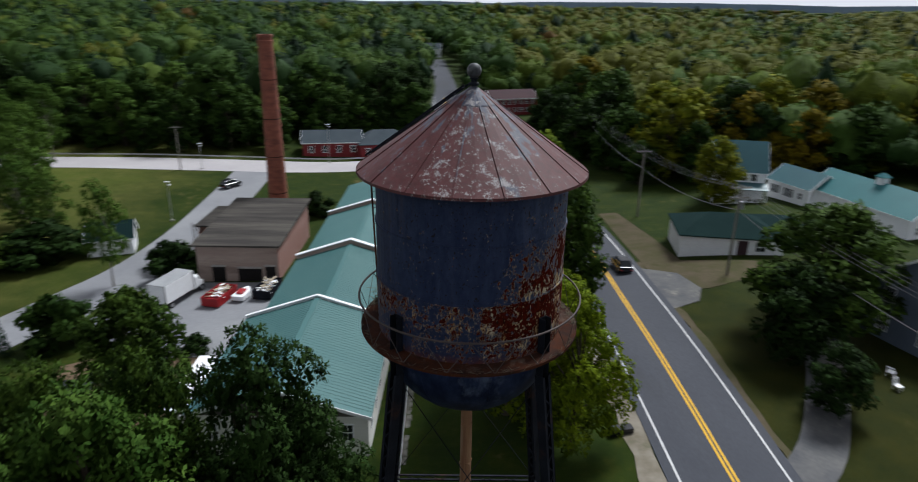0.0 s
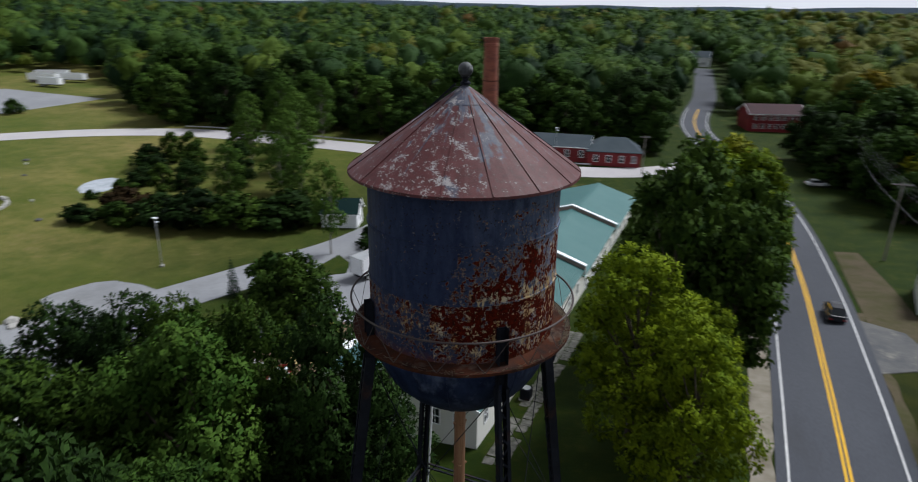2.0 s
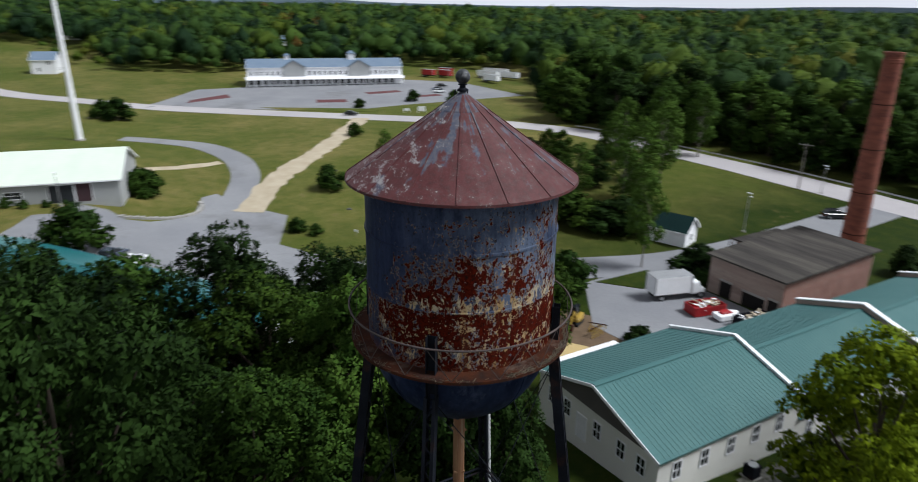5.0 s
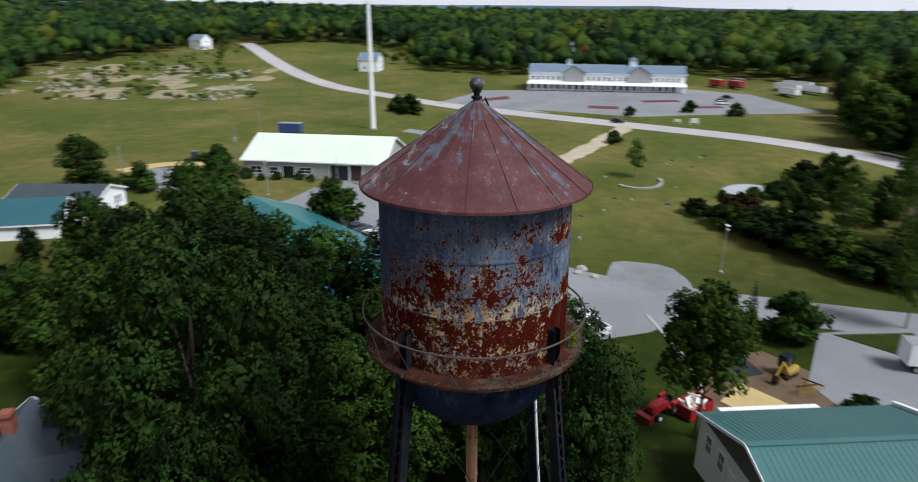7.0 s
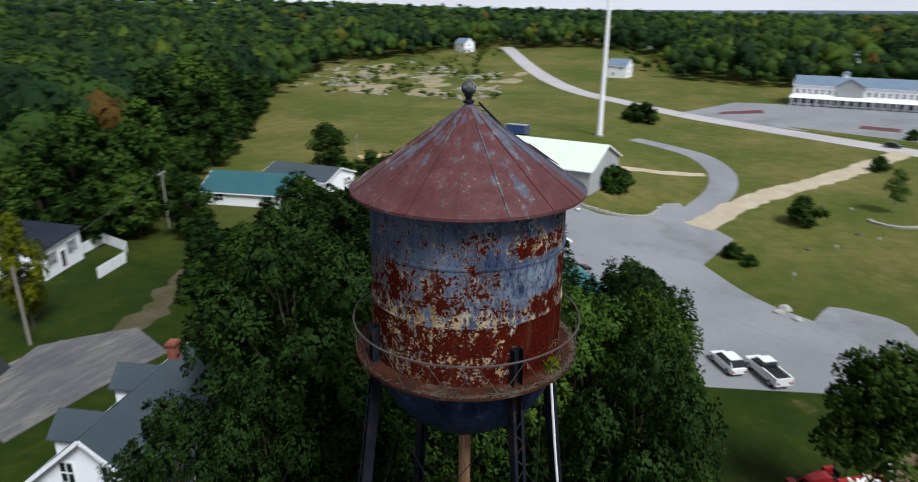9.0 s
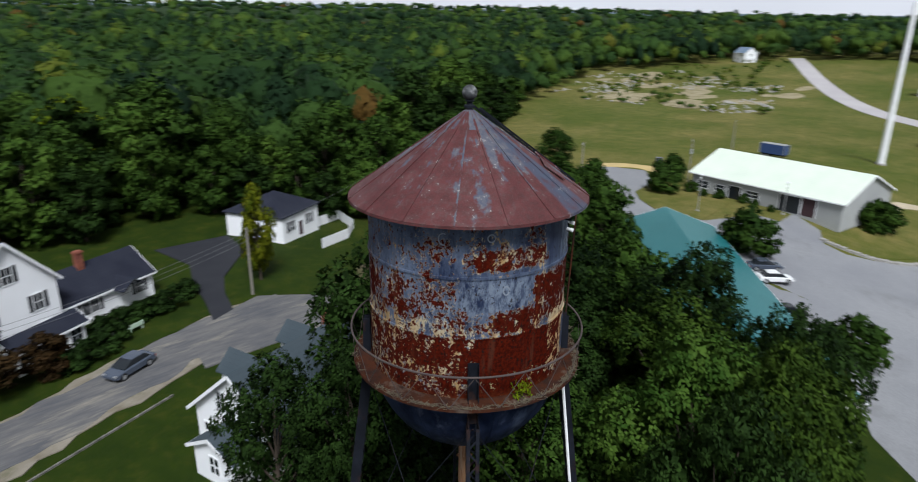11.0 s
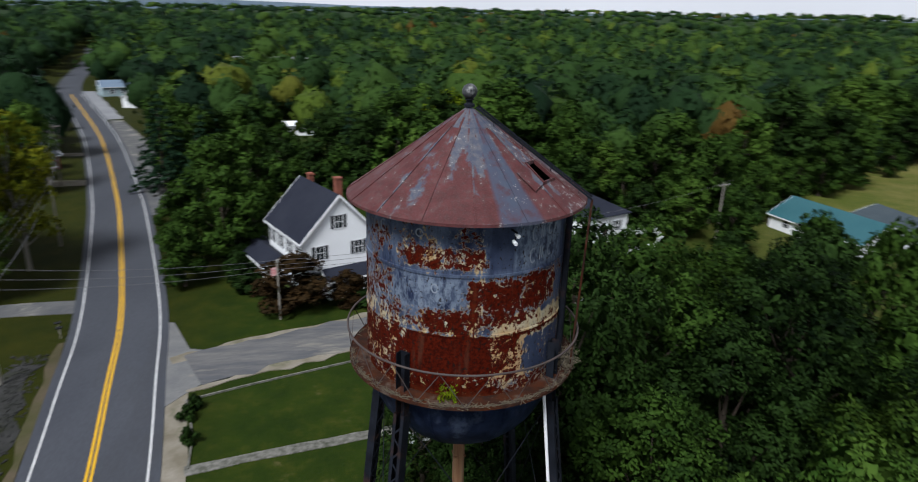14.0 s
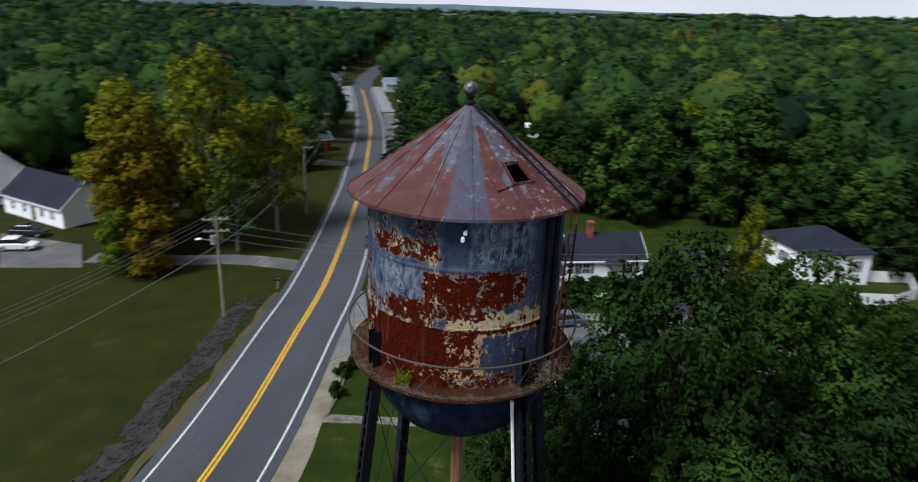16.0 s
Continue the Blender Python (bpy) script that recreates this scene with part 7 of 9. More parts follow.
for x, y, h, leaf in ((43, 108, 18, "gold"), (50, 116, 17, "gold"), (57, 108, 16, "amber"), (64, 112, 18, "gold"), (72, 108, 17, "amber"), (80, 104, 16, "gold"), (36, 118, 15, "wood"), (46, 128, 18, "gold"), (92, 98, 17, "gold"), (100, 92, 17, "gold"), (66, 100, 13, "amber"), (75, 98, 14, "wood"), (40, 114, 13, "gold"), (31, 134, 14, "dark"), (27, 148, 14, "dark"), (87, 108, 18, "gold"), (96, 106, 19, "amber"), (58, 120, 17, "gold"), (36, 104, 9, "wood"), (106, 84, 18, "gold"), (104, 74, 15, "gold")):
    tree("mid", leaf, x, y, h, 1.1, rng.randrange(4))
for x, y, h in ((23.6, -68, 8), (21.0, -62, 7.5)):
    tree("mid", "wood", x, y, h, 0.9, rng.randrange(4))
for x, y, h in ((22.5, -92, 15), (31.0, -103, 18.5), (25, -114, 16), (31, -128, 15)):
    tree("fir", "fir", x, y, h, 1.35, rng.randrange(2))
# about the farmhouse and the bungalow
tree("mid", "red", 7.6, -47.2, 6.0, 2.1, 0, "low spreading dark red maple before the farmhouse")
tree("mid", "red", 1.8, -47.0, 4.2, 1.5, 1, "small dark red maple by the porch")
for x, y, h, leaf in ((-4.5, -90, 16.0, "dark"), (-10.5, -104, 18.0, "wood"), (-22, -107, 17.5, "lit"), (-27.5, -98, 15.0, "wood"), (-18.0, -118, 18.0, "birch"), (-39.5, -87, 15.5, "wood"), (2.0, -100, 15.0, "dark")):
    tree("near", leaf, x, y, h, 1.05, rng.randrange(4))
tree("near", "gold", -23.1, -53.2, 12.0, 0.5, 0, "small tree turning gold beside the bungalow")
for x, y in ((-4.6, -51.6), (-6.4, -52.2), (-8.2, -52.6), (-10.0, -53.0), (-11.8, -53.4), (-14.5, -55), (-1.5, -47.4), (-3.0, -48.2), (-4.4, -49.4), (0.2, -46.6)):
    tree("bush", "dark", x, y, 1.9, 1.35, rng.randrange(2))
for x, y, h, leaf in ((18.5, -70, 15, "wood"), (14.5, -78, 16, "wood"), (16, -62, 13, "wood"), (20, -55, 8, "wood")):
    tree("mid", leaf, x, y, h, 1.0, rng.randrange(4))
# yard and meadow
tree("round", "fresh", -24.3, 21.5, 14.8, 0.88, 0, "round-headed green ash beside the red tractor")
tree("slim", "birch", -45.0, 56.5, 14.5, 0.62, 1, "thin wispy tree beside the box truck")
tree("bush", "dark", -38.0, 60.5, 4.2, 1.3, 0)
tree("bush", "dark", -41.0, 64.0, 3.6, 1.1, 1)
tree("bush", "dark", -27.5, 38.6, 2.0, 1.3, 1)
tree("bush", "dark", -24.5, 87.5, 4.2, 0.9, 0)
tree("bush", "wood", -43.0, 41.0, 5.5, 1.0, 1)
tree("fir", "fir", -47.5, 38.5, 5.5, 0.75, 0, "small blue-green spruce beside the access road")
for x, y, h in ((-148.5, 52, 3.2), (-105, 30, 4.6), (-196.0, -2.9, 6.0), (-200.2, -6.8, 5.0), (-85, 17.2, 2.4), (-82, 19.5, 1.8), (-111.2, -3.3, 4.6), (-195, 92, 4.0), (-191, 70, 3.0), (-186, 104, 4.0)):
    tree("bush", "wood", x, y, h, 1.05, rng.randrange(2))
tree("slim", "birch", -114, 46, 8.5, 0.85, 1, "thin young tree inside a stone ring")
tree("near", "wood", -99.8, -62.2, 9.8, 1.2, 1, "broad round-headed tree in the meadow")
for x, y, h in ((-97.5, -57.5, 3), (-104.0, -28.6, 1.7), (-103.6, -31.4, 1.5), (-102.4, -21.8, 1.4), (-101.6, -18.6, 1.2), (-105.4, -34.6, 2.2), (-104.2, -24.2, 1.6), (-101.2, -38.5, 5.0), (-77.4, -14.4, 6.2), (-97.0, -51.6, 4.8), (-112, -42, 5.0), (-109.5, -4.5, 5.2), (-58.5, 3.5, 5.5)):
    tree("bush", "wood", x, y, h, 1.0, rng.randrange(2))
for x, y, h in ((-95.5, 63.5, 2.6), (-96.5, 69, 3.4), (-100, 75, 3.6), (-107, 80, 4.2), (-98.5, 59.0, 1.6), (-99, 66, 1.8)):
    tree("bush", "wood" if h < 3 else "dark", x, y, h, 1.3, rng.randrange(2), "low bush on the bank of the pond")
# alders and bushes round the pond
for x, y, h, leaf in ((-90, 50, 3.0, "dark"), (-84, 52, 3.6, "fresh"), (-78, 56, 5, "dark"), (-72, 58, 6, "dark"), (-66, 60, 5.5, "fresh"), (-61, 63, 5, "dark"), (-88, 57, 4.2, "red"), (-88, 66, 6.6, "fresh"), (-82, 66, 8, "dark"), (-74, 68, 9, "birch"), (-66, 72, 10, "birch"), (-61, 72, 8, "birch"), (-70, 80, 12, "birch"), (-80, 78, 9, "dark"), (-90, 76, 8, "fresh"), (-97, 82, 8, "fresh"), (-86, 88, 10, "birch"), (-76, 92, 12.5, "birch"), (-95, 95, 8, "fresh"), (-104, 84, 7, "fresh"), (-59, 66, 5.5, "dark"), (-84, 101, 11, "birch"), (-92, 107, 12.5, "birch"), (-99, 103, 10, "birch"), (-87, 116, 12, "birch"), (-137, 115.5, 14, "fresh")):
    tall = leaf == "birch"
    tree("airy" if tall else "mid" if h > 6.4 else "bush", leaf, x, y, h * 1.4 if tall else h, 0.92 if tall else 1.0 if h > 6.4 else 1.5, rng.randrange(3 if h > 6.4 else 2))

# woods: single trees along the near edge, one mass beyond
CLEAR = [(24, 150), (30, 120), (50, 94), (69, 99), (85, 86), (100, 60), (100, -50), (84, -80), (60, -84), (48, -104), (26, -112), (16, -104), (8, -86), (-8, -80), (-29, -80.5), (-44, -77), (-46, -62), (-52.8, -54.6), (-58.2, -62.2), (-69.3, -72.9), (-89.6, -81.4), (-143.2, -111.7), (-199.7, -142.9), (-317.5, -184.8), (-385, -160), (-445, -115), (-470, -60), (-425, -10), (-330.1, 5.0), (-302, 40),
         (-292, 140), (-250, 176), (-195, 152), (-182, 137), (-140, 114), (-117, 121), (-71, 127), (-42, 134), (-42, 146), (-8, 148), (-10, 165), (-2, 215), (28, 220), (30, 190), (20, 168)]
LINES = np.array([(p.x, p.y) for p in main_line[::3]] + [(p.x, p.y) for p in cross_line[::3]])
YARDS = [(-4, -119, 9), (5.5, -163, 13), (22, -303, 26), (21, -272, 20), (7, -150, 12), (8, -138, 10), (-2, -109, 10), (52, -172, 9), (57, -186, 9), (62, -200, 10), (67, -213, 10), (93, -212, 9), (97, -223, 9), (81, -258, 13), (76, -245, 11), (65, -224, 13), (59, -211, 10), (72, -226, 10), (105, -246, 14), (103, -233, 10), (87, -203, 11), (85, -192, 9), (123, -300, 14), (-424, -137, 16), (-330, -23, 14), (-386, 98, 14), (-366, 92, 20), (-348, 88, 12), (-15, 377, 10), (59, -121, 9), (-470, -10, 10), (18, 208, 14)]


def wooded(x, y):
    if inside(CLEAR, x, y) or min(math.hypot(x - a, y - b) - r for a, b, r in YARDS) < 0:
        return False
    return float(np.min(np.hypot(LINES[:, 0] - x, LINES[:, 1] - y))) > 10.0


def edge_depth(x, y):
    """How far inside the wood a place lies, roughly."""
    for d in (9, 18, 27):
        for k in range(8):
            if inside(CLEAR, x + d * math.cos(k * 0.785), y + d * math.sin(k * 0.785)):
                return d
    return 99


rng = random.Random(23)
far_x, far_y, far_h, far_r = [], [], [], []
singles = 0
step = 6.6
for i in range(-84, 62):
    for j in range(-84, 84):
        x, y = i * step + rng.uniform(-2.6, 2.6), j * step + rng.uniform(-2.6, 2.6)
        r = math.hypot(x, y)
        if r > 560 or (x > 0 and abs(y) < x * 0.5) or not wooded(x, y):
            continue
        dep = edge_depth(x, y)
        h = (9.5 + 12.0 * rng.random() ** 1.6) * (0.8 if dep == 9 else 1.0)
        if dep <= 18 and r < 215 and singles < 235:
            leaf = rng.choices(["wood", "dark", "amber", "fir", "birch"], [10, 7, 1.4, 1.5, 2.5] if y > 0 else [12, 5, 0.0, 1.4, 2.5])[0]
            tree("fir" if leaf == "fir" else "mid", leaf, x, y, h, rng.uniform(0.9, 1.15), rng.randrange(2 if leaf == "fir" else 4))
            singles += 1
        else:
            far_x.append(x), far_y.append(y), far_h.append(h), far_r.append(rng.uniform(0.29, 0.44) * h + 0.9)
for k in range(7000):
    a = rng.uniform(radians(28), radians(322))
    r = 560 + 1700 * rng.random() ** 1.4
    x, y = r * math.cos(a), r * math.sin(a)
    if x > 0 and abs(y) < x * 0.5:
        continue
    far_x.append(x), far_y.append(y), far_h.append(rng.uniform(12, 19)), far_r.append(rng.uniform(5.5, 9) * (1 + (r - 560) / 1500))


def wood_mass(xs, ys, hs, rs, tufts, size, seed, label, tones=None, name="woods", level=1):
    """Many crowns as one mass: lumpy domed or pointed heads with leafy tufts over them."""
    rng = np.random.default_rng(seed)
    xs, ys, hs, rs = (np.array(v)[:, None] for v in (xs, ys, hs, rs))
    n, K = len(xs), 9
    z0 = ground_np(xs, ys)
    pointed = rng.random((n, 1)) < 0.13
    lc = unit(rng.normal(0, 1, (n, K, 3)) + np.array([0, 0, 0.6])) * rng.uniform(0.40, 0.66, (n, K, 1))
    rho = rng.uniform(0.34, 0.5, (n, K))

    def surface(u):
        """Where rays u from the crown's middle leave its lobes, and the normal there."""
        cu = np.einsum("nkc,nvc->nvk", lc, u)
        disc = rho[:, None] ** 2 - (lc ** 2).sum(-1)[:, None] + cu ** 2
        t = np.where(disc > 0, cu + np.sqrt(np.maximum(disc, 0)), 0.42)
        best = t.argmax(-1)
        tm = np.maximum(np.take_along_axis(t, best[..., None], -1), 0.42)
        c = np.take_along_axis(lc, best[..., None], 1)
        return u * tm, unit(u * tm - c * 0.7)

    def placed(q):
        taper = np.where(pointed, np.clip(0.92 - 0.80 * q[..., 2], 0.06, 1), 1.0)
        px, py = xs + q[..., 0] * rs * taper, ys + q[..., 1] * rs * taper
        pz = z0 + hs * np.where(pointed, 0.50, 0.56) + q[..., 2] * hs * np.where(pointed, 0.56, 0.44)
        return np.stack([px, py, pz], -1)

    bv, bf = ico(level, -0.62)
    u = np.repeat(bv[None], n, 0)
    q, nq = surface(u)
    hull = placed(q * 0.92 * rng.uniform(0.84, 1.10, (n, len(bv), 1)))
    hf = (bf[None] + (np.arange(n) * len(bv))[:, None, None]).reshape(-1, 3)
    d = unit(rng.normal(0, 1, (n, tufts, 3)) + np.array([0, 0, 0.45]))
    q, nt_ = surface(d)
    pos = placed(q * rng.uniform(0.90, 1.06, (n, tufts, 1))).reshape(-1, 3)
    out = nt_.reshape(-1, 3)
    m = len(pos)
    nrm = unit(out + rng.normal(0, 0.5, (m, 3)))
    along = unit(np.cross(nrm, rng.normal(0, 1, (m, 3))))
    side = np.cross(nrm, along)
    sz = np.repeat(rs * size, tufts, 1).reshape(-1, 1) * rng.uniform(0.6, 1.4, (m, 1))
    v = np.stack([pos + along * sz * 0.62, pos - along * sz * 0.38 + side * sz * 0.5, pos - along * sz * 0.38 - side * sz * 0.5], 1).reshape(-1, 3)
    nv = n * len(bv)
    V = np.concatenate([hull.reshape(-1, 3), v])
    T = np.concatenate([hf, nv + np.arange(3 * m).reshape(m, 3)])
    N = np.concatenate([nq.reshape(-1, 3), np.repeat(unit(out + rng.normal(0, 0.13, (m, 3))), 3, 0)])
    me = leaf_mesh(name, V, T, N, LEAF_MASS)
    if tones is None:
        drift = np.array([noise.noise(Vector((x * 0.021, y * 0.021, 1.7))) for x, y in zip(xs[:, 0], ys[:, 0])])
        side = np.interp(ys[:, 0], [-120, -50, 40, 120], [-0.02, -0.02, 0.02, 0.10])  # tone by place: lower in the south, higher in the north
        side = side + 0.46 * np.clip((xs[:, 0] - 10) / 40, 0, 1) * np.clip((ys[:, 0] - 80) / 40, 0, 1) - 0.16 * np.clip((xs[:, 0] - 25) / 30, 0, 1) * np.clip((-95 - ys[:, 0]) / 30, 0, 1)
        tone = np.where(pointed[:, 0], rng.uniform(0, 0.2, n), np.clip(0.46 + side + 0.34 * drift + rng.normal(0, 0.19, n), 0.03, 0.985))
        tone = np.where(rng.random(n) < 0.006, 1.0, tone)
    else:
        tone = tones(rng, n)
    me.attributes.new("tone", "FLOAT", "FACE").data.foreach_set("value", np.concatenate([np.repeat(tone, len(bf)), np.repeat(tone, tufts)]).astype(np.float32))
    return tagged(new(name, me), label, "woods" if name == "woods" else "scrub", kind="stuff")


near_i = [k for k in range(len(far_x)) if math.hypot(far_x[k], far_y[k]) < 290]
mid_i = [k for k in range(len(far_x)) if 290 <= math.hypot(far_x[k], far_y[k]) < 560]
far_i = [k for k in range(len(far_x)) if math.hypot(far_x[k], far_y[k]) >= 560]
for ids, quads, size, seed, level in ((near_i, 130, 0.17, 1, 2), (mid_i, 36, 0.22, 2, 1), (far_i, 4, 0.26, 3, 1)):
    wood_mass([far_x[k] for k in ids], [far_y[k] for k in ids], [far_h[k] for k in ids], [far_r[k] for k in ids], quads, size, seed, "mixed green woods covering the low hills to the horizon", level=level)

# far ridges, with the blue of distance haze put into their colour
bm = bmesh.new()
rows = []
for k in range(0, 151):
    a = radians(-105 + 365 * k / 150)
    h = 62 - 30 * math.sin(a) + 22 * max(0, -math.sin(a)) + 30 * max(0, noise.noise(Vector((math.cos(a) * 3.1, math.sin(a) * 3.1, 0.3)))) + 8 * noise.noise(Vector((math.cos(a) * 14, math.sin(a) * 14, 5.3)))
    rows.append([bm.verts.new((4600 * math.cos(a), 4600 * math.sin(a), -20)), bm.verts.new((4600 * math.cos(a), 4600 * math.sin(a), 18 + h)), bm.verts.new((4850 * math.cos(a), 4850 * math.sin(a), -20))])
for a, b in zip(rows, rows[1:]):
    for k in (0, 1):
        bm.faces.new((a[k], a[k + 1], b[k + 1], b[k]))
RIDGE = plain("haze_tinted_far_wood", (0.16, 0.22, 0.29), (0.20, 0.26, 0.33), 0.004, 1.0, 0, 0.02, 0)
tagged(part("backdrop", bm, RIDGE), "low wooded ridges on the horizon tinted hazy blue", "hills", kind="structure")

# ---------------------------------------------------------------- water, stones, meadow
bm = bmesh.new()
bm.faces.new([bm.verts.new((-107.5 + 9.0 * math.cos(k * math.tau / 40), 68.0 + 12.0 * math.sin(k * math.tau / 40), POND_Z)) for k in range(40)])
ext = bmesh.ops.extrude_face_region(bm, geom=bm.faces[:])
for v in ext["geom"]:
    if isinstance(v, bmesh.types.BMVert):
        v.co.z -= 0.5
tagged(part("water", bm, WATER), "small bright pond among bushes", "pond", kind="structure")


def stones(name, label, pts, size, mat=STONE, seed=3):
    """Loose stones as things of their own."""
    rng = random.Random(seed)
    for x, y in pts:
        bm = bmesh.new()
        bmesh.ops.create_icosphere(bm, subdivisions=2, radius=1)
        s = size * rng.uniform(0.6, 1.3)
        for v in bm.verts:
            k = 1 + 0.35 * noise.noise(v.co * 1.7 + Vector((x, y, 0)))
            v.co = Vector((v.co.x * k * s * rng.uniform(0.97, 1.03), v.co.y * k * s, v.co.z * k * s * 0.6))
        ob = tagged(part(name, bm, mat), label, "stone", "stones")
        ob.matrix_basis = pose(x, y, gz(x, y) + 0.15 * s, 0, 0, rng.uniform(0, 360))


def ring_wall(cx, cy, r, a0, a1, n, label):
    ob = tagged(empty("stone_ring", (cx, cy, gz(cx, cy))), label, "stone ring")
    rng = random.Random(int(cx))
    for k in range(n):
        a = radians(a0 + (a1 - a0) * k / n)
        bm = bmesh.new()
        x, y = r * math.cos(a), r * math.sin(a)
        dz = gz(cx + x, cy + y) - gz(cx, cy)
        w = r * radians(abs(a1 - a0)) / n * 0.46
        box(bm, -w, w, -0.35, 0.35, -0.3, rng.uniform(0.3, 0.45), Matrix.Translation((x, y, dz)) @ Matrix.Rotation(a + math.pi / 2, 4, "Z"))
        part("stone", bm, CONCRETE, ob)


ring_wall(-110.5, 45.6, 5.0, -60, 110, 14, "low pale stone half ring in the meadow")
ring_wall(-105.5, -6.0, 11.2, -12, 98, 22, "low pale stone edging round the office lawn")
patch("lawn_island", [(-95, -7.5), (-94.4, -4.5), (-97, -0.6), (-101.5, 2.6), (-110, 5.4), (-120, 4), (-121, -6), (-108, -8)][::-1], GRASS, 0.10, "green lawn round the end of the office", "lawn", 3.0)
patch("lawn_island", [(-97.7, -42.2), (-93.1, -39.2), (-88.4, -33.6), (-86.9, -29.1), (-88.2, -25.2), (-102, -25.6), (-105.4, -34.8), (-108.5, -42.2)], GRASS, 0.10, "mown lawn before the office", "lawn", 3.0)
patch("lawn_island", [(-43.5, 46.5), (-38.5, 50.5), (-40, 54), (-43.6, 56.5)], GRASS, 0.16, "green lawn wedge beside the yard", "lawn", 3.0)
patch("lawn_island", [(-206, 40), (-190, 67), (-184, 76), (-181, 70), (-196, 47)], GRASS, 0.10, "strip of lawn before the wide car park", "lawn", 4.0)
stones("boulder", "pale boulder at the car park edge", [(-64.5, 21.5), (-66, 22.3), (-63, 23.4)], 0.9, CONCRETE)
stones("boulder", "grey boulder lying in the meadow", [(-101, 38), (-96, 47), (-121, 62), (-128, 60), (-132, 70), (-92, 29), (-116, 35)], 0.55)
strip("ditch", [p + Vector((0.35 * math.sin(p.y * 0.5), 0, 0)) for p in smooth_line([(q.x, q.y) for q in main_line if -40 < q.y < 4], 1.2)], 5.9, 8.3, DITCH, 0.035, None, "dark stony drainage ditch beside the road", "ditch", 0.45)
rk = random.Random(8)
bm = bmesh.new()
for k in range(1500):
    y = rk.uniform(-40, 4)
    p = min(main_line, key=lambda q: abs(q.y - y))
    x = p.x + 7.1 + max(-1.5, min(1.5, rk.gauss(0, 0.7)))
    s = rk.uniform(0.04, 0.12)
    m = Matrix.Translation((x, y, gz(x, y) + s * 0.3)) @ Euler((rk.uniform(0, 3), rk.uniform(0, 3), rk.uniform(0, 3))).to_matrix().to_4x4() @ Matrix.Diagonal((s, s * 0.8, s * 0.6, 1))
    box(bm, -1, 1, -1, 1, -1, 1, m)
tagged(part("ditch_stones", bm, DITCH), "grey broken stones lining the roadside ditch", "stones", kind="stuff")
# meadow scrub: pale dead brush with bushes
rk = random.Random(17)
bx, by, bh, br = [], [], [], []
while len(bx) < 170:
    x, y = rk.uniform(-440, -225), rk.uniform(-190, -55)
    if wooded(x, y) or y > -60 + (x + 230) * 0.25 or noise.noise(Vector((x * 0.02, y * 0.02, 1))) < -0.05:
        continue
    bx.append(x), by.append(y), bh.append(rk.uniform(0.8, 3.2)), br.append(rk.uniform(0.9, 2.6))
for k in range(120):
    x, y = rk.uniform(-470, -330), rk.uniform(-30, 150)
    bx.append(x), by.append(y), bh.append(rk.uniform(2, 8)), br.append(rk.uniform(2, 4.0))
wood_mass(bx, by, bh, br, 60, 0.25, 9, "green and dry scrub on the rough meadow", lambda g, n: np.clip(g.normal(0.78, 0.12, n), 0.3, 0.96), "scrub")
for k in range(26):
    x, y = rk.uniform(-345, -238), rk.uniform(-165, -68)
    r = rk.uniform(4, 10)
    patch("ground_patch", [(x + r * 1.6 * rk.uniform(0.6, 1.1) * math.cos(a), y + r * 0.8 * rk.uniform(0.6, 1.1) * math.sin(a)) for a in (0, 0.8, 1.6, 2.4, 3.2, 4.0, 4.8, 5.5)], ROUGHP, 0.08, "bare pale rubble patch in the rough meadow", "ground", 6.0)

bm = bmesh.new()
for k in range(1400):
    x, y = rk.uniform(-360, -228), rk.uniform(-180, -60)
    if wooded(x, y) or y > -60 + (x + 230) * 0.25 or noise.noise(Vector((x * 0.03, y * 0.045, 4))) < 0.02:
        continue
    s = rk.uniform(0.15, 0.75)
    box(bm, -1, 1, -1, 1, -1, 1, Matrix.Translation((x, y, gz(x, y) + s * 0.2)) @ Euler((rk.uniform(-0.4, 0.4), rk.uniform(-0.4, 0.4), rk.uniform(0, 3))).to_matrix().to_4x4() @ Matrix.Diagonal((s * 1.4, s * 0.8, s * 0.45, 1)))
tagged(part("rubble", bm, CONCRETE), "pale broken rubble strewn over the rough meadow", "rubble", kind="stuff")
# shade under the tower, laid on the lawn as a darker patch
patch("ground_patch", [(6.5 * math.cos(k * 0.5236) * (1 + 0.15 * math.sin(k * 2.3)), 6.0 * math.sin(k * 0.5236) * (1 + 0.15 * math.cos(k * 1.7))) for k in range(12)], EARTH, 0.05, "dark ground patch for the shade beneath the water tower", "ground", 3.0)

# ---------------------------------------------------------------- masts, poles, cables
mast = tagged(empty("mast", (-163.4, -13.2, gz(-163.4, -13.2))), "tall slender white mast standing in the meadow", "mast")
bm = bmesh.new()
bar(bm, (0, 0, -0.5), (0, 0, 36.0), 0.75, 16, 0.42)
part("pole", bm, WHITEP, mast)
bm = bmesh.new()
bar(bm, (0, 0, -0.4), (0, 0, 0.35), 1.1, 16)
part("base", bm, CONCRETE, mast)


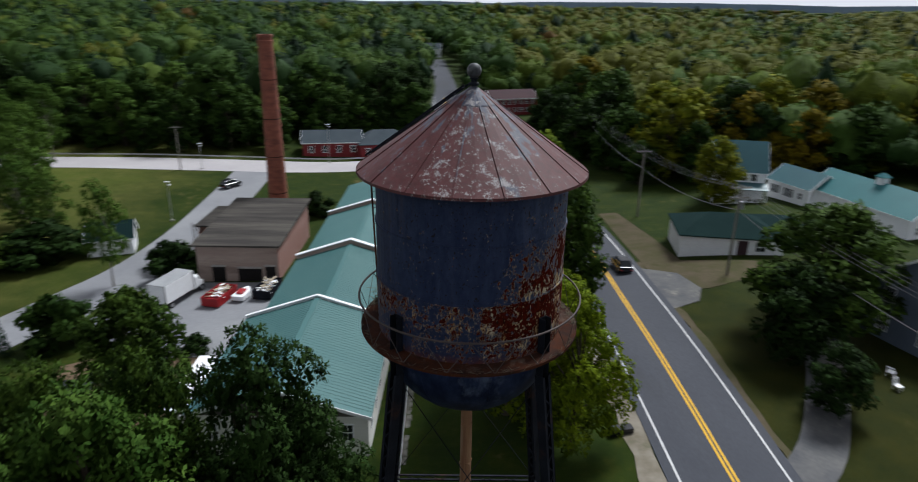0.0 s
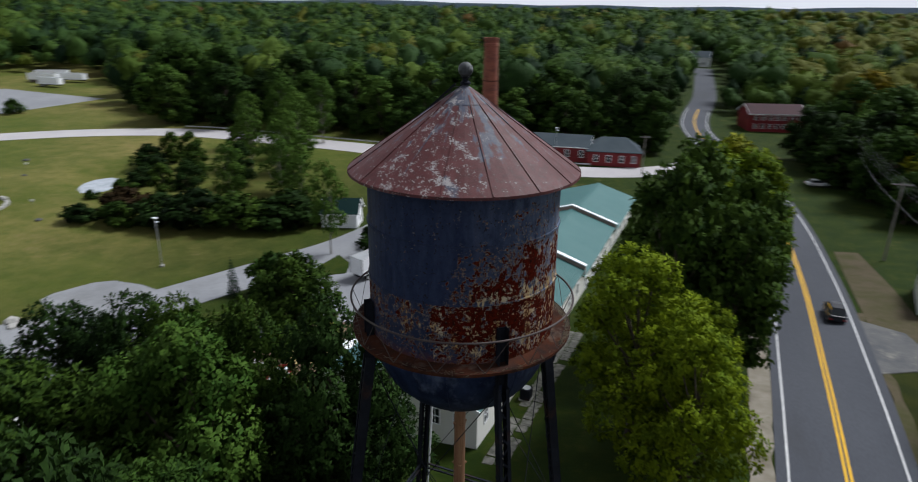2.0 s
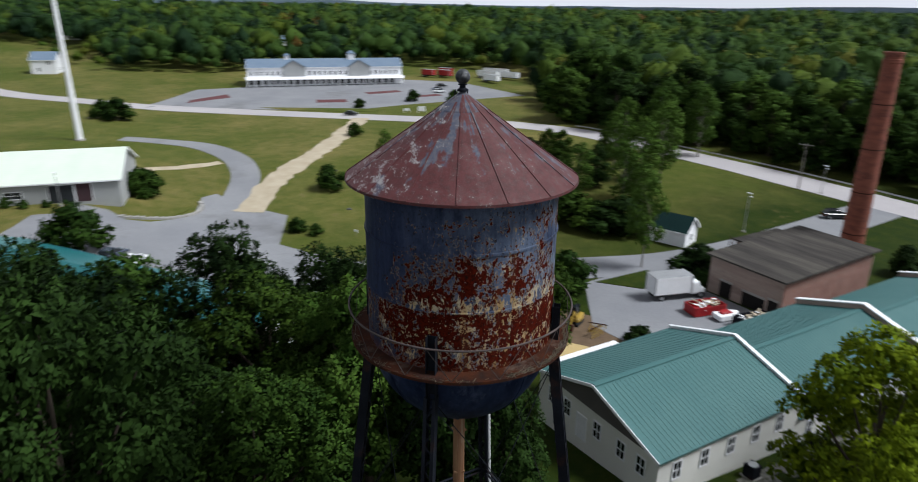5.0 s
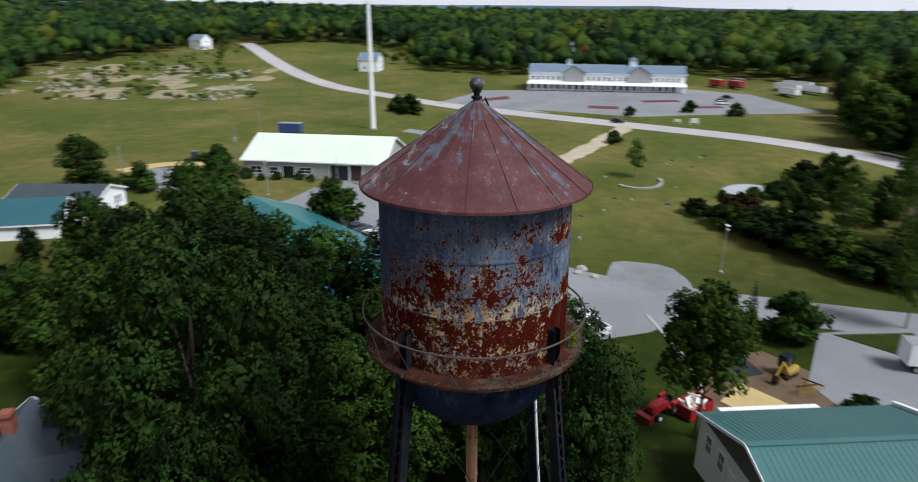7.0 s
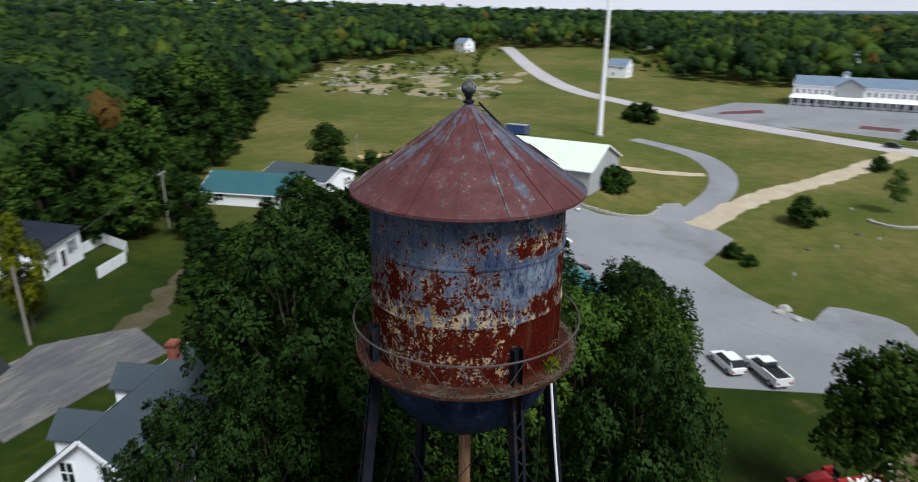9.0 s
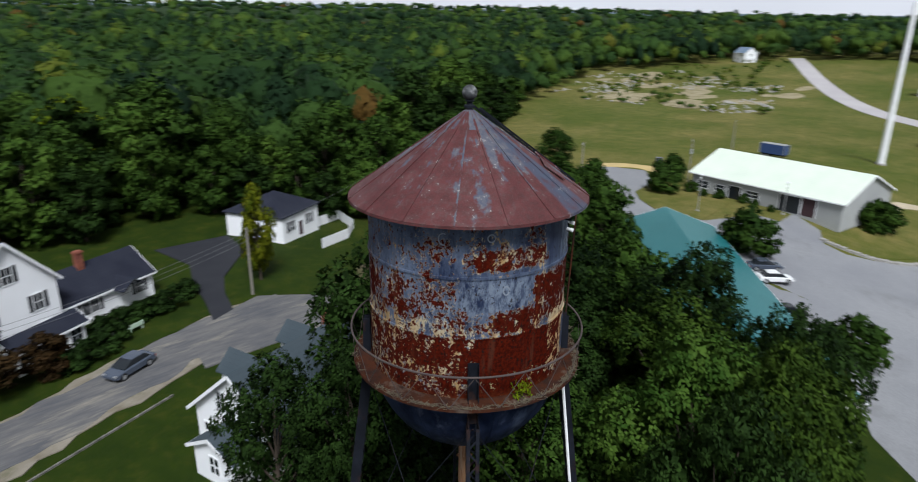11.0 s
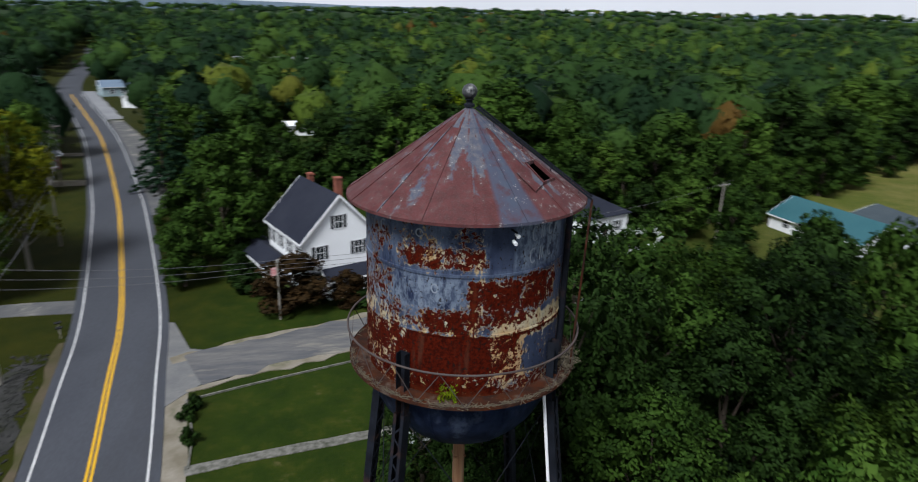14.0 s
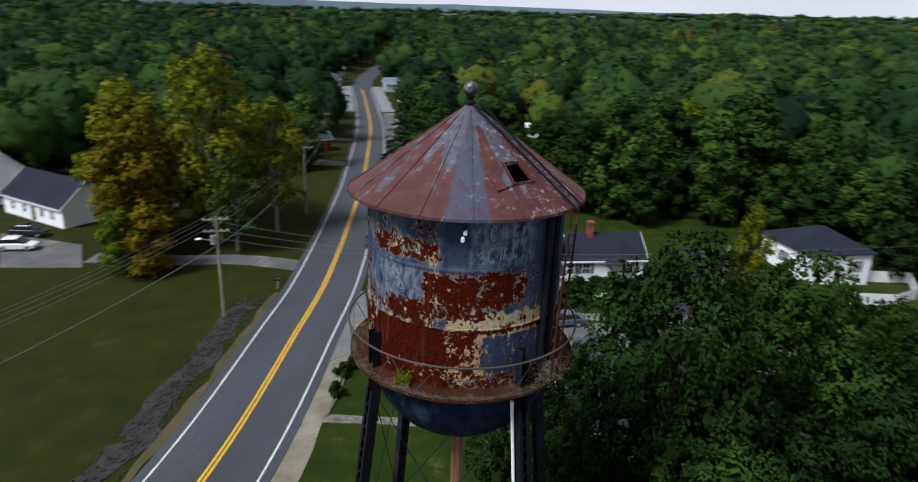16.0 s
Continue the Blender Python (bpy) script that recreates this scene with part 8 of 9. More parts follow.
def utility_pole(x, y, h, turn, label, arms=1, lamp=False, transformer=False):
    ob = tagged(empty("utility_pole", (x, y, gz(x, y)), turn), label, "utility pole", "utility poles")
    bm = bmesh.new()
    bar(bm, (0, 0, -1), (0, 0, h), 0.17, 10, 0.11)
    part("pole", bm, POLEW, ob)
    for k in range(arms):
        z = h - 0.35 - k * 1.2
        bm = bmesh.new()
        box(bm, -1.25, 1.25, -0.06, 0.06, z - 0.07, z + 0.07)
        flat_bar(bm, (-0.7, 0.08, z - 0.05), (0, 0.1, z - 0.75), 0.04, 0.02)
        flat_bar(bm, (0.7, 0.08, z - 0.05), (0, 0.1, z - 0.75), 0.04, 0.02)
        arm = part("crossarm", bm, POLEW, ob)
        for xx in (-1.1, -0.4, 0.45, 1.1):
            bm = bmesh.new()
            lathe(bm, [(0.0, 0), (0.06, 0.0), (0.07, 0.08), (0.04, 0.12), (0.0, 0.2)], 8)
            o = part("insulator", bm, GALV, arm)
            o.matrix_basis = pose(xx, 0, z + 0.07)
    if transformer:
        bm = bmesh.new()
        bar(bm, (0.38, 0, h - 2.9), (0.38, 0, h - 2.0), 0.25, 12)
        part("transformer", bm, GALV, ob, "grey can transformer")
    if lamp:
        bm = bmesh.new()
        bar(bm, (0, 0, h - 2.6), (1.5, 0, h - 2.3), 0.035, 6)
        o = part("lamp_arm", bm, GALV, ob)
        bm = bmesh.new()
        ball(bm, (1.75, 0, h - 2.3), 0.28, 10, 6, 0.35)
        part("lamp_head", bm, WHITEP, o, "pale street lamp head")
    return ob


def cable(name, a, b, sag, r=0.022, label="dark overhead cable strung between poles"):
    cu = bpy.data.meshes.new(name)
    bm = bmesh.new()
    a, b = Vector(a), Vector(b)
    pts = [a.lerp(b, k / 14) - Vector((0, 0, 4 * sag * (k / 14) * (1 - k / 14))) for k in range(15)]
    side = (b - a).cross(Vector((0, 0, 1))).normalized() * r
    rings = [[bm.verts.new(p + o) for o in (side, Vector((0, 0, r)), -side, Vector((0, 0, -r)))] for p in pts]
    for u, v in zip(rings, rings[1:]):
        for k in range(4):
            bm.faces.new((u[k], u[(k + 1) % 4], v[(k + 1) % 4], v[k]))
    bm.to_mesh(cu)
    bm.free()
    cu.materials.append(WIREM)
    tagged(new(name, cu), label, "cable", "overhead cables")


POLES = [(31.5, 133, 11.5, 1, False, True), (29.6, 80.5, 11.2, 1, False, False), (32.4, 50.8, 11.2, 2, False, True), (34.5, 8, 11.5, 1, False, False), (31.2, -35.0, 10.9, 2, True, True), (38.5, -72, 11, 1, False, False), (50, -108, 11, 1, False, True), (70, -160, 11, 1, False, False), (84, -200, 11, 1, False, False)]
tops = []
for x, y, h, arms, lamp, tr in POLES:
    utility_pole(x, y, h, 8 if y > 0 else 25, "grey timber utility pole with crossarm beside the road", arms, lamp, tr)
    tops.append((x, y, gz(x, y) + h))
for (x0, y0, z0), (x1, y1, z1) in zip(tops, tops[1:]):
    for o in (-1.1, -0.4, 0.45, 1.1):
        cable("cable", (x0 + o, y0, z0 - 0.2), (x1 + o, y1, z1 - 0.2), 0.8, 0.016)
    cable("cable", (x0, y0, z0 - 3.0), (x1, y1, z1 - 3.0), 1.0, 0.04, "thick dark telephone cable strung between poles")
fx, fy = 8.9, -44.2
flag = tagged(empty("service_pole", (fx, fy, gz(fx, fy))), "grey timber service pole with small flag before the farmhouse", "pole")
bm = bmesh.new()
bar(bm, (0, 0, -0.5), (0, 0, 6.7), 0.12, 8, 0.08)
part("pole", bm, POLEW, flag)
bm = bmesh.new()
g = [[bm.verts.new((0.1 + 0.14 * i, 0.04 * math.sin(i * 1.6), 5.9 - 0.9 * j - 0.04 * i)) for j in range(2)] for i in range(5)]
for i in range(4):
    bm.faces.new((g[i][0], g[i][1], g[i + 1][1], g[i + 1][0]))
part("flag", bm, plain("flag_cloth", (0.45, 0.05, 0.05), (0.6, 0.55, 0.55), 6, 0.9, 0, 30, 0, stretch=(0.2, 0.2, 4)), flag, "faded red and white striped flag")
for k, o in enumerate((0.0, 0.9, 1.8)):
    cable("cable", (31.2, -35.0, gz(31, -35) + 10.4 - o), (fx, fy, gz(fx, fy) + 6.6 - 0.5 * k), 0.5, 0.016)
    cable("cable", (fx, fy, gz(fx, fy) + 6.6 - 0.5 * k), (-20, -50, gz(-20, -50) + 7.5 - 0.5 * k), 0.6, 0.016)
cable("cable", (-20, -50, gz(-20, -50) + 7.5), (-60, -69, gz(-60, -69) + 8.5), 0.8, 0.016)
utility_pole(-20, -50, 8.0, 60, "grey timber utility pole beside the gravel lot", 0)
for x, y, h in ((-56.5, -66.0, 9), (-97.8, -54.6, 8), (-110.8, -37.6, 9.2), (-134, -37.8, 10.6), (-59.3, 114.3, 9.5), (-10, 129, 9)):
    utility_pole(x, y, h, 20, "grey timber utility pole standing in grass", 1, False, x > -112 and x < -105)
for x, y, h in ((-64.3, 42.7, 7.2), (-48.8, 84.1, 6.8), (-55.4, 116, 5.6), (-92.5, -27.9, 6.4), (-101.5, -16.6, 5.5), (-30, 127.5, 9.0)):
    lp = tagged(empty("lamp_post", (x, y, gz(x, y))), "slim pale lamp post standing in the grass", "lamp post", "lamp posts")
    bm = bmesh.new()
    bar(bm, (0, 0, -0.3), (0, 0, h), 0.08, 8, 0.06)
    part("post", bm, GALV, lp)
    bm = bmesh.new()
    box(bm, -0.35, 0.35, -0.16, 0.16, h, h + 0.16)
    bar(bm, (0.1, 0, h - 0.45), (0.45, 0, h - 0.45), 0.12, 8)
    part("lamp_head", bm, WHITEP, lp)
    bm = bmesh.new()
    bar(bm, (0, 0, -0.3), (0, 0, 0.25), 0.3, 10)
    part("base", bm, CONCRETE, lp)
# rail along the pale road
rail = tagged(empty("guard_rail"), "pale galvanised guard rail beside the road", "guard rail")
gl = [p for p in cross_line if -130 < p.x < -20]
bm = bmesh.new()
prev = None
for k, p in enumerate(gl):
    d = (gl[min(k + 1, len(gl) - 1)] - gl[max(k - 1, 0)]).normalized()
    q = p + Vector((-d.y, d.x, 0)) * 5.3
    q.z = gz(q.x, q.y) + 0.65
    if prev is not None:
        flat_bar(bm, prev, q, 0.06, 0.32)
    prev = q
    if k % 2 == 0:
        b2 = bmesh.new()
        box(b2, q.x - 0.07, q.x + 0.07, q.y - 0.07, q.y + 0.07, q.z - 0.9, q.z + 0.1)
        part("post", b2, POLEW, rail)
part("beam", bm, GALV, rail)

# ---------------------------------------------------------------- vehicles


def hull(bm, stations):
    """A body through cross-sections of (x, half width, z low, z high)."""
    rings = []
    for x, w, z0, z1 in stations:
        c = 0.12 * (z1 - z0)
        rings.append([bm.verts.new((x, y, z)) for y, z in ((-w, z0 + c), (-w * 0.98, z1 - c), (-w * 0.86, z1), (w * 0.86, z1), (w * 0.98, z1 - c), (w, z0 + c), (w * 0.9, z0), (-w * 0.9, z0))])
    for a, b in zip(rings, rings[1:]):
        for k in range(8):
            bm.faces.new((a[k], a[(k + 1) % 8], b[(k + 1) % 8], b[k]))
    bm.faces.new(rings[0][::-1])
    bm.faces.new(rings[-1])


def wheels(ob, xs, w, r=0.34, width=0.22):
    for x in xs:
        for s in (-1, 1):
            bm = bmesh.new()
            bar(bm, (x, s * (w - width), r), (x, s * w, r), r, 18)
            t = part("wheel", bm, TYRE, ob)
            bm = bmesh.new()
            bar(bm, (x, s * (w - 0.03), r), (x, s * (w + 0.012), r), r * 0.6, 12)
            part("rim", bm, GALV, t)


def car(x, y, turn, paint, label, kind="sedan", group="parked cars"):
    ob = tagged(empty("car" if kind != "pickup" else "pickup_truck", (x, y, gz(x, y) + 0.1), turn), label, "car" if kind != "pickup" else "pickup", group)
    bm = bmesh.new()
    if kind == "pickup":
        hull(bm, [(-2.75, 0.90, 0.5, 1.12), (-2.7, 0.95, 0.42, 1.15), (0.2, 0.97, 0.40, 1.15), (1.6, 0.97, 0.42, 1.15), (2.6, 0.93, 0.45, 1.05), (2.8, 0.82, 0.5, 0.95)])
        part("body", bm, paint, ob)
        bm = bmesh.new()
        box(bm, -2.6, -0.35, -0.78, 0.78, 1.10, 1.17)
        part("bed", bm, TYRE, ob, "dark open load bed")
        bm = bmesh.new()
        for s in (-1, 1):
            box(bm, -2.7, -0.3, s * 0.88 - 0.08, s * 0.88 + 0.08, 1.12, 1.36)
        box(bm, -2.76, -2.62, -0.9, 0.9, 1.12, 1.36)
        part("bed_side", bm, paint, ob)
        bm = bmesh.new()
        hull(bm, [(-0.35, 0.80, 1.1, 1.55), (-0.2, 0.78, 1.1, 1.83), (1.0, 0.78, 1.1, 1.83), (1.75, 0.84, 1.1, 1.2)])
        cab = part("cabin", bm, GLASS, ob)
        bm = bmesh.new()
        box(bm, -0.25, 1.0, -0.70, 0.70, 1.82, 1.88)
        part("cab_roof", bm, paint, ob)
        wheels(ob, (-1.75, 1.75), 0.97, 0.38)
        ends = (-2.8, 2.83, 0.95)
    else:
        suv = kind == "suv"
        h = 1.0 if suv else 0.88
        hull(bm, [(-2.25, 0.78, 0.42, h), (-2.1, 0.86, 0.32, h + 0.04), (-0.8, 0.90, 0.26, h + 0.02), (0.9, 0.90, 0.26, h), (2.0, 0.86, 0.32, h - 0.14), (2.25, 0.72, 0.42, h - 0.26)])
        part("body", bm, paint, ob)
        bm = bmesh.new()
        top = 1.68 if suv else 1.42
        back = -2.05 if suv else -1.75
        hull(bm, [(back, 0.78, h - 0.05, h + 0.06), (back + 0.5, 0.72, h - 0.05, top - 0.05), (-0.3, 0.72, h - 0.05, top), (0.35, 0.72, h - 0.05, top - 0.04), (1.2, 0.78, h - 0.05, h + 0.03)])
        part("cabin", bm, GLASS, ob)
        bm = bmesh.new()
        hull(bm, [(back + 0.55, 0.66, top - 0.06, top), (-0.3, 0.68, top - 0.03, top + 0.03), (0.3, 0.66, top - 0.06, top)])
        part("car_roof", bm, paint, ob)
        wheels(ob, (-1.4, 1.4), 0.90)
        ends = (-2.28, 2.2, 0.75)
    for s in (-1, 1):
        bm = bmesh.new()
        box(bm, ends[1] - 0.12, ends[1] + 0.02, s * 0.62 - 0.16, s * 0.62 + 0.16, ends[2] - 0.18, ends[2] - 0.03)
        part("headlight", bm, GALV, ob)
        bm = bmesh.new()
        box(bm, ends[0] - 0.02, ends[0] + 0.12, s * 0.66 - 0.12, s * 0.66 + 0.12, ends[2] - 0.2, ends[2] - 0.02)
        part("tail_light", bm, REDM, ob)
    return ob


car(-3.2, -42.3, 22, CARSILVER, "blue-grey sedan parked on the gravel street")
car(-45.9, 18.0, 208, CARWHITE, "white pickup truck parked on the asphalt", "pickup")
car(-46.6, 14.2, 208, CARWHITE, "white estate car parked beside the grove", "suv")
car(21.0, 56.0, 92, CARBLACK, "black car on the main road", "suv", "cars on the road")
car(-45.6, 105.0, 60, CARBLACK, "black pickup at the road junction", "suv", "cars on the road")
car(25.6, 131.5, 20, CARWHITE, "white car parked beside the road")
car(66.5, -46.0, 200, CARWHITE, "white estate car on the driveway", "suv")
car(69.5, -51.0, 195, CARBLACK, "black car on the driveway", "suv")
for x, y, p, l in ((-70.8, -8.4, CARWHITE, "white car in the car park"), (-73.6, -10.6, CARSILVER, "grey car in the car park"), (-63.8, -4.5, CARBLACK, "dark car in the car park")):
    car(x, y, 130, p, l)
for x, y, p in ((-123.5, -50.0, CARBLACK), (-122.0, -46.0, CARBLACK)):
    car(x, y, 20, p, "dark car beside the sandy turning place", "suv")
for x, y, t, p in ((-214, 112, 80, CARSILVER), (-222, 118, 75, CARBLACK), (-209, 110, 80, CARWHITE), (-178, 62, 60, CARBLACK)):
    car(x, y, t, p, "far-off parked car on the wide car park")


def box_truck(x, y, turn, label, L=5.2, cab=True, group="trucks", paint=None):
    ob = tagged(empty("box_truck" if cab else "trailer", (x, y, gz(x, y) + 0.1), turn), label, "truck" if cab else "trailer", group)
    bm = bmesh.new()
    box(bm, -L / 2 - 0.6, L / 2 - 0.6, -1.2, 1.2, 0.95, 3.25)
    body = part("cargo_box", bm, paint or WHITEP, ob)
    bm = bmesh.new()
    for s in (-1, 1):
        for e in (-L / 2 - 0.6, L / 2 - 0.6):
            box(bm, e - 0.06, e + 0.06, s * 1.2 - 0.06, s * 1.2 + 0.06, 0.9, 3.3)
    box(bm, -L / 2 - 0.66, L / 2 - 0.54, -1.16, 1.16, 3.25, 3.31)
    part("edge_frame", bm, GALV, body)
    bm = bmesh.new()
    box(bm, -L / 2 - 0.5, L / 2 + 1.2 if cab else L / 2 - 0.6, -0.5, 0.5, 0.55, 0.9)
    part("chassis", bm, STEEL, ob)
    if cab:
        bm = bmesh.new()
        hull(bm, [(L / 2 - 0.5, 1.05, 0.6, 2.3), (L / 2 + 0.5, 1.05, 0.6, 2.3), (L / 2 + 0.95, 1.02, 0.6, 1.45), (L / 2 + 1.5, 0.95, 0.62, 1.25)])
        part("cab", bm, paint or WHITEP, ob)
        bm = bmesh.new()
        hull(bm, [(L / 2 + 0.35, 0.96, 1.5, 2.2), (L / 2 + 0.62, 0.96, 1.5, 2.18), (L / 2 + 0.96, 0.94, 1.44, 1.5)])
        part("windscreen", bm, GLASS, ob)
    wheels(ob, (-L / 2 + 0.5, L / 2 + 0.9) if cab else (-L / 2 + 0.3, -L / 2 + 1.3), 1.1, 0.42, 0.3)
    return ob


box_truck(-34.8, 51.8, 74, "white box truck parked in the mill yard")
for x, y, t, l in ((-236, 150, 20, 11), (-229, 156, 15, 12), (-242, 158, 30, 12), (-224, 144, 10, 9)):
    box_truck(x, y, t, "white trailer parked behind the wide car park", l, False, "far trailers")
box_truck(-152.5, -33.5, 80, "blue box trailer with a white roof in the meadow", 6.0, False, "far trailers", BLUEPAINT)
for x, y in ((-252, 128), (-247, 134), (-254, 138)):
    box_truck(x, y, 20, "red and dark stored container behind the shops", 7.0, False, "far trailers", REDM)


def skip(x, y, turn, mat, label, L=4.4, W=2.2, H=1.25):
    ob = tagged(empty("dumpster", (x, y, gz(x, y) + 0.1), turn), label, "dumpster", "dumpsters")
    bm = bmesh.new()
    t = 0.08
    box(bm, -L / 2, L / 2, -W / 2, W / 2, 0.15, 0.25)
    for s in (-1, 1):
        box(bm, -L / 2, L / 2, s * W / 2 - t / 2, s * W / 2 + t / 2, 0.15, H)
        box(bm, s * L / 2 - t / 2, s * L / 2 + t / 2, -W / 2, W / 2, 0.15, H)
    part("bin", bm, mat, ob)
    for k in range(6):
        xx = -L / 2 + 0.3 + k * (L - 0.6) / 5
        for s in (-1, 1):
            bm = bmesh.new()
            box(bm, xx - 0.05, xx + 0.05, s * (W / 2 + 0.04) - 0.05, s * (W / 2 + 0.04) + 0.05, 0.15, H)
            part("rib", bm, mat, ob)
    r = random.Random(int(x * 7))
    for k in range(34):
        bm = bmesh.new()
        box(bm, -r.uniform(0.2, 0.7), r.uniform(0.2, 0.7), -0.1, 0.12, -0.03, 0.04, Matrix.Translation((r.uniform(-L / 2.6, L / 2.6), r.uniform(-W / 2.8, W / 2.8), H + r.uniform(-0.25, 0.2))) @ Euler((r.uniform(-0.4, 0.4), r.uniform(-0.4, 0.4), r.uniform(0, 3))).to_matrix().to_4x4())
        part("scrap_board", bm, DEBRIS if k % 3 else WHITEP, ob)
    return ob


skip(-29.4, 51.6, 78, REDM, "red dumpster heaped with scrap timber")
skip(-24.0, 53.6, 84, STEEL, "dark dumpster half full of scrap")
ski = tagged(empty("boat", (-26.8, 52.3, gz(-26.8, 52.3)), 80), "small white and red boat on the yard", "boat")
bm = bmesh.new()
hull(bm, [(-1.5, 0.7, 0.35, 0.9), (-1.3, 0.8, 0.25, 0.95), (0.4, 0.75, 0.2, 0.95), (1.3, 0.45, 0.3, 0.95), (1.7, 0.1, 0.6, 0.95)])
part("hull", bm, WHITEP, ski)
bm = bmesh.new()
hull(bm, [(-0.9, 0.4, 0.9, 1.15), (0.2, 0.4, 0.9, 1.3), (0.7, 0.3, 0.9, 1.0)])
part("seat", bm, REDM, ski)

# red loader and trailer on the lawn, yellow digger by the sand
tr = tagged(empty("tractor", (-28.4, 20.2, gz(-28.4, 20.2)), 300), "red compact tractor standing on the lawn", "tractor")
bm = bmesh.new()
hull(bm, [(-0.2, 0.45, 0.7, 1.35), (0.2, 0.42, 0.65, 1.45), (1.5, 0.38, 0.65, 1.35), (1.75, 0.3, 0.7, 1.2)])
part("bonnet", bm, REDM, tr)
bm = bmesh.new()
box(bm, -1.2, 0.0, -0.75, 0.75, 0.75, 0.95)
box(bm, -1.25, -0.4, -0.95, -0.6, 0.95, 1.35)
box(bm, -1.25, -0.4, 0.6, 0.95, 0.95, 1.35)
part("fender", bm, REDM, tr)
bm = bmesh.new()
box(bm, -0.95, -0.45, -0.28, 0.28, 0.95, 1.1)
box(bm, -1.0, -0.88, -0.28, 0.28, 1.05, 1.55)
part("seat", bm, TYRE, tr)
bm = bmesh.new()
for s in (-0.55, 0.55):
    flat_bar(bm, (-1.1, s, 0.9), (-1.1, s, 2.2), 0.07, 0.07, (1, 0, 0))
flat_bar(bm, (-1.1, -0.55, 2.2), (-1.1, 0.55, 2.2), 0.07, 0.07)
part("roll_bar", bm, STEEL, tr)
bm = bmesh.new()
for s in (-0.6, 0.6):
    flat_bar(bm, (0.1, s, 1.3), (2.3, s, 0.5), 0.08, 0.14)
box(bm, 2.2, 2.8, -0.9, 0.9, 0.2, 0.75)
part("loader", bm, REDM, tr)
for x, r in ((-0.8, 0.62), (1.35, 0.38)):
    for s in (-1, 1):
        bm = bmesh.new()
        bar(bm, (x, s * 0.62, r), (x, s * 0.95, r), r, 18)
        t = part("wheel", bm, TYRE, tr)
        bm = bmesh.new()
        bar(bm, (x, s * 0.9, r), (x, s * 0.97, r), r * 0.5, 12)
        part("rim", bm, WHITEP, t)
skip(-28.2, 23.0, 300, REDM, "red trailer bed heaped with pale timber", 3.2, 1.9, 1.3)
dg = tagged(empty("digger", (-34.6, 35.6, gz(-34.6, 35.6)), 300), "yellow and black mini digger on bare soil", "digger")
for s in (-0.55, 0.55):
    bm = bmesh.new()
    hull(bm, [(-1.0, 0.17, 0.12, 0.42), (-0.8, 0.18, 0.0, 0.52), (0.8, 0.18, 0.0, 0.52), (1.0, 0.17, 0.12, 0.42)])
    o = part("track", bm, TYRE, dg)
    o.matrix_basis = pose(0, s, 0)
bm = bmesh.new()
hull(bm, [(-1.0, 0.7, 0.6, 1.2), (-0.8, 0.75, 0.55, 1.3), (0.3, 0.75, 0.55, 1.05), (0.7, 0.6, 0.55, 0.9)])
part("body", bm, YELM, dg)
bm = bmesh.new()
box(bm, -0.55, 0.6, -0.65, 0.2, 1.1, 2.25)
cabn = part("cab", bm, GLASS, dg)
bm = bmesh.new()
box(bm, -0.62, 0.68, -0.72, 0.27, 2.25, 2.36)
for a, b in ((-0.58, -0.68), (0.63, -0.68), (-0.58, 0.23), (0.63, 0.23)):
    box(bm, a - 0.04, a + 0.04, b - 0.04, b + 0.04, 1.1, 2.26)
part("cab_frame", bm, STEEL, cabn)
bm = bmesh.new()
flat_bar(bm, (0.5, 0.4, 0.9), (1.7, 0.4, 2.3), 0.16, 0.22)
flat_bar(bm, (1.65, 0.4, 2.3), (2.7, 0.4, 1.1), 0.14, 0.18)
part("boom", bm, YELM, dg)
bm = bmesh.new()
hull(bm, [(2.45, 0.35, 0.5, 1.15), (2.75, 0.35, 0.3, 1.1), (3.0, 0.3, 0.35, 0.6)])
o = part("bucket", bm, RUSTY, dg)
o.matrix_basis = pose(0, 0.4, 0)
for k, (x, y) in enumerate(((-31.8, 36.4), (-31.0, 35.4))):
    sc = tagged(empty("harrow", (x, y, gz(x, y)), 40 + 60 * k), "rusty yellow farm implement on bare soil", "implement")
    for j in range(5):
        bm = bmesh.new()
        flat_bar(bm, (-0.8 + 0.4 * j, -0.5, 0.1), (-0.6 + 0.4 * j, 0.0, 1.0), 0.06, 0.06)
        flat_bar(bm, (-0.6 + 0.4 * j, 0.0, 1.0), (-0.5 + 0.4 * j, 0.6, 0.3), 0.06, 0.06)
        part("tine", bm, YELM, sc)
    bm = bmesh.new()
    flat_bar(bm, (-0.9, 0, 1.0), (1.2, 0, 1.0), 0.1, 0.1)
    part("beam", bm, RUSTY, sc)

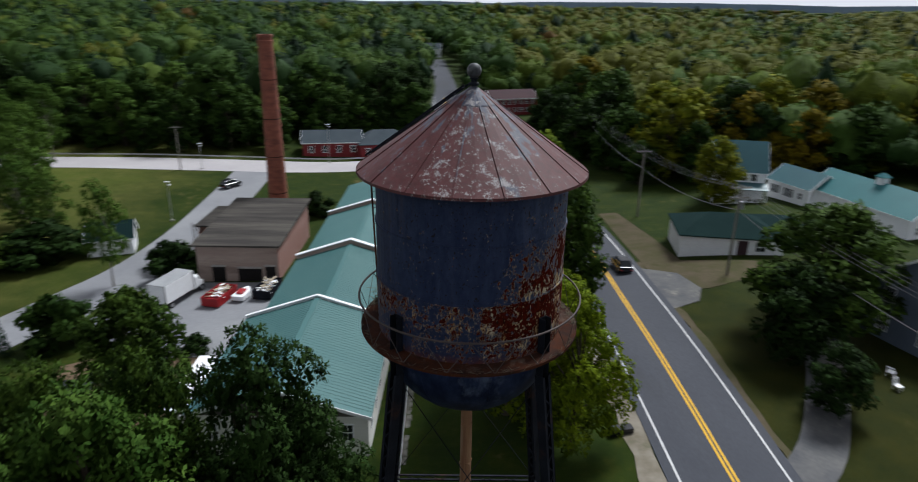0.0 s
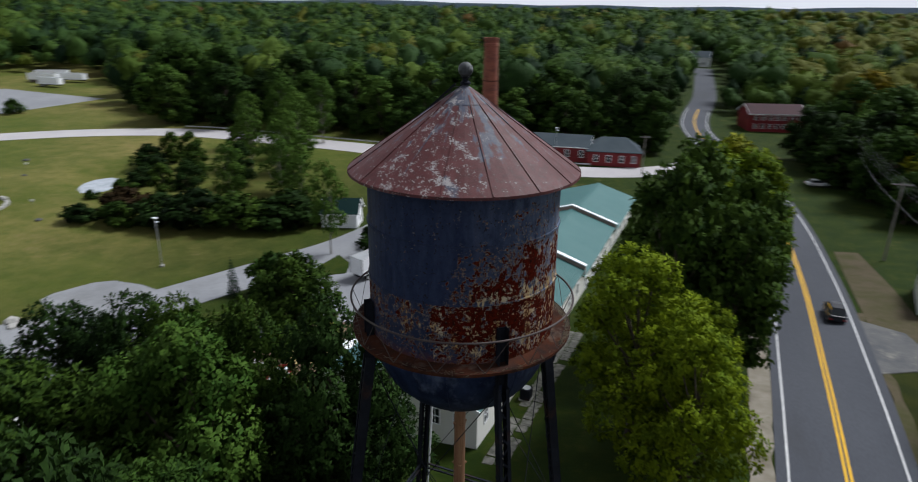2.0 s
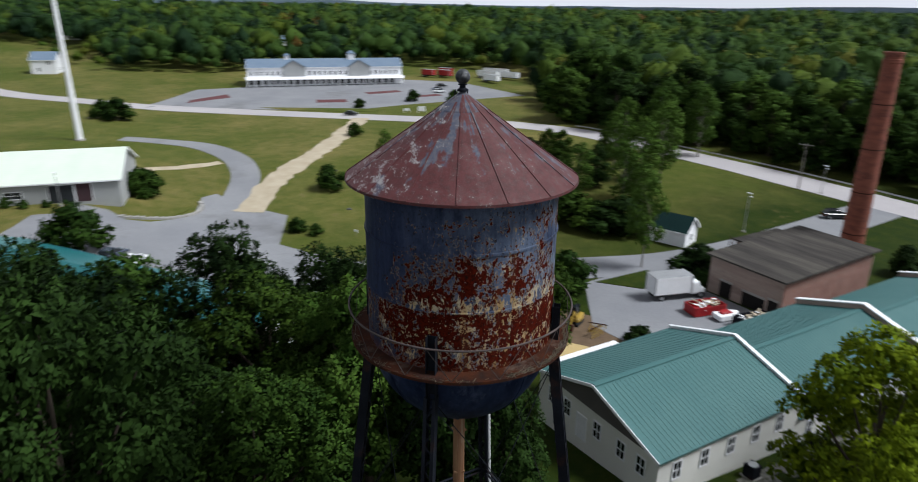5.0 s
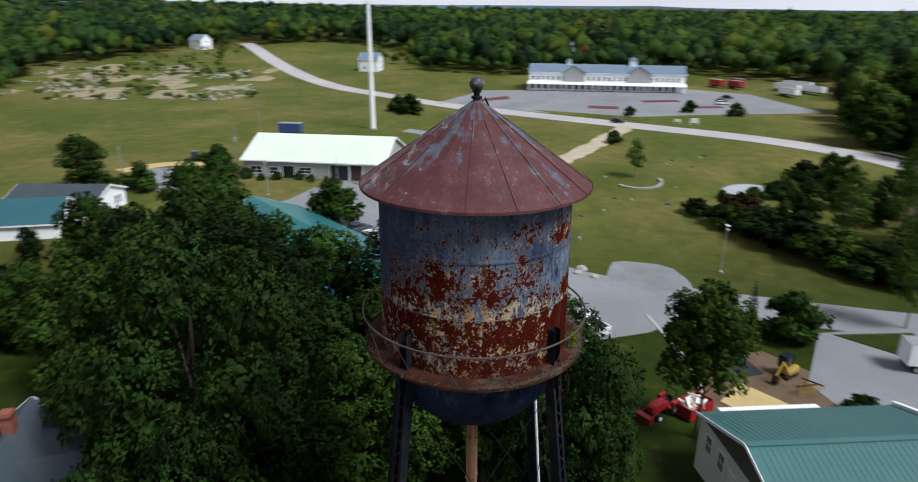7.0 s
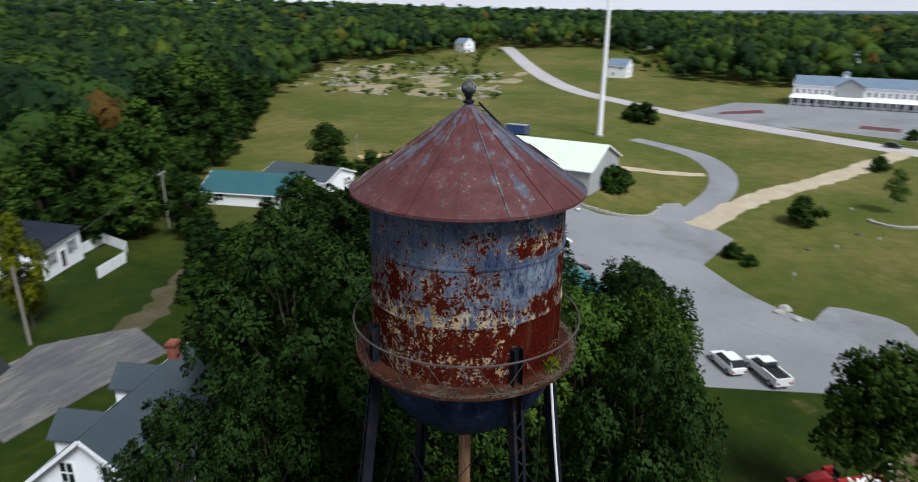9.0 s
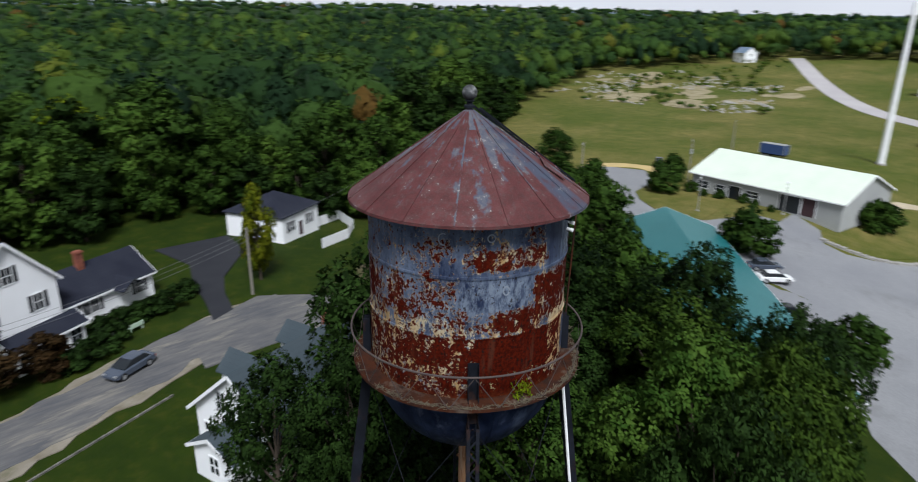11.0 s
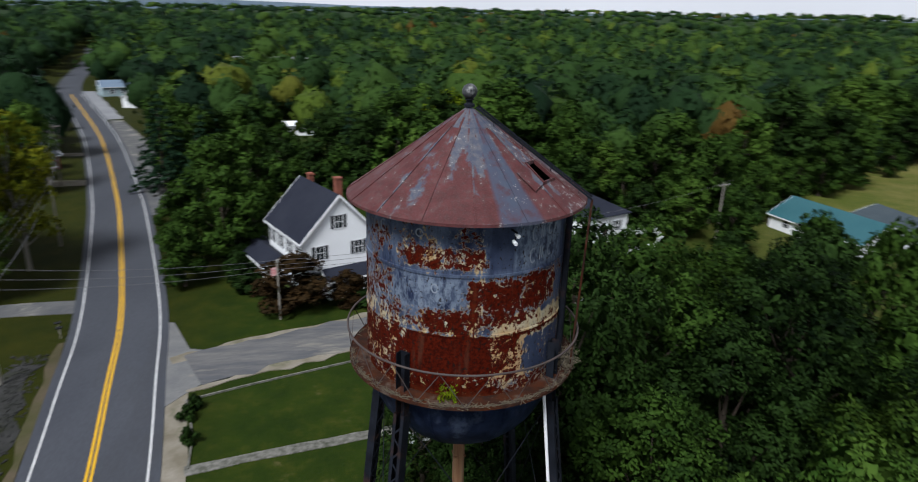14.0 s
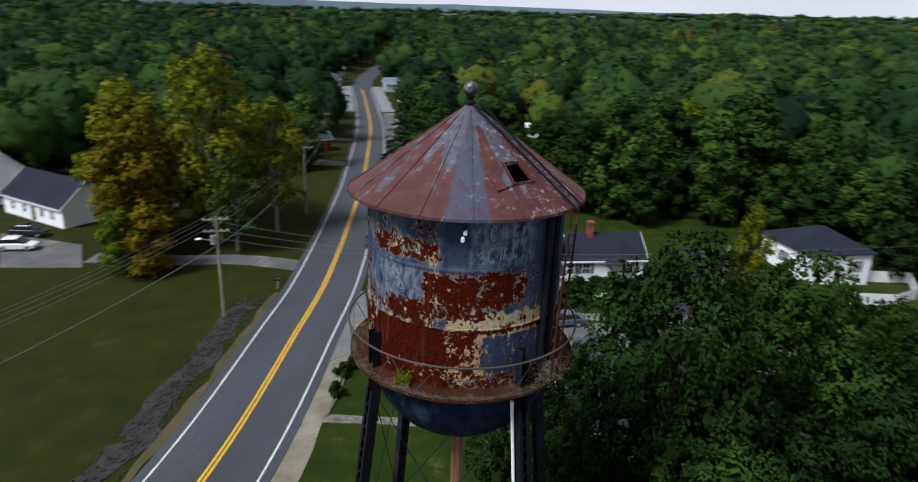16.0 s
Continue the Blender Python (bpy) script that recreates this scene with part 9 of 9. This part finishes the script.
# ---------------------------------------------------------------- small things by the buildings
for y in (28.6, 36.8):
    ac = tagged(empty("air_conditioner", (-5.6, y, gz(-5.6, y))), "dark air-conditioning unit on a slab beside the mill", "air conditioner")
    bm = bmesh.new()
    box(bm, -0.55, 0.55, -0.55, 0.55, -0.2, 0.1)
    part("slab", bm, CONCRETE, ac)
    bm = bmesh.new()
    box(bm, -0.45, 0.45, -0.45, 0.45, 0.1, 1.1)
    part("casing", bm, STEEL, ac)
    bm = bmesh.new()
    lathe(bm, [(0.36, 1.1), (0.38, 1.14), (0.30, 1.15), (0.0, 1.13)], 16)
    part("fan_guard", bm, GALV, ac)
slabs = tagged(empty("slab_path"), "path of worn concrete slabs beside the mill", "path", kind="structure")
rk = random.Random(4)
for j in range(26):
    for i in range(2):
        x, y = -5.3 + 0.95 * i + rk.uniform(-0.06, 0.06), 18.6 + 1.0 * j + rk.uniform(-0.08, 0.08)
        if rk.random() < 0.12:
            continue
        bm = bmesh.new()
        box(bm, -0.42, 0.42, -0.44, 0.44, -0.2, 0.05 + rk.uniform(0, 0.03), pose(x, y, gz(x, y), rk.uniform(-2, 2), rk.uniform(-2, 2), rk.uniform(-4, 4)))
        part("slab", bm, WORNCON, slabs)
strip("path", smooth_line([(14.4, -20.6), (10.6, -21.3), (3.9, -22.3), (-1.0, -23.0)], 1.2), -0.5, 0.5, WORNCON, 0.06, None, "narrow worn concrete path across the lawn", "path", 0.06)
strip("kerb", smooth_line([(15.8, -29.8), (11, -31.4), (5, -33.2), (-4, -35.8)], 1.2), -0.09, 0.09, WORNCON, 0.14, None, "low concrete kerb along the lawn edge", "kerb")
strip("kerb", smooth_line([(15.8, -29.8), (14.6, -25), (14.2, -20.8)], 1.2), -0.08, 0.08, WORNCON, 0.12, None, "low concrete kerb along the lawn edge", "kerb")
strip("kerb", smooth_line([(-27, 24.5), (-38, 26.5), (-50, 26.5)], 1.2), -0.25, 0.25, CONCRETE, 0.12, None, "pale concrete edging beside the lawn", "kerb")
for x, y in ((14.9, -28.5), (14.6, -24.0), (15.3, -27.0)):
    tree("bush", "dark", x, y, 1.3, 0.8, 0)


def fence(name, label, pts, h, mat, gap=0.16, board=0.13):
    ob = tagged(empty(name), label, "fence")
    for (x0, y0), (x1, y1) in zip(pts, pts[1:]):
        a, b = Vector((x0, y0, gz(x0, y0))), Vector((x1, y1, gz(x1, y1)))
        n = max(2, int((b - a).length / gap))
        d = (b - a).normalized()
        for k in range(n + 1):
            p = a.lerp(b, k / n)
            bm = bmesh.new()
            flat_bar(bm, p + Vector((0, 0, -0.1)), p + Vector((0, 0, h)), board, 0.03, d.cross(Vector((0, 0, 1))))
            part("board", bm, mat, ob)
        for z in (0.3, h - 0.3):
            bm = bmesh.new()
            flat_bar(bm, a + Vector((0, 0, z)), b + Vector((0, 0, z)), 0.05, 0.09)
            part("rail", bm, mat, ob)
    return ob


fence("fence", "white board fence round the bungalow yard", [(-40.5, -67.2), (-47.5, -69.5), (-46.0, -64.0), (-42.5, -60.8), (-36.2, -58.6)], 1.5, WHITEP, 0.3, 0.28)
for x, y, t in ((-1.2, -48.6, 18), (-4.4, -49.6, 18), (-7.0, -50.2, 18)):
    fb = tagged(empty("bench", (x, y, gz(x, y)), t), "pale green painted garden bench on the lawn", "bench", "benches")
    bm = bmesh.new()
    box(bm, -0.75, 0.75, -0.25, 0.2, 0.42, 0.47)
    part("seat", bm, plain("pale_green_paint", (0.45, 0.58, 0.45), (0.5, 0.62, 0.5), 2, 0.6, 0, 9, 0) if "pale_green_paint" not in bpy.data.materials else bpy.data.materials["pale_green_paint"], fb)
    bm = bmesh.new()
    box(bm, -0.75, 0.75, 0.2, 0.25, 0.5, 0.95)
    part("backrest", bm, bpy.data.materials["pale_green_paint"], fb)
    for s in (-0.65, 0.65):
        bm = bmesh.new()
        box(bm, s - 0.04, s + 0.04, -0.22, 0.2, -0.1, 0.42)
        part("leg", bm, bpy.data.materials["pale_green_paint"], fb)
for x, y in ((-97, 40), (-103, 51), (-120, 56), (-92, 33), (-78, 25), (-112, 39), (-126, 66)):
    sg = tagged(empty("marker_post", (x, y, gz(x, y)), 20), "short white marker sign on a post in the meadow", "sign", "markers")
    bm = bmesh.new()
    bar(bm, (0, 0, -0.2), (0, 0, 1.0), 0.04, 6)
    part("post", bm, POLEW, sg)
    bm = bmesh.new()
    box(bm, -0.3, 0.3, -0.03, 0.03, 0.8, 1.2)
    part("panel", bm, WHITEP, sg)
for x, y, w, h in ((-172, 84, 2.2, 1.6), (-175, 80, 1.6, 0.9)):
    sg = tagged(empty("road_sign", (x, y, gz(x, y)), 70), "white board sign standing by the car park entrance", "sign")
    for s in (-1, 1):
        bm = bmesh.new()
        box(bm, s * w / 2 - 0.07, s * w / 2 + 0.07, -0.07, 0.07, -0.2, h + 0.6)
        part("post", bm, WHITEP, sg)
    bm = bmesh.new()
    box(bm, -w / 2, w / 2, -0.05, 0.05, 0.6, h + 0.5)
    part("panel", bm, WHITEP, sg)
# white garden furniture on the lawn by the blue house
for x, y, t in ((36.6, 25.4, 20), (37.4, 27.6, 130)):
    gc = tagged(empty("garden_chair", (x, y, gz(x, y)), t), "white metal garden chair on the lawn", "chair", "garden chairs")
    bm = bmesh.new()
    box(bm, -0.3, 0.3, -0.3, 0.3, 0.40, 0.45)
    part("seat", bm, WHITEP, gc)
    bm = bmesh.new()
    for k in range(5):
        flat_bar(bm, (-0.26 + 0.13 * k, 0.28, 0.42), (-0.26 + 0.13 * k, 0.40, 0.98), 0.05, 0.03, (0, 1, 0))
    flat_bar(bm, (-0.30, 0.40, 0.98), (0.30, 0.40, 0.98), 0.05, 0.05)
    part("backrest", bm, WHITEP, gc)
    for i in (-0.26, 0.26):
        for j in (-0.26, 0.26):
            bm = bmesh.new()
            bar(bm, (i, j, -0.05), (i, j, 0.41), 0.025, 6)
            part("leg", bm, WHITEP, gc)
# mailboxes and bins by the road
for x, y in ((29.3, -43.2), (29.8, -44.4)):
    mb = tagged(empty("mailbox", (x, y, gz(x, y)), 20), "dark mailbox on a timber post by the road", "mailbox")
    bm = bmesh.new()
    box(bm, -0.05, 0.05, -0.05, 0.05, -0.2, 1.0)
    part("post", bm, POLEW, mb)
    bm = bmesh.new()
    bar(bm, (-0.28, 0, 1.15), (0.28, 0, 1.15), 0.14, 10)
    part("box", bm, CARBLACK, mb)
for x, y in ((12.2, 20.0),):
    tb = tagged(empty("crate", (x, y, gz(x, y)), 10), "dark low crates on the sandy verge", "crate")
    for s in (-0.5, 0.5):
        bm = bmesh.new()
        box(bm, s - 0.4, s + 0.4, -0.35, 0.35, -0.05, 0.55)
        part("box", bm, CARBLACK, tb)
bm = bmesh.new()
rk = random.Random(6)
for k in range(60):
    a = rk.uniform(0, 6.28)
    c = Vector((2.4 + rk.gauss(0, 0.6), -1.5 + rk.gauss(0, 0.5), gz(2.4, -1.5) + 0.1 + abs(rk.gauss(0, 0.3))))
    bar(bm, c, c + Vector((math.cos(a), math.sin(a), rk.uniform(-0.1, 0.5))) * rk.uniform(0.4, 1.0), 0.03, 4)
tagged(part("brush_pile", bm, POLEW), "pile of pale cut branches under the tower", "brush pile", kind="stuff")
